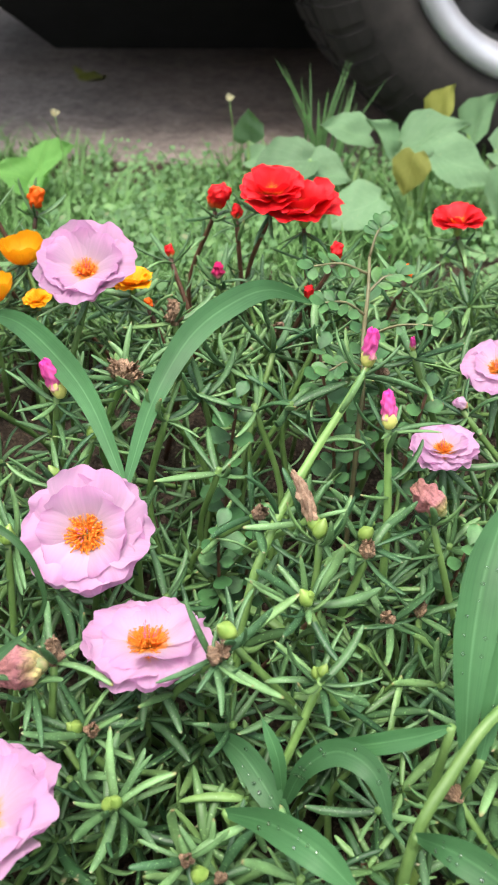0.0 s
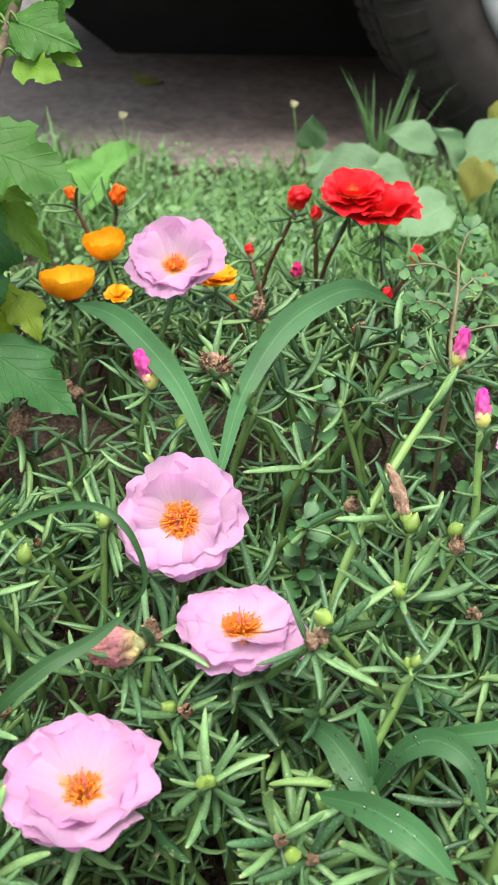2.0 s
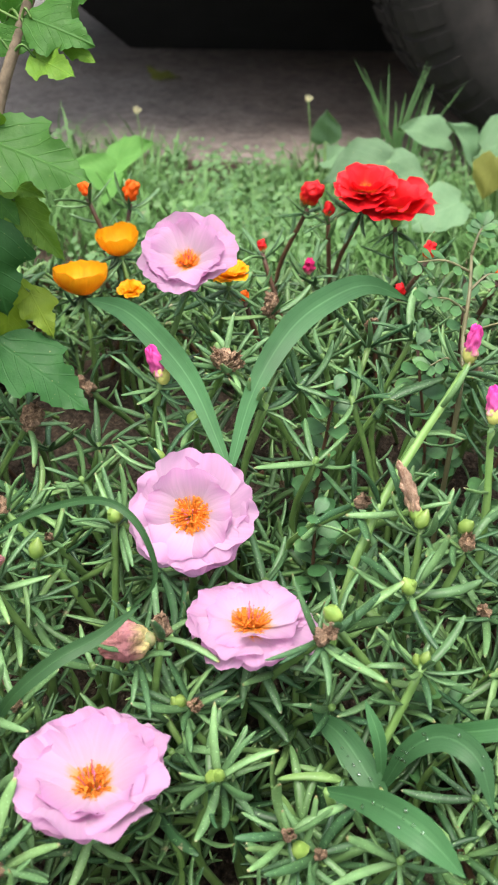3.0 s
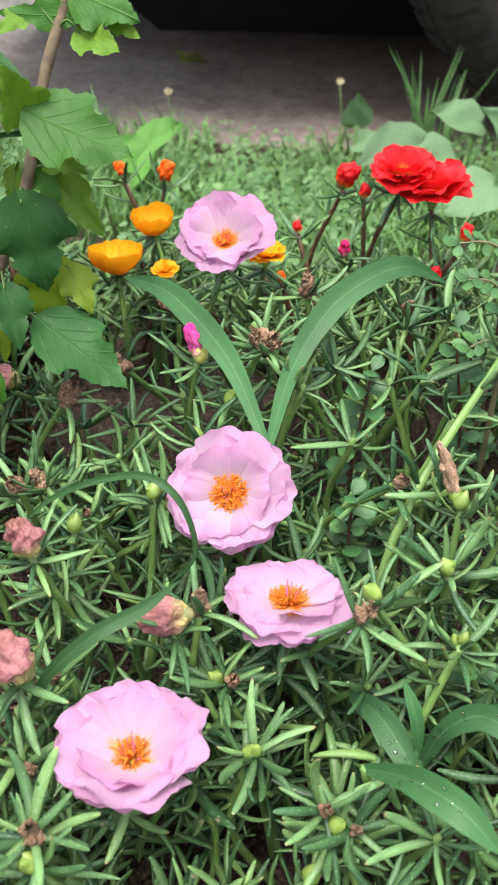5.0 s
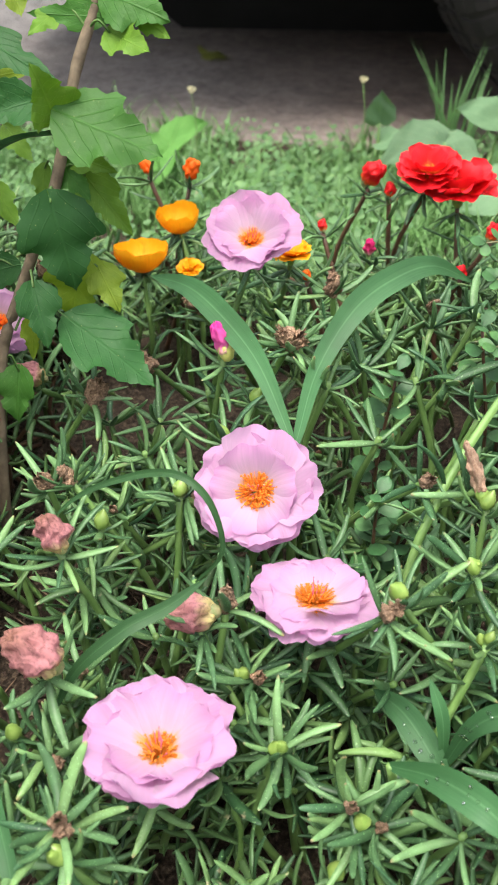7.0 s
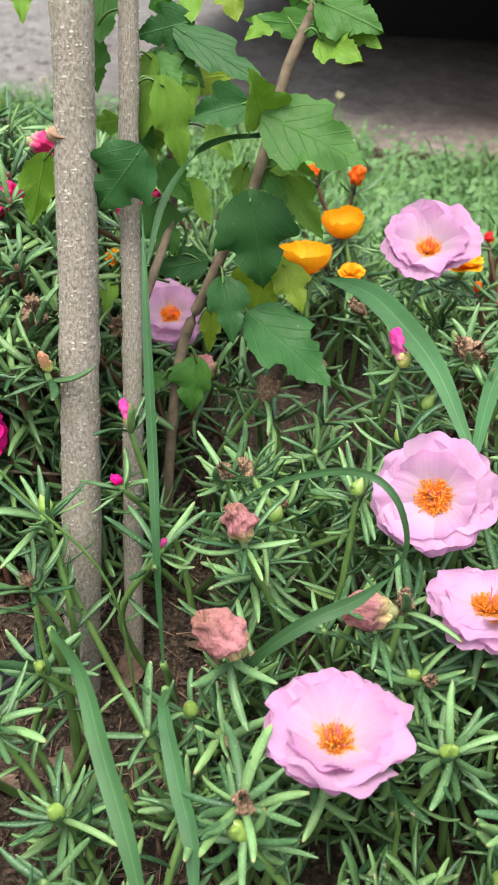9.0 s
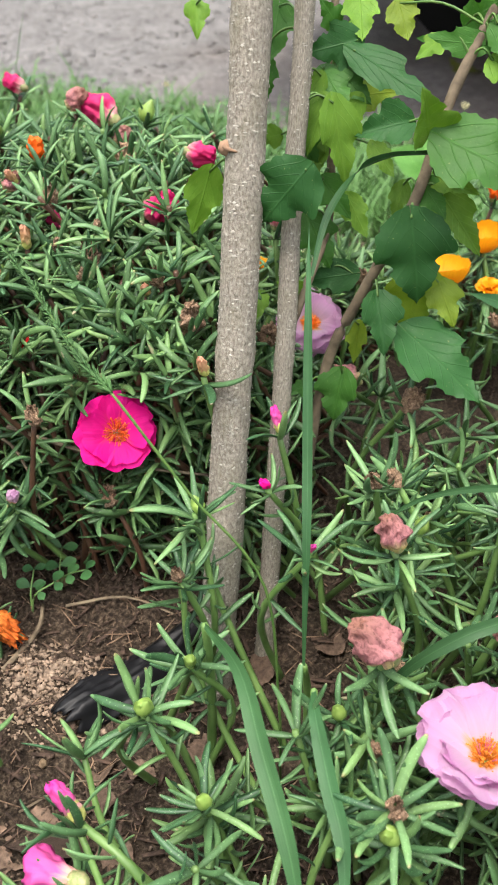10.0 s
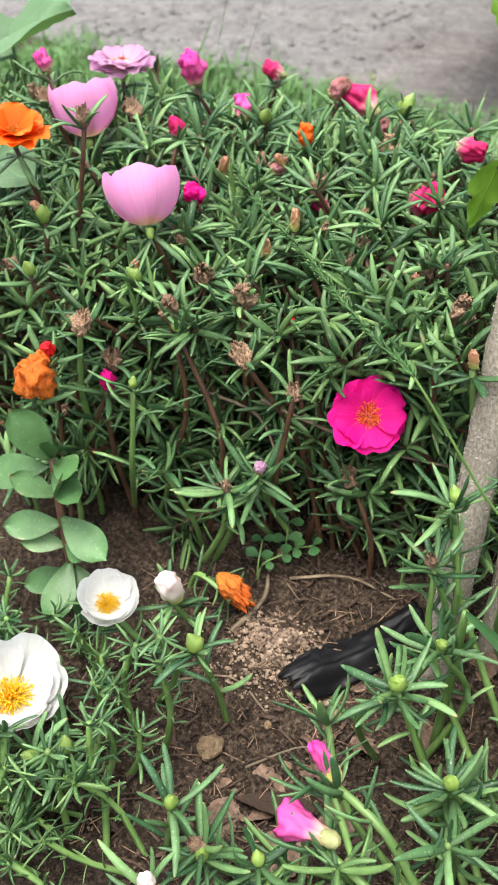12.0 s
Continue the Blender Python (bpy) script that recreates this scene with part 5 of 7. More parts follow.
def grass_plant(foot, label, blades, material=M_GRASS, extra=()):
    """blades: (width, points, up); each blade's line starts where it leaves the sheath."""
    plant = thing("broad_grass", (foot[0], foot[1], ground_height(foot[0], foot[1])), label, "grass", "broad grass weeds")
    z = ground_height(foot[0], foot[1]) - 0.003
    for width, points, up in blades:
        start = Vector(points[0])
        part("sheath", tube("sheath", spline([(foot[0], foot[1], z), Vector((foot[0], foot[1], z)).lerp(start, 0.6) + Vector((0, 0.004, 0)), start], 4), (0.0022, 0.0015), M_STEM, 6), plant)
        me = blade_mesh(points, width, material, up=up)
        blade = part("blade", me, plant)
        if width > 0.008 and points[0][1] < 0.2:
            dew(me, blade, 14, int(width * 1e5))
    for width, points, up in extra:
        # These blades wear the copy whose colour holds the shade.
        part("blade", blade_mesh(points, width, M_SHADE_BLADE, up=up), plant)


TOWARD = (0, -0.8, 0.6)
grass_plant((-0.046, 0.285), "broad grass with two long arching green blades", (
    (0.0112, ((-0.046, 0.27, 0.150), (-0.062, 0.305, 0.163), (-0.079, 0.330, 0.170), (-0.098, 0.352, 0.174), (-0.122, 0.380, 0.166)), TOWARD),
    (0.0116, ((-0.045, 0.27, 0.150), (-0.039, 0.315, 0.157), (-0.025, 0.340, 0.173), (-0.008, 0.358, 0.180), (0.010, 0.375, 0.179), (0.031, 0.392, 0.164)), TOWARD)))
grass_plant((-0.10, 0.225), "dark narrow grass curling beside a pink bloom", (
    (0.0027, ((-0.076, 0.218, 0.125), (-0.066, 0.216, 0.142), (-0.070, 0.219, 0.160), (-0.081, 0.224, 0.167), (-0.098, 0.230, 0.161), (-0.119, 0.232, 0.149), (-0.135, 0.231, 0.132)), TOWARD),
    (0.0050, ((-0.120, 0.183, 0.095), (-0.108, 0.178, 0.122), (-0.093, 0.183, 0.136), (-0.080, 0.192, 0.139), (-0.069, 0.206, 0.140)), TOWARD)), M_GRASS_DARK)
grass_plant((-0.152, 0.215), "tall thin upright grass blade beside the shrub stems", (
    (0.0040, ((-0.1535, 0.208, 0.073), (-0.157, 0.218, 0.122), (-0.163, 0.237, 0.152), (-0.171, 0.261, 0.192), (-0.179, 0.286, 0.228)), TOWARD),
    (0.0062, ((-0.141, 0.174, 0.100), (-0.137, 0.161, 0.103), (-0.127, 0.142, 0.096), (-0.118, 0.126, 0.090), (-0.112, 0.108, 0.075)), TOWARD)), extra=((0.0050, ((-0.1745, 0.275, 0.212), (-0.176, 0.303, 0.226), (-0.169, 0.324, 0.238), (-0.157, 0.325, 0.245), (-0.142, 0.327, 0.247), (-0.130, 0.330, 0.250), (-0.115, 0.332, 0.256)), (0.1, 0.6, 0.8)),))
grass_plant((-0.190, 0.195), "wide green grass blade drooping over moss roses", (
    (0.0068, ((-0.185, 0.181, 0.112), (-0.163, 0.156, 0.123), (-0.148, 0.134, 0.115), (-0.132, 0.112, 0.102), (-0.122, 0.096, 0.084)), TOWARD),), M_GRASS_DARK)
grass_plant((0.055, 0.175), "broad grass clump with wide wet green blades", (
    (0.0140, ((0.067, 0.182, 0.112), (0.069, 0.198, 0.137), (0.075, 0.217, 0.156), (0.086, 0.240, 0.166)), TOWARD),
    (0.0110, ((0.072, 0.180, 0.110), (0.079, 0.196, 0.132), (0.092, 0.214, 0.150), (0.108, 0.235, 0.155)), TOWARD),
    (0.007, ((0.060, 0.177, 0.129), (0.049, 0.178, 0.123), (0.036, 0.180, 0.117), (0.024, 0.187, 0.108)), TOWARD),
    (0.010, ((0.049, 0.157, 0.105), (0.057, 0.148, 0.112), (0.068, 0.141, 0.110), (0.085, 0.132, 0.10)), TOWARD)))
grass_plant((0.010, 0.178), "low grass clump with arching green blades", (
    (0.0085, ((0.011, 0.176, 0.092), (0.017, 0.176, 0.111), (0.027, 0.176, 0.119), (0.037, 0.169, 0.118), (0.042, 0.159, 0.106)), TOWARD),
    (0.0105, ((-0.007, 0.169, 0.099), (0.006, 0.158, 0.110), (0.019, 0.147, 0.113), (0.031, 0.139, 0.105)), TOWARD),
    (0.0045, ((0.011, 0.177, 0.090), (0.009, 0.181, 0.109), (0.004, 0.188, 0.120)), TOWARD),
    (0.0095, ((0.014, 0.169, 0.086), (0.007, 0.177, 0.095), (-0.002, 0.190, 0.099), (-0.012, 0.202, 0.096)), TOWARD)))
# the runner that carries the wide blade
runner = thing("grass_runner", (0.045, 0.15, 0.0), "pale green jointed grass runner", "grass")
part("stem", tube("stem", spline([(0.045, 0.150, 0.0), (0.048, 0.158, 0.09), (0.061, 0.172, 0.114), (0.080, 0.188, 0.126), (0.11, 0.20, 0.128)], 6), (0.0021, 0.0017), M_STEM, 7), runner)


def seed_stalk():
    """The long thin grass stalk with a fine seed head that crosses the bank of foliage."""
    line = spline([(-0.157, 0.188, 0.060), (-0.1649, 0.1902, 0.1287), (-0.1909, 0.1875, 0.1659), (-0.2053, 0.1877, 0.1849), (-0.2201, 0.1912, 0.1999), (-0.2385, 0.2056, 0.2013), (-0.2677, 0.2367, 0.1990), (-0.2980, 0.2686, 0.1986), (-0.3450, 0.3090, 0.2027), (-0.3973, 0.3637, 0.2109)], 6)
    plant = thing("grass_stalk", (-0.155, 0.186, ground_height(-0.155, 0.186)), "long thin grass stalk with a fine green seed head", "grass")
    part("stem", tube("stem", [Vector((-0.155, 0.186, 0.0))] + line, (0.0006, 0.0004), M_LEAF_STALK, 5), plant)
    verts, faces = [], []
    r = random.Random(3)
    for i in range(len(line) // 2 - 4, len(line) - 1):
        for _ in range(16):
            c = line[i].lerp(line[i + 1], r.random())
            way = ((line[i + 1] - line[i]).normalized() + Vector((r.uniform(-1, 1), r.uniform(-1, 1), r.uniform(-1, 1))) * 0.45).normalized()
            s = way.orthogonal().normalized() * 0.00055
            o = way.cross(s)
            k = len(verts)
            verts += [c, c + way * 0.0028 + s, c + way * 0.0028 - s, c + way * 0.0028 + o, c + way * 0.0062]
            faces += [(k, k + 1, k + 3), (k, k + 3, k + 2), (k, k + 2, k + 1), (k + 1, k + 4, k + 3), (k + 3, k + 4, k + 2), (k + 2, k + 4, k + 1)]
    tagged(part("seed_head", mesh("seed_head", verts, faces, M_TUFT), plant), "fine seed head")


seed_stalk()


# ---- hibiscus shrub ----
shrub = thing("hibiscus_shrub", (-0.19, 0.225, ground_height(-0.19, 0.225)), "young shrub with grey speckled stems and lobed green leaves", "shrub")


def trunk(points, radii, name, seed, bark=M_BARK):
    line = spline(points, 9)
    n = len(line)
    rad = [radii[0] + (radii[1] - radii[0]) * i / (n - 1) for i in range(n)]
    for k in range(3, n, 7):
        rad[k] *= 1.06
    t = part(name, tube(name, line, rad, bark, 16, 0.10, 9.0), shrub, None, "grey bark with pale specks")
    if bark is not M_BARK:
        return t
    r = random.Random(seed)
    verts, faces = [], []
    for _ in range(int(100 + 110000 * radii[0])):
        i = r.randrange(1, n - 2)
        c = line[i].lerp(line[i + 1], r.random())
        way = (line[i + 1] - line[i]).normalized()
        a = r.uniform(0, 6.28)
        side = way.orthogonal().normalized()
        out = Matrix.Rotation(a, 3, way) @ side
        tan = way.cross(out)
        w, h = (q * min(1.0, rad[i] / 0.006) for q in (r.uniform(0.0004, 0.0012), r.uniform(0.0003, 0.00065)))
        p = c + out * (rad[i] + 0.0001)
        k = len(verts)
        verts += [p + tan * w, p + way * h, p - tan * w, p - way * h, p + out * 0.00035]
        faces += [(k, k + 1, k + 4), (k + 1, k + 2, k + 4), (k + 2, k + 3, k + 4), (k + 3, k, k + 4)]
    part("bark_speck", mesh("bark_speck", verts, faces, M_LENTICEL), t, None, "pale raised bark specks")["kind"] = "stuff"
    return t


trunk(((-0.2011, 0.2222, -0.01), (-0.2044, 0.2546, 0.09), (-0.2080, 0.2834, 0.18), (-0.2118, 0.3089, 0.26), (-0.2165, 0.331, 0.33), (-0.2235, 0.3591, 0.42)), (0.0084, 0.0076), "trunk", 1)
trunk(((-0.1832, 0.244, -0.01), (-0.1861, 0.2684, 0.08), (-0.1883, 0.2838, 0.13), (-0.1907, 0.2993, 0.18), (-0.1940, 0.3149, 0.23), (-0.1956, 0.3274, 0.27), (-0.1981, 0.340, 0.31), (-0.2042, 0.3686, 0.40)), (0.0046, 0.0038), "trunk", 2)
trunk(((-0.184, 0.300, 0.03), (-0.178, 0.318, 0.140), (-0.163, 0.326, 0.186), (-0.147, 0.330, 0.223), (-0.142, 0.340, 0.246), (-0.137, 0.348, 0.268), (-0.128, 0.360, 0.293), (-0.112, 0.378, 0.34)), (0.0025, 0.0021), "branch", 3, M_TWIG)
trunk(((-0.1905, 0.301, 0.172), (-0.1875, 0.326, 0.190), (-0.1851, 0.343, 0.208), (-0.1872, 0.350, 0.2388), (-0.191, 0.360, 0.271), (-0.194, 0.372, 0.32)), (0.0020, 0.0016), "branch", 4, M_TWIG)
trunk(((-0.2155, 0.3030, 0.2487), (-0.2190, 0.3012, 0.2494), (-0.2208, 0.3005, 0.2500)), (0.0042, 0.0018), "knot", 5, M_DRY)
trunk(((-0.2195, 0.3005, 0.2502), (-0.2152, 0.2976, 0.2498), (-0.2118, 0.2978, 0.2492)), (0.0012, 0.0003), "bark_crease", 6, M_DRY)


def lobed_leaf(material, seed):
    """A toothed, three-lobed leaf, 1 long along y."""
    r = random.Random(seed)
    left, right = [], []
    n, lobe = 30, r.uniform(0.02, 0.11)
    for s, out in ((-1, left), (1, right)):
        for i in range(n + 1):
            v = i / n
            w = 0.38 * math.sin(math.pi * min(1, v * 1.02) ** 0.58) + lobe * math.exp(-((v - 0.36) / 0.09) ** 2) - 0.10 * math.exp(-((v - 0.52) / 0.06) ** 2)
            w *= 1 + r.uniform(-0.04, 0.04)
            tooth = 0.042 * (1 - (v * 10) % 1) * (0.12 < v < 0.97)
            out.append((s * max(0.004, w + tooth), v + 0.10 * math.exp(-((v - 0.36) / 0.08) ** 2)))
    verts, uv, faces = [], [], []
    curl, roll = r.uniform(-0.55, 0.10), r.uniform(-0.25, 0.75)
    for i in range(n + 1):
        for q in (-1, -0.66, -0.33, 0, 0.33, 0.66, 1):
            x = (right if q > 0 else left)[i][0] * abs(q)
            v = i / n
            forward = (left[i][1] - v) * abs(q) ** 2 - 0.14 * abs(q) * (1 - v) ** 4
            z = curl * v * v + roll * abs(x) * 0.7 + 0.035 * math.sin(v * 14 + seed) * abs(q) + 0.02 * math.sin(x * 20 + seed)
            verts.append((x, v + forward, z))
            uv.append((0.5 + x, v))
    for i in range(n):
        for k in range(6):
            faces.append((i * 7 + k, i * 7 + k + 1, i * 7 + k + 8, i * 7 + k + 7))
    return mesh("leaf", verts, faces, material, uv)


HIB_MESH = {tone: [lobed_leaf(m, i * 3 + 1) for i in range(4)] for tone, m in HIB.items()}
STEMS = (((-0.2044, 0.2546, 0.09), (-0.2118, 0.3089, 0.26), (-0.2235, 0.3591, 0.42)), ((-0.1861, 0.2684, 0.08), (-0.1907, 0.2993, 0.18), (-0.1956, 0.3274, 0.27), (-0.2042, 0.3686, 0.40)), ((-0.178, 0.318, 0.140), (-0.147, 0.330, 0.223), (-0.137, 0.348, 0.268), (-0.112, 0.378, 0.34)), ((-0.1865, 0.330, 0.15), (-0.1851, 0.343, 0.208), (-0.191, 0.360, 0.271)))
TWIGS = [Vector(a).lerp(Vector(b), f) for stem in STEMS for a, b in zip(stem, stem[1:]) for f in (0.0, 0.15, 0.3, 0.45, 0.6, 0.75, 0.9)]


def hibiscus_leaf(tone, base, end, width):
    """A leaf from its base to its tip, its blade turned to the path."""
    COUNT[0] += 1
    r = random.Random(COUNT[0])
    base, w = Vector(base), Vector(end) - Vector(base)
    face = (Vector((-0.05, 0.0, 0.42)) - base).normalized() + Vector((r.uniform(-0.35, 0.35), r.uniform(-0.2, 0.2), r.uniform(-0.1, 0.4)))
    length = w.length * 1.04
    leaf = part("leaf", r.choice(HIB_MESH[tone]), shrub, frame_of(base, w, face, length, length * width * r.uniform(0.95, 1.08)))
    root = Vector(min(TWIGS, key=lambda p: (Vector(p) - base).length))
    part("leaf_stalk", tube("leaf_stalk", spline([root, root.lerp(base, 0.5) + Vector((0, 0, 0.004)), base], 4), (0.0006, 0.0005), M_LEAF_STALK, 5), leaf)


hibiscus_leaf("dark", (-0.145, 0.319, 0.223), (-0.137, 0.313, 0.189), 1.05)
hibiscus_leaf("mid", (-0.137, 0.325, 0.254), (-0.101, 0.315, 0.245), 0.85)
hibiscus_leaf("dark", (-0.141, 0.317, 0.172), (-0.106, 0.303, 0.155), 0.85)
hibiscus_leaf("dark", (-0.185, 0.301, 0.244), (-0.201, 0.295, 0.223), 1.15)
hibiscus_leaf("dark", (-0.152, 0.333, 0.257), (-0.170, 0.323, 0.254), 1.0)
hibiscus_leaf("light", (-0.143, 0.329, 0.253), (-0.142, 0.315, 0.271), 1.0)
hibiscus_leaf("yellow", (-0.138, 0.328, 0.196), (-0.144, 0.322, 0.170), 1.05)
hibiscus_leaf("yellow", (-0.132, 0.330, 0.192), (-0.122, 0.320, 0.178), 0.9)
hibiscus_leaf("dark", (-0.155, 0.314, 0.189), (-0.147, 0.300, 0.171), 0.85)
hibiscus_leaf("light", (-0.182, 0.328, 0.263), (-0.173, 0.322, 0.234), 0.6)
hibiscus_leaf("dark", (-0.179, 0.353, 0.282), (-0.197, 0.343, 0.278), 0.95)
hibiscus_leaf("dark", (-0.179, 0.348, 0.279), (-0.142, 0.334, 0.265), 0.45)
hibiscus_leaf("dark", (-0.171, 0.338, 0.187), (-0.192, 0.332, 0.183), 0.8)
hibiscus_leaf("mid", (-0.169, 0.319, 0.146), (-0.171, 0.309, 0.126), 1.0)
hibiscus_leaf("mid", (-0.213, 0.353, 0.293), (-0.212, 0.339, 0.276), 0.9)
hibiscus_leaf("mid", (-0.220, 0.348, 0.274), (-0.215, 0.342, 0.256), 0.85)
hibiscus_leaf("light", (-0.187, 0.333, 0.263), (-0.191, 0.323, 0.244), 0.65)
hibiscus_leaf("mid", (-0.192, 0.348, 0.271), (-0.178, 0.334, 0.261), 0.8)
hibiscus_leaf("yellow", (-0.181, 0.365, 0.257), (-0.162, 0.359, 0.263), 0.8)
hibiscus_leaf("mid", (-0.125, 0.355, 0.291), (-0.102, 0.345, 0.286), 0.95)
hibiscus_leaf("light", (-0.124, 0.351, 0.278), (-0.108, 0.337, 0.276), 0.75)
hibiscus_leaf("mid", (-0.128, 0.355, 0.283), (-0.154, 0.349, 0.285), 0.45)
hibiscus_leaf("yellow", (-0.165, 0.363, 0.295), (-0.159, 0.353, 0.284), 0.9)
hibiscus_leaf("light", (-0.182, 0.365, 0.295), (-0.177, 0.351, 0.284), 0.9)
hibiscus_leaf("mid", (-0.193, 0.338, 0.211), (-0.180, 0.332, 0.192), 0.85)
hibiscus_leaf("light", (-0.192, 0.313, 0.181), (-0.193, 0.303, 0.194), 0.95)
hibiscus_leaf("light", (-0.208, 0.343, 0.244), (-0.213, 0.329, 0.246), 0.7)
hibiscus_leaf("light", (-0.153, 0.341, 0.229), (-0.155, 0.335, 0.215), 0.7)
hibiscus_leaf("light", (-0.136, 0.339, 0.227), (-0.117, 0.329, 0.208), 0.6)
hibiscus_leaf("light", (-0.140, 0.341, 0.234), (-0.122, 0.327, 0.234), 0.6)
hibiscus_leaf("light", (-0.233, 0.321, 0.232), (-0.239, 0.315, 0.206), 0.7)
hibiscus_leaf("light", (-0.249, 0.352, 0.292), (-0.245, 0.342, 0.282), 0.8)
hibiscus_leaf("light", (-0.197, 0.339, 0.243), (-0.187, 0.325, 0.232), 0.7)
hibiscus_leaf("yellow", (-0.167, 0.338, 0.162), (-0.167, 0.332, 0.145), 0.6)
hibiscus_leaf("mid", (-0.184, 0.315, 0.138), (-0.192, 0.305, 0.140), 0.7)
hibiscus_leaf("light", (-0.213, 0.333, 0.173), (-0.211, 0.319, 0.165), 0.6)
hibiscus_leaf("mid", (-0.137, 0.363, 0.289), (-0.125, 0.357, 0.299), 0.9)
hibiscus_leaf("mid", (-0.116, 0.373, 0.293), (-0.105, 0.363, 0.302), 0.9)
hibiscus_leaf("light", (-0.145, 0.355, 0.285), (-0.152, 0.341, 0.280), 0.6)
hibiscus_leaf("light", (-0.191, 0.341, 0.270), (-0.197, 0.334, 0.257), 0.7)
hibiscus_leaf("mid", (-0.185, 0.348, 0.270), (-0.170, 0.341, 0.262), 0.8)
hibiscus_leaf("light", (-0.175, 0.343, 0.262), (-0.183, 0.336, 0.248), 0.7)
hibiscus_leaf("mid", (-0.198, 0.337, 0.251), (-0.189, 0.330, 0.234), 0.7)
hibiscus_leaf("light", (-0.188, 0.338, 0.242), (-0.197, 0.331, 0.229), 0.7)
hibiscus_leaf("light", (-0.168, 0.345, 0.243), (-0.157, 0.338, 0.233), 0.7)
hibiscus_leaf("mid", (-0.145, 0.337, 0.232), (-0.133, 0.330, 0.221), 0.8)
hibiscus_leaf("light", (-0.177, 0.343, 0.220), (-0.166, 0.336, 0.206), 0.7)
hibiscus_leaf("mid", (-0.188, 0.341, 0.227), (-0.174, 0.334, 0.215), 0.8)
hibiscus_leaf("yellow", (-0.176, 0.355, 0.275), (-0.165, 0.348, 0.270), 0.8)
hibiscus_leaf("mid", (-0.189, 0.358, 0.286), (-0.194, 0.351, 0.296), 0.9)
hibiscus_leaf("light", (-0.112, 0.353, 0.283), (-0.101, 0.346, 0.278), 0.6)


# ---- purslane and small sprouts ----
def oval_leaf(name, material, seed, width=0.62, thick=0.06):
    """A thick rounded leaf, 1 long along y, broadest near the tip."""
    r = random.Random(seed)
    verts, uv, faces = [], [], []
    n, m = 9, 6
    curl = r.uniform(-0.12, 0.12)
    for side in (1, -1):
        for j in range(n + 1):
            v = j / n
            half = width * 0.5 * (0.1 + 0.9 * math.sin(math.pi * v ** 1.45) ** 0.7) if 0 < v < 1 else 0.02
            for i in range(m + 1):
                u = i / m * 2 - 1
                z = side * thick * 0.5 * (1 - u * u) * math.sin(math.pi * min(1, v + 0.05)) + curl * v * v + 0.05 * u * u
                verts.append((u * half, v, z))
                uv.append((i / m, v))
    s = (n + 1) * (m + 1)
    for j in range(n):
        for i in range(m):
            a = j * (m + 1) + i
            faces.append((a, a + 1, a + m + 2, a + m + 1))
            faces.append((s + a, s + a + m + 1, s + a + m + 2, s + a + 1))
    return mesh(name, verts, faces, material, uv)


PURS_MESH = [oval_leaf("leaf", M_PURSLANE, i, 0.5) for i in range(3)]
WEEDLET_MESH = [oval_leaf("leaflet", M_WEEDLET, 17 + i, 0.62, 0.03) for i in range(2)]
CLOVER_MESH = [oval_leaf("leaflet", M_CLOVER, 7 + i, 0.7, 0.03) for i in range(2)]
FACING = Vector((0.35, -0.55, 0.75))


def purslane():
    plant = thing("purslane", (-0.388, 0.195, ground_height(-0.388, 0.195)), "purslane with rounded fleshy leaves on a reddish stem", "plant")
    line = spline([(-0.383, 0.192, 0.0), (-0.384, 0.188, 0.045), (-0.390, 0.192, 0.075), (-0.396, 0.198, 0.098)], 5)
    part("stem", tube("stem", line, (0.0026, 0.0018), M_STEM_RED, 7), plant)
    for x, y, z, wx, wz, ln in ((-0.396, 0.198, 0.097, -0.25, 0.9, 0.026), (-0.394, 0.197, 0.096, 0.9, 0.35, 0.021), (-0.396, 0.196, 0.094, -1, -0.25, 0.026), (-0.394, 0.195, 0.092, 0.8, -0.1, 0.020),
                                (-0.387, 0.190, 0.070, 1.0, -0.1, 0.025), (-0.387, 0.190, 0.066, -1.0, -0.2, 0.022), (-0.384, 0.188, 0.045, 0.1, -0.2, 0.024), (-0.384, 0.189, 0.042, 0.8, -0.5, 0.020),
                                (-0.384, 0.189, 0.036, -0.8, -0.4, 0.020), (-0.383, 0.189, 0.028, 0.5, -0.9, 0.015), (-0.383, 0.190, 0.026, -0.5, -0.8, 0.014), (-0.392, 0.194, 0.084, 0.5, 0.5, 0.018), (-0.391, 0.193, 0.080, -0.7, 0.4, 0.018), (-0.385, 0.188, 0.054, -0.9, 0.1, 0.017), (-0.385, 0.188, 0.056, 0.9, 0.2, 0.018), (-0.396, 0.198, 0.099, 0.3, 1.0, 0.013)):
        part("leaf", PURS_MESH[int(z * 1000) % 3], plant, frame_of((x, y, z), (wx, -0.35, wz), FACING, ln * 1.4))


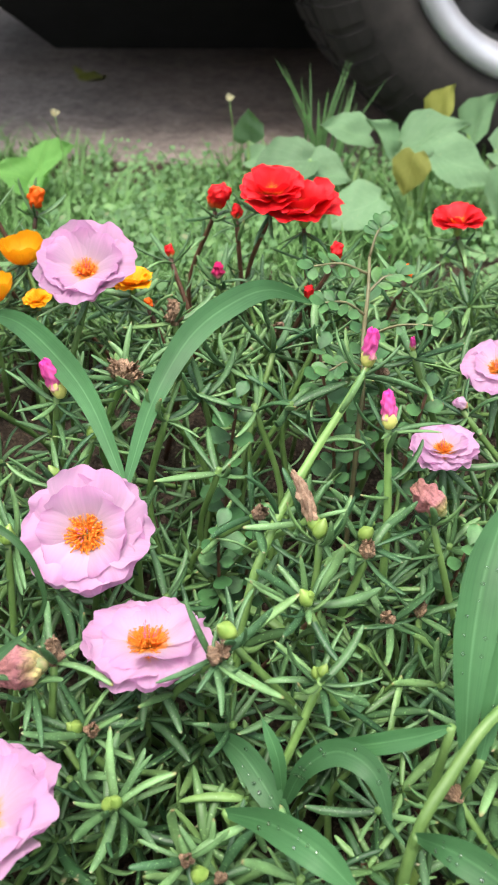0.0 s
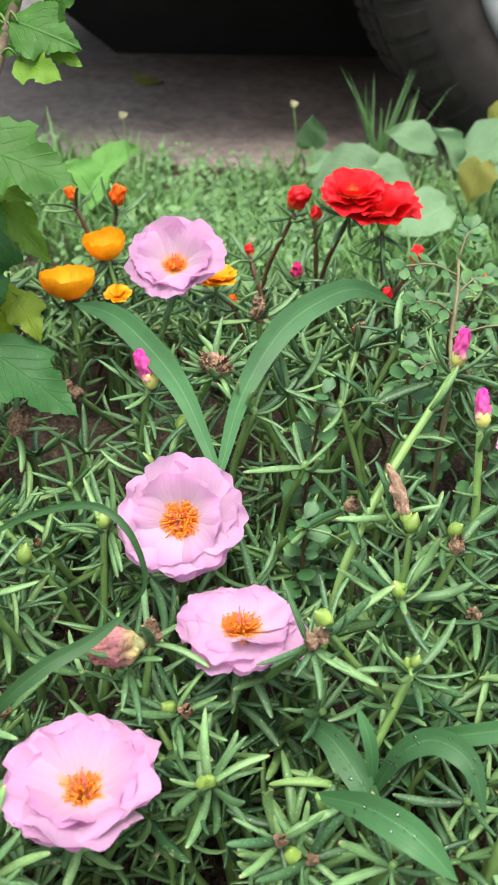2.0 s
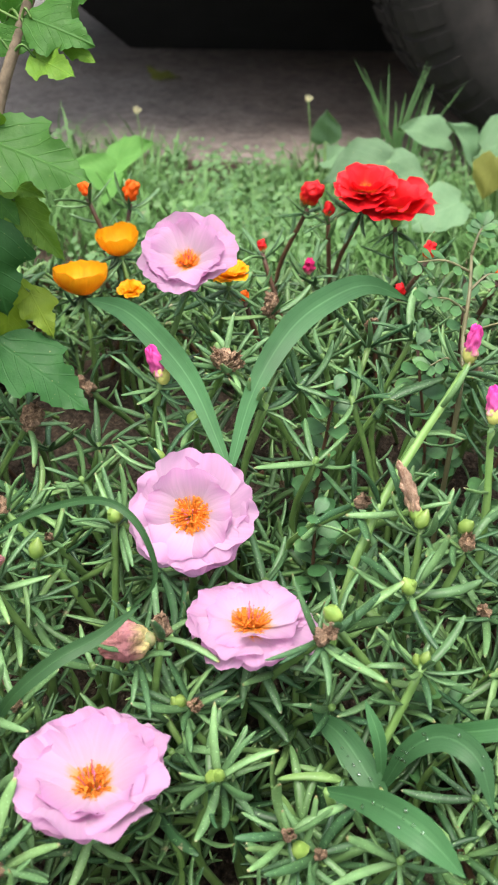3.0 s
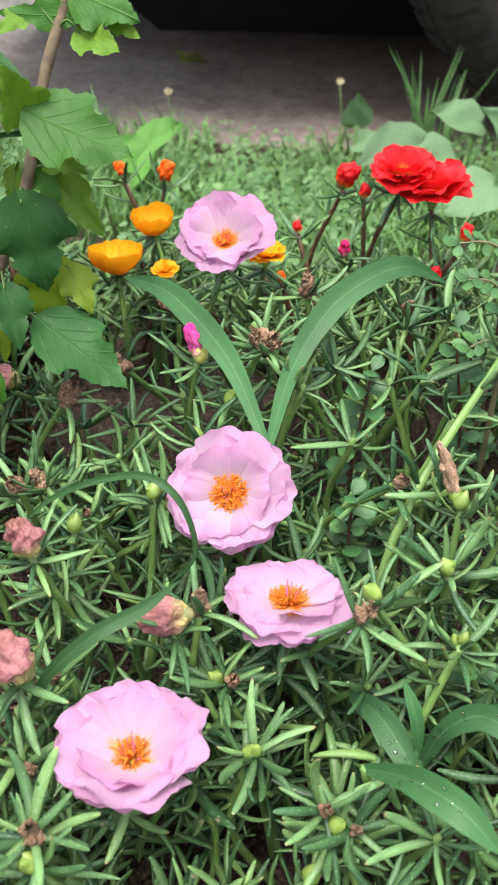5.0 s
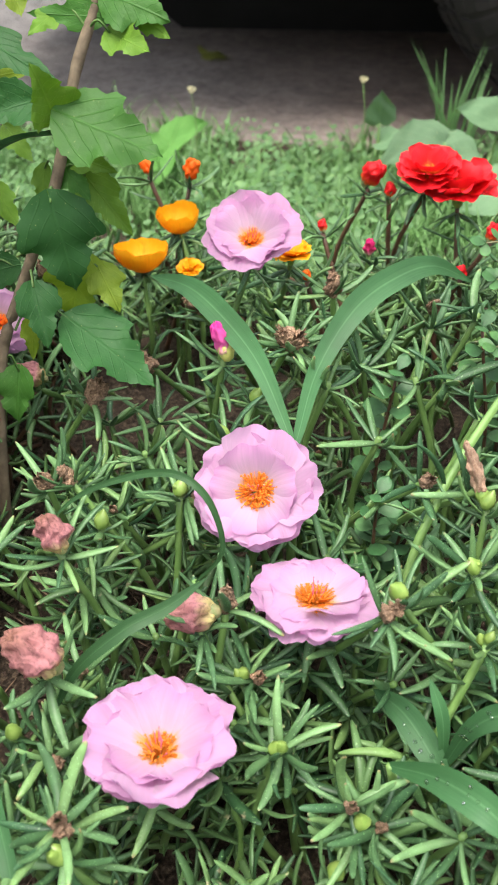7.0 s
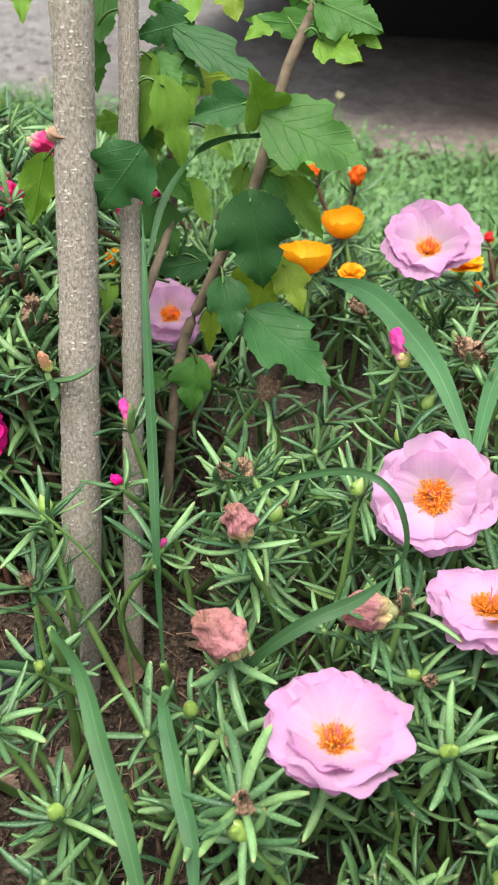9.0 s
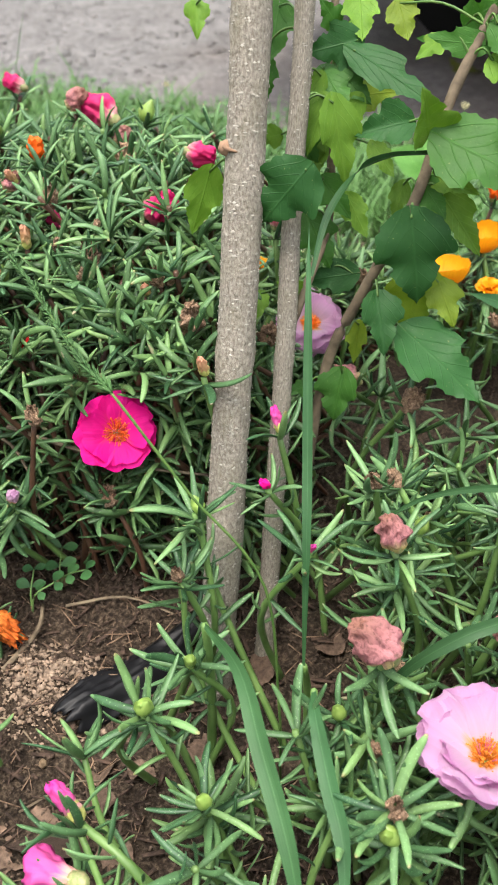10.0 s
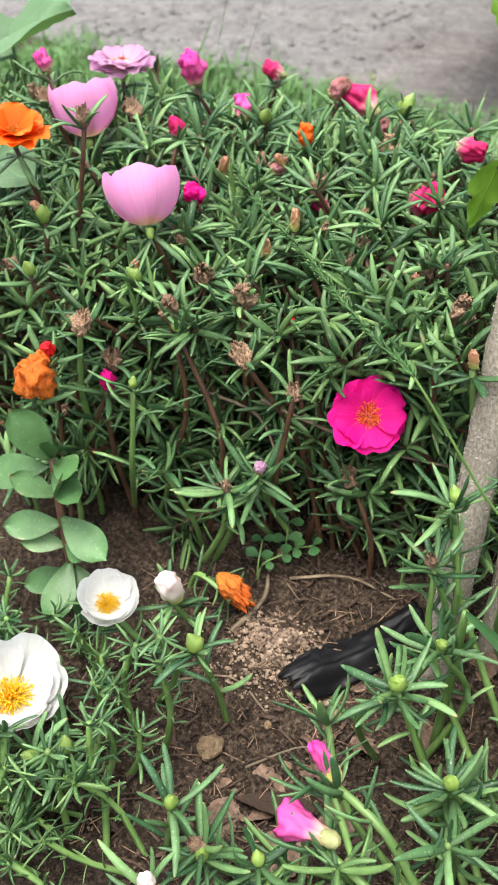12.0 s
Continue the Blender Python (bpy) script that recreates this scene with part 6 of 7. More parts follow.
def clover(x, y, size, seed):
    """A sprout of feathered leaves: paired oval leaflets along thin ribs."""
    r = random.Random(seed)
    g = on_soil(x, y)
    plant = thing("clover_sprout", (x, y, g), "small sprout with paired rounded green leaflets", "plant", "sprouts on the soil")
    for q in range(2):
        a = 0.4 + 1.7 * q + r.uniform(-0.25, 0.25)
        way = Vector((math.cos(a), math.sin(a), 0))
        rib = spline([(x, y, g - 0.002), Vector((x, y, g + 0.010)) + way * size * 0.3, Vector((x, y, g + 0.016)) + way * size * 1.5], 4)
        spray = part("stem", tube("stem", rib, (0.0006, 0.0004), M_STEM, 5), plant)
        side = way.cross(Vector((0, 0, 1)))
        for k in (5, 8):
            for p in (-1, 1):
                part("leaflet", r.choice(CLOVER_MESH), spray, frame_of(rib[k], side * p + way * r.uniform(0.2, 0.6) + Vector((0, 0, r.uniform(-0.1, 0.2))), (0, -0.4, 1), size * r.uniform(0.7, 1.0)))


purslane()
clover(-0.297, 0.258, 0.0100, 1)
clover(-0.305, 0.242, 0.0088, 2)
clover(-0.236, 0.272, 0.005, 3)


def small_leaf_weed(x, y, z, seed):
    """A thin weed with pairs of small oval leaves that rises through the moss roses."""
    r = random.Random(seed)
    plant = thing("small_leaf_weed", (x, y, ground_height(x, y)), "thin weed with small oval blue-green leaves", "plant", "weeds in the bed")
    line = spline([(x, y + 0.01, ground_height(x, y + 0.01) - 0.003), (x + r.uniform(-0.01, 0.01), y, z * 0.6), (x, y, z)], 6)
    part("stem", tube("stem", line, (0.0011, 0.0007), M_STEM_RED, 5), plant)
    for i in range(4, len(line)):
        for s in (-1, 1):
            a = i * 0.9 + (0 if s > 0 else 3.14)
            part("leaf", r.choice(CLOVER_MESH), plant, frame_of(line[i], (math.cos(a), math.sin(a) * 0.6 - 0.3, 0.25), (0, -0.6, 1), r.uniform(0.007, 0.013)))


for k, (x, y, z) in enumerate(((-0.012, 0.275, 0.125), (0.002, 0.285, 0.115), (0.030, 0.345, 0.165), (0.052, 0.370, 0.175), (0.040, 0.360, 0.150), (0.075, 0.33, 0.155), (-0.022, 0.245, 0.10), (0.085, 0.27, 0.12), (0.03, 0.215, 0.10), (-0.005, 0.330, 0.150))):
    small_leaf_weed(x, y, z, 50 + k)


def compound_weed():
    """A thin pinkish-stemmed weed with feathered leaves of paired leaflets."""
    foot = Vector((0.044, 0.325, ground_height(0.044, 0.325) - 0.003))
    plant = thing("feathery_weed", foot, "thin weed with pinkish stem and feathered green leaflets", "plant", "weeds in the bed")
    r = random.Random(71)
    stem = spline([foot, (0.046, 0.32, 0.152), (0.047, 0.336, 0.175), (0.049, 0.346, 0.191), (0.051, 0.364, 0.199)], 5)
    part("stem", tube("stem", stem, (0.0013, 0.0007), M_STEM_PINK, 6), plant)
    for a, b in (((0.047, 0.336, 0.175), (0.072, 0.322, 0.188)), ((0.048, 0.341, 0.183), (0.030, 0.332, 0.193)), ((0.049, 0.346, 0.191), (0.062, 0.352, 0.196)), ((0.050, 0.355, 0.195), (0.026, 0.345, 0.203)), ((0.051, 0.364, 0.199), (0.056, 0.372, 0.209)), ((0.046, 0.328, 0.166), (0.032, 0.318, 0.170))):
        a, b = Vector(a), Vector(b)
        rib = spline([a, (a + b) / 2 + Vector((0, 0, 0.003)), b], 4)
        spray = part("leaf_rib", tube("leaf_rib", rib, (0.0007, 0.0004), M_STEM_PINK, 5), plant)
        along = (b - a).normalized()
        side = along.cross(Vector((0, -0.6, 1))).normalized()
        for k in range(2, len(rib), 2):
            for s in (-1, 1):
                part("leaflet", r.choice(WEEDLET_MESH), spray, frame_of(rib[k], side * s + along * r.uniform(0.3, 1.0) + Vector((0, 0, r.uniform(-0.5, 0.5))), (r.uniform(-0.6, 0.6), -0.4, 1), r.uniform(0.0048, 0.0085)))
        part("leaflet", r.choice(WEEDLET_MESH), spray, frame_of(b, along, (0, -0.6, 1), 0.008))


compound_weed()


# ---- on the soil ----
def pebble(x, y, size, seed, label="small brown rounded pebble on the soil"):
    r = random.Random(seed)
    bm = bmesh.new()
    bmesh.ops.create_icosphere(bm, subdivisions=3 if size > 0.008 else 2, radius=0.5)
    for v in bm.verts:
        v.co *= 1 + 0.45 * noise.noise(v.co * 2.2 + Vector((seed, 0, 0))) + 0.14 * noise.noise(v.co * 7 + Vector((0, seed, 0))) + 0.07 * noise.noise(v.co * 16)
        v.co = Vector((v.co.x * size * 1.15, v.co.y * size * 0.95, v.co.z * size * 0.92))
    me = bpy.data.meshes.new("pebble")
    bm.to_mesh(me)
    bm.free()
    me.materials.append(M_PEBBLE)
    me.polygons.foreach_set("use_smooth", [True] * len(me.polygons))
    ob = new("pebble", me)
    ob.matrix_basis = pose(x, y, on_soil(x, y) + size * 0.34, 0, 0, r.uniform(0, 360))
    tagged(ob, label, "stone", "pebbles on the soil")


pebble(-0.2804, 0.150, 0.011, 1, "rounded tan pebble lying on dark soil")
for k, (x, y, s) in enumerate(((-0.131, 0.312, 0.009), (-0.235, 0.188, 0.006), (-0.262, 0.172, 0.004), (-0.315, 0.232, 0.005), (-0.300, 0.262, 0.007), (-0.325, 0.205, 0.004), (-0.245, 0.158, 0.005), (-0.292, 0.178, 0.0035))):
    pebble(x, y, s, 5 + k)


def black_scrap():
    """A crumpled strip of black plastic half buried in the soil."""
    verts, faces = [], []
    a, b = Vector((-0.259, 0.189, 0.012)), Vector((-0.222, 0.258, 0.03))
    along = (b - a)
    side = along.cross(Vector((0, 0, 1))).normalized()
    n, m = 34, 22
    for j in range(n + 1):
        v = j / n
        w = 0.0118 * (0.74 + 0.26 * math.sin(min(1.0, v * 2.4) * 1.57)) * (1 - 0.45 * max(0, v - 0.55) / 0.45)
        for i in range(m + 1):
            u = i / m * 2 - 1
            ragged = 0.10 * noise.noise(Vector((u * 3.5, 1, 0))) * (1 - v)
            c = a + along * (v + ragged + 0.03 * u * (1 - v)) + side * (u * w + 0.003 * math.sin(v * 3))
            fold = 0.0014 * abs(math.sin(u * 3.4 + 1.2 * noise.noise(Vector((u, v * 3, 4))))) + 0.0028 * noise.noise(Vector((u * 1.2, v * 3, 3))) + 0.0004 * noise.noise(Vector((u * 9, v * 1.5, 8)))
            bed = sum(on_soil(c.x + dx, c.y + dy) for dx in (-0.006, 0, 0.006) for dy in (-0.006, 0, 0.006)) / 9
            c.z = bed + 0.0022 + 0.0045 * (1 - u * u) + fold
            verts.append(c)
    k = m + 1
    faces = [(j * k + i, j * k + i + 1, (j + 1) * k + i + 1, (j + 1) * k + i) for j in range(n) for i in range(m)]
    ob = new("plastic_scrap", mesh("plastic_scrap", verts, faces, M_PLASTIC))
    md = ob.modifiers.new("thickness", "SOLIDIFY")
    md.thickness, md.offset = 0.0012, -1
    tagged(ob, "crumpled strip of black plastic half buried in soil", "plastic scrap")


black_scrap()


def dead_leaf(x, y, size, turn, seed):
    me = lobed_leaf(M_DEADLEAF, seed)
    ob = new("dead_leaf", me)
    ob.matrix_basis = pose(x, y, on_soil(x, y) + 0.003, random.Random(seed).uniform(-14, 14), random.Random(seed + 1).uniform(-12, 12), turn) @ Matrix.Scale(size, 4)
    tagged(ob, "curled brown dead leaf lying on the soil", "dead leaf", "dead leaves on the soil")


for k, (x, y, s, a) in enumerate(((-0.235, 0.172, 0.018, 20), (-0.225, 0.165, 0.016, 120), (-0.222, 0.182, 0.014, 250), (-0.242, 0.139, 0.034, 80), (-0.191, 0.193, 0.020, 40), (-0.225, 0.128, 0.022, 150), (-0.262, 0.128, 0.018, 220), (-0.178, 0.245, 0.020, 120), (-0.215, 0.150, 0.018, 190), (-0.205, 0.245, 0.016, 310), (-0.150, 0.262, 0.018, 60), (-0.232, 0.205, 0.012, 10))):
    dead_leaf(x, y, s, a, 200 + k)


dark_leaf = new("dead_leaf", oval_leaf("dead_leaf", M_CHIP, 91, 0.75, 0.05))
dark_leaf.matrix_basis = pose(-0.258, 0.133, on_soil(-0.258, 0.133) + 0.004, 4, -10, -72) @ Matrix.Diagonal((0.018, 0.036, 0.020, 1))
tagged(dark_leaf, "dark brown curled dead leaf lying on the soil", "dead leaf", "dead leaves on the soil")


def twig(points, radius, label="thin brown dry twig lying across the soil"):
    ob = new("twig", tube("twig", spline([(x, y, on_soil(x, y) + z) for x, y, z in points], 4), (radius, radius * 0.6), M_TWIG, 6, 0.3))
    tagged(ob, label, "twig", "twigs")


twig(((-0.300, 0.205, 0.002), (-0.294, 0.228, 0.004), (-0.300, 0.245, 0.003)), 0.0014)
twig(((-0.290, 0.250, 0.002), (-0.262, 0.262, 0.004), (-0.235, 0.262, 0.003)), 0.0009)
twig(((-0.318, 0.172, 0.001), (-0.290, 0.186, 0.003), (-0.265, 0.176, 0.002)), 0.0006, "pale dry straw lying across the soil")
twig(((-0.262, 0.150, 0.001), (-0.245, 0.166, 0.004), (-0.233, 0.172, 0.003)), 0.0006, "pale dry straw lying across the soil")
twig(((-0.315, 0.262, 0.095), (-0.290, 0.268, 0.085), (-0.255, 0.272, 0.080), (-0.215, 0.285, 0.070)), 0.0012, "thin brown twig caught in the foliage")
twig(((-0.345, 0.262, 0.09), (-0.318, 0.266, 0.082), (-0.300, 0.258, 0.060)), 0.0010, "thin brown twig caught in the foliage")


def litter():
    """Chips, straw and crumbs strewn over the bare soil."""
    r = random.Random(8)
    mass = Mass()
    for _ in range(4200):
        x, y = r.uniform(-0.36, -0.09), r.uniform(0.08, 0.34)
        g = on_soil(x, y)
        kind = r.random()
        a, tip = r.uniform(0, 6.28), r.uniform(-0.25, 0.35)
        way = Vector((math.cos(a), math.sin(a), tip)).normalized()
        side = way.cross(Vector((0, 0, 1))).normalized()
        up = side.cross(way)
        c = Vector((x, y, g + 0.0012))
        if kind < 0.14:
            ln, w = r.uniform(0.004, 0.018), r.uniform(0.00012, 0.0004)
            h = w
            slot = 0
        elif kind < 0.42:
            ln, w, h, slot = r.uniform(0.002, 0.012), r.uniform(0.0003, 0.0017), 0.0004, 1
        else:
            ln = r.uniform(0.0006, 0.0019)
            w, h, slot = ln * 0.45, ln * 0.4, 2
        vs = []
        for p, q in ((-0.5, 0.7), (0.5, 0.5)):
            o = c + way * ln * p + up * r.uniform(0, 0.001)
            vs += [o + side * w * q + up * h * q, o - side * w * q + up * h * q, o - side * w * q - up * h * q, o + side * w * q - up * h * q]
        mass.add(np.array(vs), [(0, 1, 2, 3), (4, 7, 6, 5), (0, 4, 5, 1), (1, 5, 6, 2), (2, 6, 7, 3), (3, 7, 4, 0)], slot)
    mass.finish("soil_litter", [M_STRAW, M_CHIP, M_CRUMB], "straw, wood chips and crumbs strewn over the soil", "litter")


def sand_heap():
    """The small heap of sandy crumbs beside the plastic."""
    r = random.Random(17)
    mass = Mass()
    for _ in range(1700):
        x, y = r.gauss(-0.275, 0.0115), r.gauss(0.205, 0.010)
        s = r.uniform(0.0004, 0.0012) if r.random() < 0.9 else r.uniform(0.0012, 0.0022)
        c = Vector((x, y, on_soil(x, y) + s * 0.3))
        vs = [c + Vector((r.uniform(-1, 1), r.uniform(-1, 1), 0.9)) * s * 0.6] + [c + Vector((math.cos(k * 1.57) * r.uniform(0.7, 1.2), math.sin(k * 1.57) * r.uniform(0.7, 1.2), r.uniform(-0.3, 0.3))) * s for k in range(4)] + [c - Vector((0, 0, s))]
        mass.add(np.array(vs), [(0, 1 + k, 1 + (k + 1) % 4) for k in range(4)] + [(5, 1 + (k + 1) % 4, 1 + k) for k in range(4)], 0)
    mass.finish("sand_heap", [M_SAND], "little heap of pale sandy crumbs on the soil", "sand")


litter()
sand_heap()


# ---- grass and weeds between the bed and the road ----
def lawn():
    r = random.Random(4)
    verts, faces, uv = [], [], []
    for n in range(34000):
        x = r.uniform(-1.3, 0.75) if n < 26000 else r.uniform(-4.0, 4.0)
        edge = road_edge(x)
        y = 0.50 + (edge + 0.02 - 0.50) * r.random() ** 0.8
        thin = noise.noise(Vector((x * 5, y * 5, 7)))
        if thin < -0.25 or (y > edge - 0.08 and r.random() < 0.6):
            continue
        tall = r.uniform(0.02, 0.055) * (1 + 0.5 * thin) * (1.9 if r.random() < 0.02 else 1)
        g = ground_height(x, y)
        a = r.uniform(0, 6.28)
        bend = Vector((math.cos(a), math.sin(a), 0)) * tall * r.uniform(0.2, 0.9)
        side = Vector((math.cos(a + 1.57), math.sin(a + 1.57), 0)) * r.uniform(0.0009, 0.0022)
        k = len(verts)
        for v in (0, 0.4, 0.75, 1):
            c = Vector((x, y, g)) + bend * v * v + Vector((0, 0, tall * (v - 0.25 * v * v)))
            w = 1 - 0.9 * v ** 2
            verts += [c + side * w, c - side * w]
            uv += [(0, v), (1, v)]
        faces += [(k + i * 2, k + i * 2 + 1, k + i * 2 + 3, k + i * 2 + 2) for i in range(3)]
    ob = new("grass", mesh("grass", verts, faces, M_LAWN, uv))
    tagged(ob, "short uneven fresh green grass beside the road", "grass", kind="stuff")


def ground_cover():
    r = random.Random(14)
    mass = Mass()
    ring = [(math.cos(t * 0.9), math.sin(t * 0.9)) for t in range(7)]
    for _ in range(20000):
        x = r.uniform(-1.3, 0.7)
        y = r.uniform(0.50, road_edge(x) - 0.02)
        if noise.noise(Vector((x * 6, y * 6, 1))) < -0.15:
            continue
        g = ground_height(x, y)
        c = Vector((x, y, g + r.uniform(0.006, 0.042)))
        s = r.uniform(0.002, 0.005)
        nrm = Vector((r.uniform(-0.6, 0.6), r.uniform(-0.9, 0.3), 1)).normalized()
        a = nrm.orthogonal().normalized()
        b = nrm.cross(a)
        vs = [c - nrm * s * 0.2] + [c + (a * p + b * q * 0.75) * s + nrm * s * r.uniform(-0.1, 0.1) for p, q in ring]
        mass.add(np.array(vs), [(0, i, i + 1) for i in range(1, 7)] + [(0, 7, 1)], 0)
    mass.finish("ground_cover", [M_COVER], "low mat of small round bright green weeds", "weeds")


def road_clods():
    r = random.Random(31)
    mass = Mass()
    for _ in range(2600):
        x = r.uniform(-2.4, -0.72)
        y = road_edge(x) + r.uniform(0.0, 1.1) ** 1.3
        s = r.uniform(0.003, 0.010) * (1.6 if r.random() < 0.08 else 1)
        c = Vector((x, y, -0.010))
        vs = [c + Vector((0, 0, s * 0.6))]
        for ring, (rad, z) in enumerate(((0.7, 0.42), (1.0, 0.0))):
            for k in range(6):
                a = k * 1.047 + ring * 0.5
                vs.append(c + Vector((math.cos(a) * rad * s * r.uniform(0.75, 1.2), math.sin(a) * rad * s * r.uniform(0.75, 1.2), z * s * r.uniform(0.7, 1.2))))
        mass.add(np.array(vs), [(0, 1 + k, 1 + (k + 1) % 6) for k in range(6)] + [(1 + k, 7 + k, 7 + (k + 1) % 6, 1 + (k + 1) % 6) for k in range(6)], 0)
    mass.finish("road_gravel", [M_ROAD], "loose grey clods and gravel on the road", "gravel")


lawn()
ground_cover()
road_clods()


def heart_leaf(material, seed):
    """A broad blunt leaf, 1 long along y."""
    r = random.Random(seed)
    verts, uv, faces = [], [], []
    n = 12
    curl, roll, ph = r.uniform(-0.3, 0.05), r.uniform(-0.1, 0.35), r.uniform(0, 6)
    for j in range(n + 1):
        v = j / n
        half = 0.46 * math.sin(math.pi * min(1, 0.06 + v * 0.95) ** 0.75) * (1 + 0.05 * math.sin(v * 22 + ph)) + 0.003
        for i in range(9):
            u = i / 4 - 1
            y = v - 0.12 * abs(u) * (1 - v)
            verts.append((u * half, y, curl * v * v + roll * abs(u) * half + 0.04 * math.sin(v * 9 + u * 4 + ph)))
            uv.append((i / 8, v))
    faces = [(j * 9 + i, j * 9 + i + 1, j * 9 + i + 10, j * 9 + i + 9) for j in range(n) for i in range(8)]
    return mesh("leaf", verts, faces, material, uv)


WEED_MESH = [heart_leaf(M_WEED, i) for i in range(4)]
WEED_OLD = heart_leaf(M_WEED_OLD, 9)
WEED_BRIGHT = [heart_leaf(M_WEED_BRIGHT, 20 + i) for i in range(3)]


def broad_weed(x, y, leaves, label="broad-leaved weed with pale green heart-shaped leaves", kinds=WEED_MESH):
    g = ground_height(x, y)
    plant = thing("broadleaf_weed", (x, y, g), label, "weed", "weeds by the road")
    for k, (lx, ly, lz, wx, wz, size, old) in enumerate(leaves):
        way = Vector((wx, -0.25, wz)).normalized()
        size *= 0.80
        base = Vector((lx, ly, lz)) - way * size * 0.5
        leaf = part("leaf", WEED_OLD if old else kinds[k % len(kinds)], plant, frame_of(base, way, (0.05, -0.50, 0.90), size), "yellowing leaf" if old else "")
        part("leaf_stalk", tube("leaf_stalk", spline([(x, y, g - 0.003), (Vector((x, y, g)) + base) / 2 + Vector((0, 0, 0.01)), base], 4), (0.002, 0.0014), M_STEM, 5), leaf)


broad_weed(0.09, 0.86, ((0.093, 0.91, 0.103, -0.9, 0.25, 0.066, 0), (0.026, 0.85, 0.088, -0.95, -0.1, 0.080, 0), (0.072, 0.85, 0.080, 0.9, -0.25, 0.066, 0), (0.085, 0.74, 0.085, -0.7, -0.15, 0.066, 0)))
broad_weed(0.16, 0.84, ((0.177, 0.88, 0.108, 0.7, 0.3, 0.082, 0), (0.132, 0.88, 0.106, -0.3, 0.6, 0.062, 0), (0.140, 0.794, 0.097, -0.2, -0.8, 0.046, 1), (0.200, 0.83, 0.094, 0.85, -0.2, 0.082, 0), (0.197, 0.97, 0.116, 0.3, 0.8, 0.052, 1)))
broad_weed(0.25, 0.87, ((0.234, 0.94, 0.112, 0.3, 0.6, 0.066, 0), (0.262, 0.86, 0.100, 0.8, 0.1, 0.078, 0), (0.290, 0.80, 0.094, 0.7, -0.4, 0.078, 0), (0.230, 0.80, 0.075, -0.2, -0.6, 0.06, 0)))
broad_weed(-0.22, 0.92, ((-0.205, 0.95, 0.062, 0.7, 0.5, 0.085, 0), (-0.240, 0.94, 0.052, -0.6, 0.5, 0.070, 0), (-0.215, 0.90, 0.045, 0.3, 0.3, 0.070, 0)), "broad-leaved weed with bright green upright leaves", WEED_BRIGHT)
broad_weed(0.0, 0.95, ((-0.001, 0.965, 0.095, 0.0, 0.9, 0.045, 0), (0.015, 0.96, 0.065, 0.8, 0.3, 0.045, 0)))
broad_weed(-0.60, 0.44, ((-0.572, 0.434, 0.240, 0.85, 0.30, 0.100, 0), (-0.640, 0.44, 0.220, -0.9, 0.1, 0.075, 0), (-0.487, 0.30, 0.193, 0.95, -0.1, 0.048, 0)), "broad-leaved weed with large pale green veined leaves")


def tuft(x, y, count, tall, seed, label="tuft of taller green grass by the tyre"):
    r = random.Random(seed)
    g = ground_height(x, y)
    plant = thing("grass_tuft", (x, y, g), label, "grass", "grass tufts")
    for _ in range(count):
        a, h = r.uniform(0, 6.28), tall * r.uniform(0.55, 1.1)
        lean = Vector((math.cos(a), math.sin(a), 0)) * h * r.uniform(0.1, 0.45)
        f = Vector((x + r.uniform(-0.02, 0.02), y + r.uniform(-0.015, 0.015), g - 0.003))
        part("blade", blade_mesh((f, f + lean * 0.25 + Vector((0, 0, h * 0.5)), f + lean + Vector((0, 0, h))), r.uniform(0.0022, 0.0040), M_TUFT), plant)


tuft(0.085, 1.02, 26, 0.15, 1)
tuft(0.035, 1.03, 9, 0.07, 2)
tuft(0.22, 1.03, 9, 0.10, 3)
for k, (x, y, h) in enumerate(((-0.62, 0.75, 0.22), (-0.70, 0.80, 0.17), (-0.56, 0.85, 0.17), (-0.52, 0.80, 0.13), (-0.66, 0.70, 0.13), (-0.40, 0.95, 0.09), (-0.30, 0.98, 0.07), (-0.15, 0.99, 0.07))):
    tuft(x, y, 2, h, 20 + k, "few tall thin grass blades standing above the lawn")


def tall_weed_flower(x, y, z):
    plant = thing("seeding_weed", (x, y, ground_height(x, y)), "thin weed stalk with a small pale seed tuft", "weed", "seeding weeds")
    part("stem", tube("stem", spline([(x, y, ground_height(x, y) - 0.003), (x + 0.004, y, z * 0.6), (x, y, z)], 4), (0.0007, 0.0005), M_STEM, 5), plant)
    part("seed_tuft", stamen_mesh("seed_tuft", M_PALE, 70, 5), plant, Matrix.Translation((x, y, z)) @ Matrix.Scale(0.0075, 4))


tall_weed_flower(-0.19, 0.92, 0.115)
tall_weed_flower(-0.02, 0.98, 0.115)
tall_weed_flower(-0.60, 1.12, 0.06)


# ---- car ----
def ring_mesh(name, profile, material, sides=64):
    """A ring about the y axis from a closed (radius, y) outline."""
    verts, faces = [], []
    n = len(profile)
    for k in range(sides):
        a = 2 * math.pi * k / sides
        verts += [(r * math.cos(a), y, r * math.sin(a)) for r, y in profile]
    for k in range(sides):
        for j in range(n):
            a, b = k * n, ((k + 1) % sides) * n
            faces.append((a + j, b + j, b + (j + 1) % n, a + (j + 1) % n))
    return mesh(name, verts, faces, material)


def tyre_mesh():
    me = ring_mesh("tyre", ((0.196, 0.0), (0.20, -0.012), (0.225, -0.018), (0.255, -0.016), (0.276, -0.006), (0.288, 0.004), (0.296, 0.02), (0.299, 0.06), (0.292, 0.063), (0.292, 0.070), (0.300, 0.073), (0.300, 0.117), (0.292, 0.120), (0.292, 0.127), (0.299, 0.130), (0.296, 0.17), (0.276, 0.196), (0.225, 0.208), (0.196, 0.19)), M_RUBBER, 96)
    return me


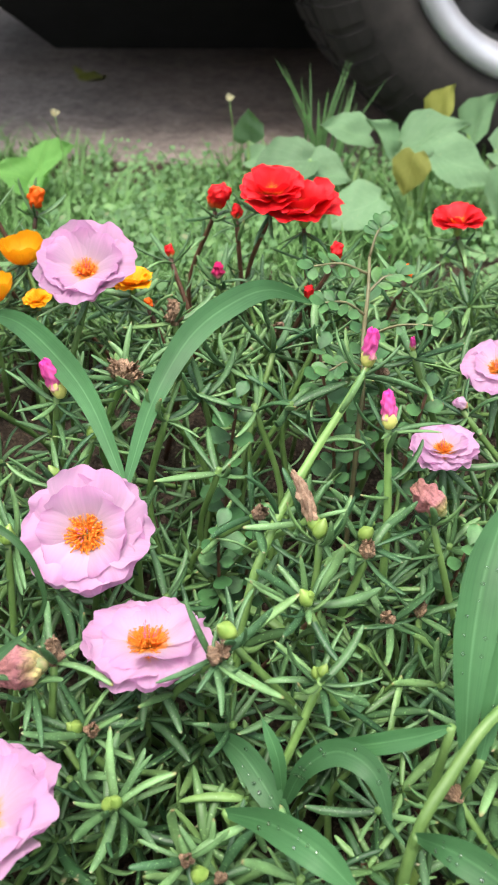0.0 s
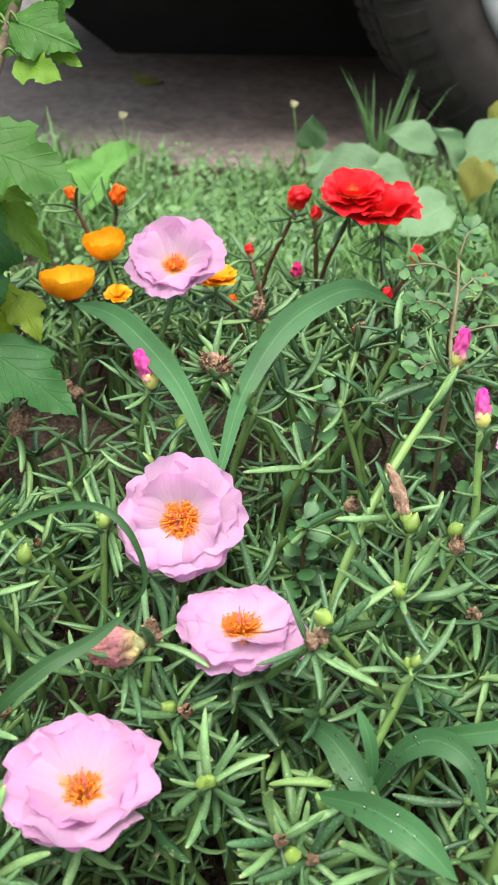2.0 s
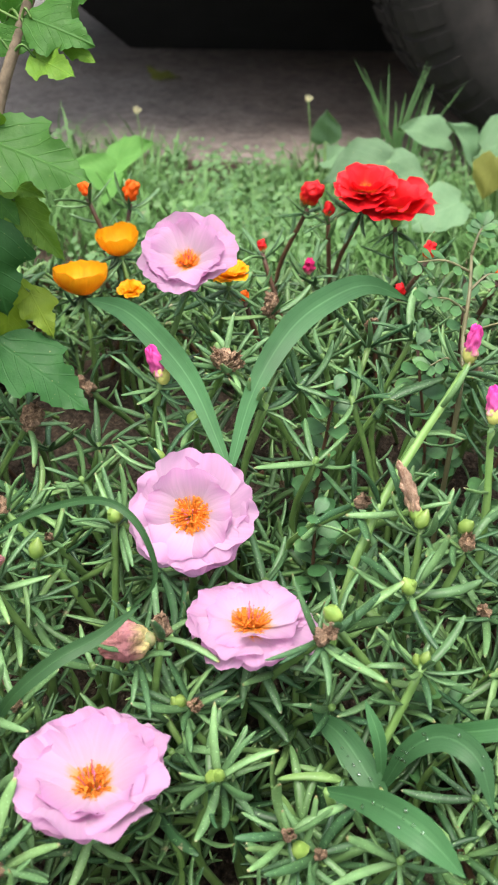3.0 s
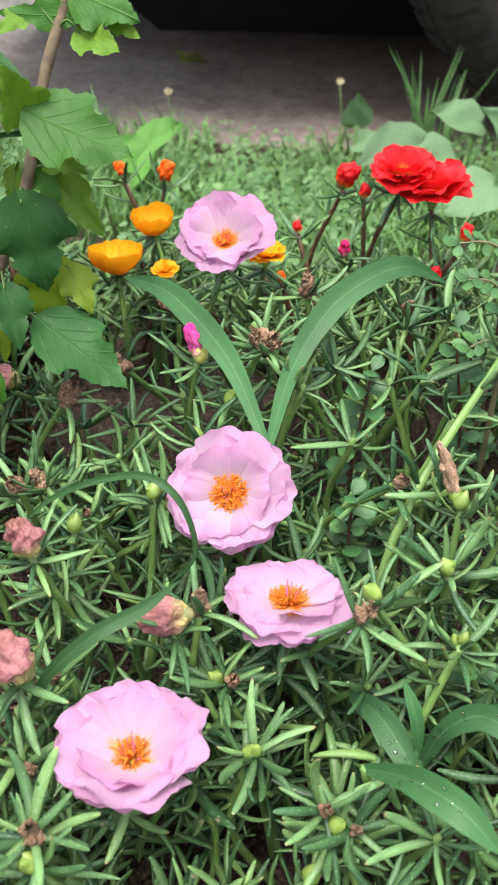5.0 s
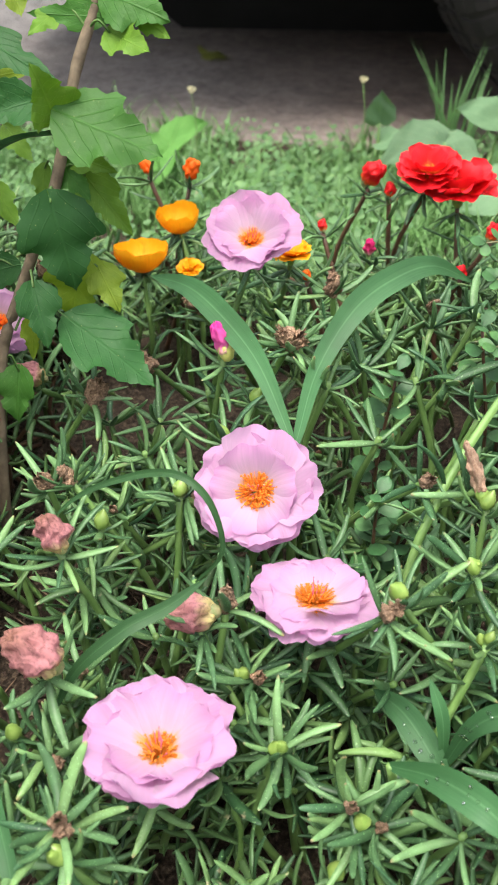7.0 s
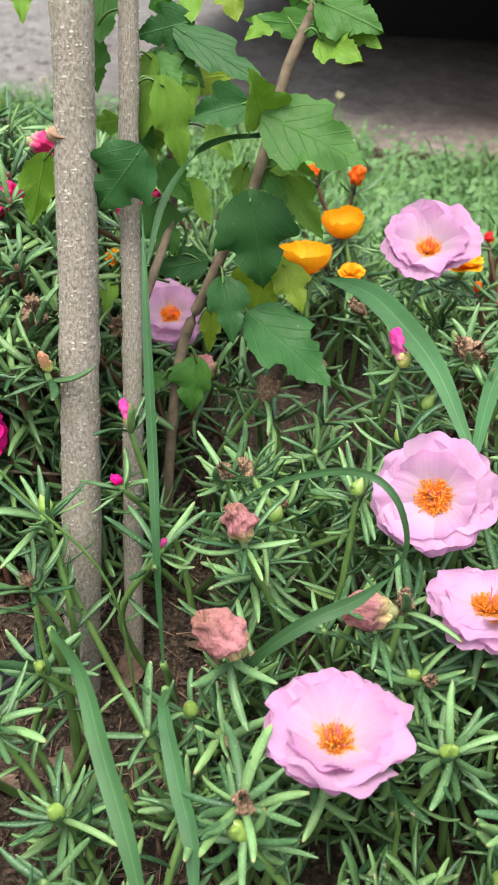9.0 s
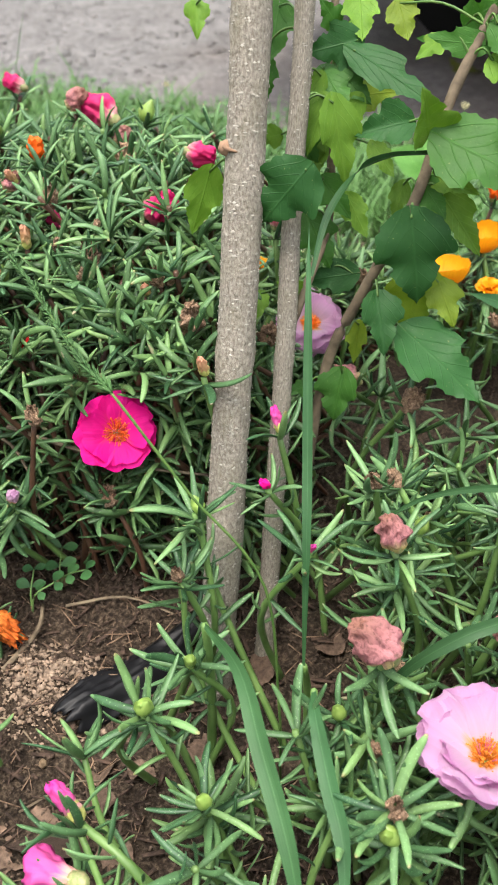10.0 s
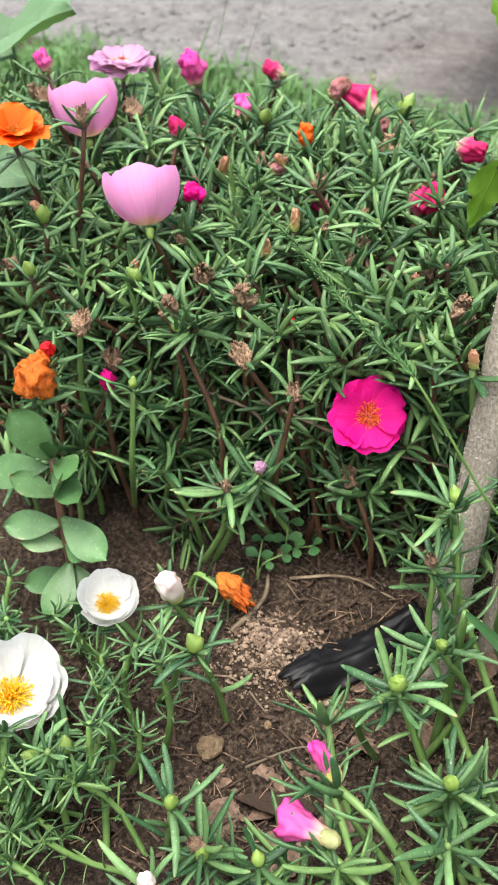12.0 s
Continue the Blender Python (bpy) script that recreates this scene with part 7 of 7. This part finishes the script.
def lug_mesh():
    """The tread: bent blocks over the shoulder and two rows of blocks behind them."""
    verts, faces = [], []
    shoulder = ((0.262, -0.0150, 0.0, -0.0010), (0.276, -0.006, 0.0015, -0.002), (0.288, 0.004, 0.0022, -0.0015), (0.296, 0.02, 0.003, -0.0005), (0.299, 0.055, 0.003, 0.0))
    for k in range(52):
        a0, a1 = (2 * math.pi * (k + q) / 52 for q in (0.14, 0.86 if k % 2 else 0.70))
        b = len(verts)
        for r, y, dr, dy in shoulder:
            for a in (a0, a1):
                c, w = math.cos(a), math.sin(a)
                verts += [(r * c, y, r * w), ((r + dr) * c, y + dy, (r + dr) * w)]
        for i in range(len(shoulder) - 1):
            o = b + i * 4
            faces += [tuple(o + q for q in f) for f in ((1, 3, 7, 5), (0, 1, 5, 4), (2, 6, 7, 3))]
        faces += [(b, b + 2, b + 3, b + 1), (b + 16, b + 17, b + 19, b + 18)]
    for k in range(64):
        for row, (y0, y1) in enumerate(((0.076, 0.114), (0.134, 0.185))):
            a0 = 2 * math.pi * (k + 0.12 + 0.33 * row) / 64
            a1 = a0 + 2 * math.pi * 0.72 / 64
            b = len(verts)
            for a, y, r in ((a0, y0, 0.286), (a1, y0, 0.286), (a1, y1, 0.296), (a0, y1, 0.296), (a0, y0, 0.303), (a1, y0, 0.303), (a1, y1, 0.304), (a0, y1, 0.304)):
                verts.append((r * math.cos(a), y, r * math.sin(a)))
            faces += [tuple(b + i for i in f) for f in ((4, 5, 6, 7), (0, 1, 5, 4), (1, 2, 6, 5), (2, 3, 7, 6), (3, 0, 4, 7))]
    return mesh("tread", verts, faces, M_RUBBER, smooth=False)


def rim_mesh():
    return ring_mesh("rim", ((0.201, -0.014), (0.196, -0.020), (0.178, -0.017), (0.166, -0.004), (0.164, 0.012), (0.172, 0.014), (0.196, 0.0)), M_ALLOY, 64)


def spoke_mesh():
    verts, faces = [], []
    for k in range(5):
        a = 2 * math.pi * k / 5 + 0.35
        c, s = math.cos(a), math.sin(a)
        b = len(verts)
        for r, w in ((0.03, 0.03), (0.09, 0.022), (0.16, 0.026)):
            for y in (0.045 - 0.1 * r, 0.075):
                for q in (-1, 1):
                    verts.append((c * r - s * w * q, y, s * r + c * w * q))
        for i in range(2):
            o = b + i * 4
            for f in ((0, 1, 5, 4), (2, 6, 7, 3), (0, 4, 6, 2), (1, 3, 7, 5)):
                faces.append(tuple(o + j for j in f))
    # Spokes get the near-black wheel shade colour instead of alloy.
    return mesh("wheel_face", verts, faces, M_UNDER_SHADE)


def car_body():
    """A plain hatchback: side outline swept across the width, wheel bays cut out."""
    x0, y0, width = -0.62, 1.19, 1.70
    upper = ((0.0, 0.50), (0.05, 0.62), (0.30, 0.76), (0.95, 0.88), (1.60, 1.36), (2.0, 1.45), (3.0, 1.44), (3.55, 1.22), (3.80, 0.95), (3.85, 0.45), (3.80, 0.24))
    lower = [(3.80, 0.38)]
    for cx in (3.34, 0.99):
        lower += [(cx + 0.37 * math.cos(radians(t)), 0.27 + 0.37 * math.sin(radians(t))) for t in range(18, 163, 12)]
    lower += [(0.10, 0.38), (0.0, 0.42)]
    outline = list(upper) + lower
    n = len(outline)
    verts, faces = [], []
    rows = ((0.0, 0.0), (0.03, 0.03), (width - 0.03, 0.03), (width, 0.0))
    for d, grow in rows:
        for x, z in outline:
            inset = 0.16 * max(0.0, (z - 0.85) / 0.6)
            y = d + (inset if d < width / 2 else -inset)
            verts.append((x0 + x, y0 + y, z - 0.015))
    for j in range(3):
        for i in range(n):
            faces.append((j * n + i, j * n + (i + 1) % n, (j + 1) * n + (i + 1) % n, (j + 1) * n + i))
    bm = bmesh.new()
    bv = [bm.verts.new(v) for v in verts]
    for f in faces:
        bm.faces.new([bv[i] for i in f])
    for s in (0, 3):
        bm.faces.new([bv[s * n + i] for i in range(n)])
    bmesh.ops.triangulate(bm, faces=[f for f in bm.faces if len(f.verts) > 4])
    bmesh.ops.recalc_face_normals(bm, faces=bm.faces)
    me = bpy.data.meshes.new("body")
    bm.to_mesh(me)
    bm.free()
    me.materials.append(M_PAINT)
    return me


def slab(name, corners, thick, material):
    """A flat panel from four corners, thickened along its normal."""
    p = [Vector(c) for c in corners]
    nrm = (p[1] - p[0]).cross(p[3] - p[0]).normalized() * thick
    v = p + [q + nrm for q in p]
    return mesh(name, v, [(0, 1, 2, 3), (7, 6, 5, 4), (0, 4, 5, 1), (1, 5, 6, 2), (2, 6, 7, 3), (3, 7, 4, 0)], material, smooth=False)


car = thing("car", (0.37, 1.25, -0.015), "parked car with black tyres and bright silver wheels", "car")
part("body", car_body(), car)
# Low panels, out of view, added to keep sky light from under the car.
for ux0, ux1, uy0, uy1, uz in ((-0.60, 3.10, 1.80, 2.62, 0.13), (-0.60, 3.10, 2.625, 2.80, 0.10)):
    part("underbody", slab("underbody", ((ux0, uy0, uz), (ux1, uy0, uz), (ux1, uy1, uz), (ux0, uy1, uz)), 0.16, M_UNDER_SHADE), car)
# Sloped near-black sheet added to stand for the dark shadow under the car.
part("valance", slab("valance", ((-0.32, 1.62, 0.045), (3.0, 1.62, 0.045), (3.0, 1.40, 0.24), (-0.48, 1.40, 0.24)), -0.02, M_UNDER_SHADE), car, None, "near-black sheet that stands in for the shadow under the car")
# Unseen panel added to block light at the car's front end.
part("bumper", slab("bumper", ((-0.625, 1.65, 0.14), (-0.625, 2.82, 0.14), (-0.625, 2.82, 0.42), (-0.625, 1.65, 0.42)), 0.02, M_UNDER_SHADE), car)
part("window", slab("window", ((1.05, 1.196, 0.90), (1.75, 1.196, 0.90), (1.75, 1.305, 1.33), (1.32, 1.298, 1.30)), -0.012, M_GLASS), car)
part("window", slab("window", ((1.80, 1.196, 0.90), (2.85, 1.196, 0.90), (2.65, 1.305, 1.33), (1.80, 1.305, 1.33)), -0.012, M_GLASS), car)
part("headlight", slab("headlight", ((-0.585, 1.24, 0.60), (-0.585, 1.55, 0.60), (-0.52, 1.52, 0.68), (-0.52, 1.27, 0.68)), 0.02, M_LAMP), car)
part("headlight", slab("headlight", ((-0.585, 2.53, 0.60), (-0.585, 2.84, 0.60), (-0.52, 2.81, 0.68), (-0.52, 2.56, 0.68)), 0.02, M_LAMP), car)
HUB = lathe("wheel", ((0.05, 0.03), (0.055, 0.05), (0.05, 0.16)), M_UNDER_SHADE, 16)
TYRE, TREAD, RIM, SPOKES = tyre_mesh(), lug_mesh(), rim_mesh(), spoke_mesh()
# Rim barrel in near-black, its recess shade put into the colour.
BARREL = ring_mesh("wheel_well", ((0.168, 0.010), (0.160, 0.014), (0.155, 0.05), (0.155, 0.17), (0.165, 0.19), (0.196, 0.19), (0.196, 0.02)), M_UNDER_SHADE, 64)
DRUM = lathe("brake_drum", ((0.02, 0.10), (0.15, 0.105), (0.15, 0.16), (0.02, 0.17)), M_UNDER_SHADE, 32)
for wx, wy, turn in ((0.36, 1.165, 9), (2.72, 1.215, 0), (0.37, 2.87, 189), (2.72, 2.87, 180)):
    at_wheel = pose(wx, wy, 0.289, 0, 0, turn)
    wheel = part("wheel", HUB, car, at_wheel)
    part("tyre", TYRE, wheel, at_wheel, "black rubber tyre")
    part("tread", TREAD, wheel, at_wheel, "worn tread blocks")
    part("rim", RIM, wheel, at_wheel, "bright silver rim")
    part("wheel_well", BARREL, wheel, at_wheel, "inside of the rim, recess shade in its near-black colour")
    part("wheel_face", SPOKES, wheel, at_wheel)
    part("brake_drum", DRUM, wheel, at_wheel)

fallen = new("fallen_leaf", lobed_leaf(M_WEED_OLD, 77))
fallen.matrix_basis = pose(-0.25, 1.62, 0.0, 4, 3, 60) @ Matrix.Scale(0.06, 4)
tagged(fallen, "yellowed fallen leaf lying on the dirt road", "fallen leaf")

# Added wall beyond view; it cuts the light that reaches under the car.
blocker_mesh = slab("wall_back", ((-60, 3.6, -0.1), (60, 3.6, -0.1), (60, 3.6, 2.2), (-60, 3.6, 2.2)), -0.15, M_ROAD)
tagged(new("wall_back", blocker_mesh), "unseen wall added behind the car to block light", "wall", kind="structure")

dry_leaf = new("dead_leaf", lobed_leaf(M_CHIP, 88))
dry_leaf.matrix_basis = pose(-1.52, 1.62, 0.0, 8, -6, 100) @ Matrix.Scale(0.09, 4)
tagged(dry_leaf, "dark curled dead leaf lying on the road", "dead leaf")
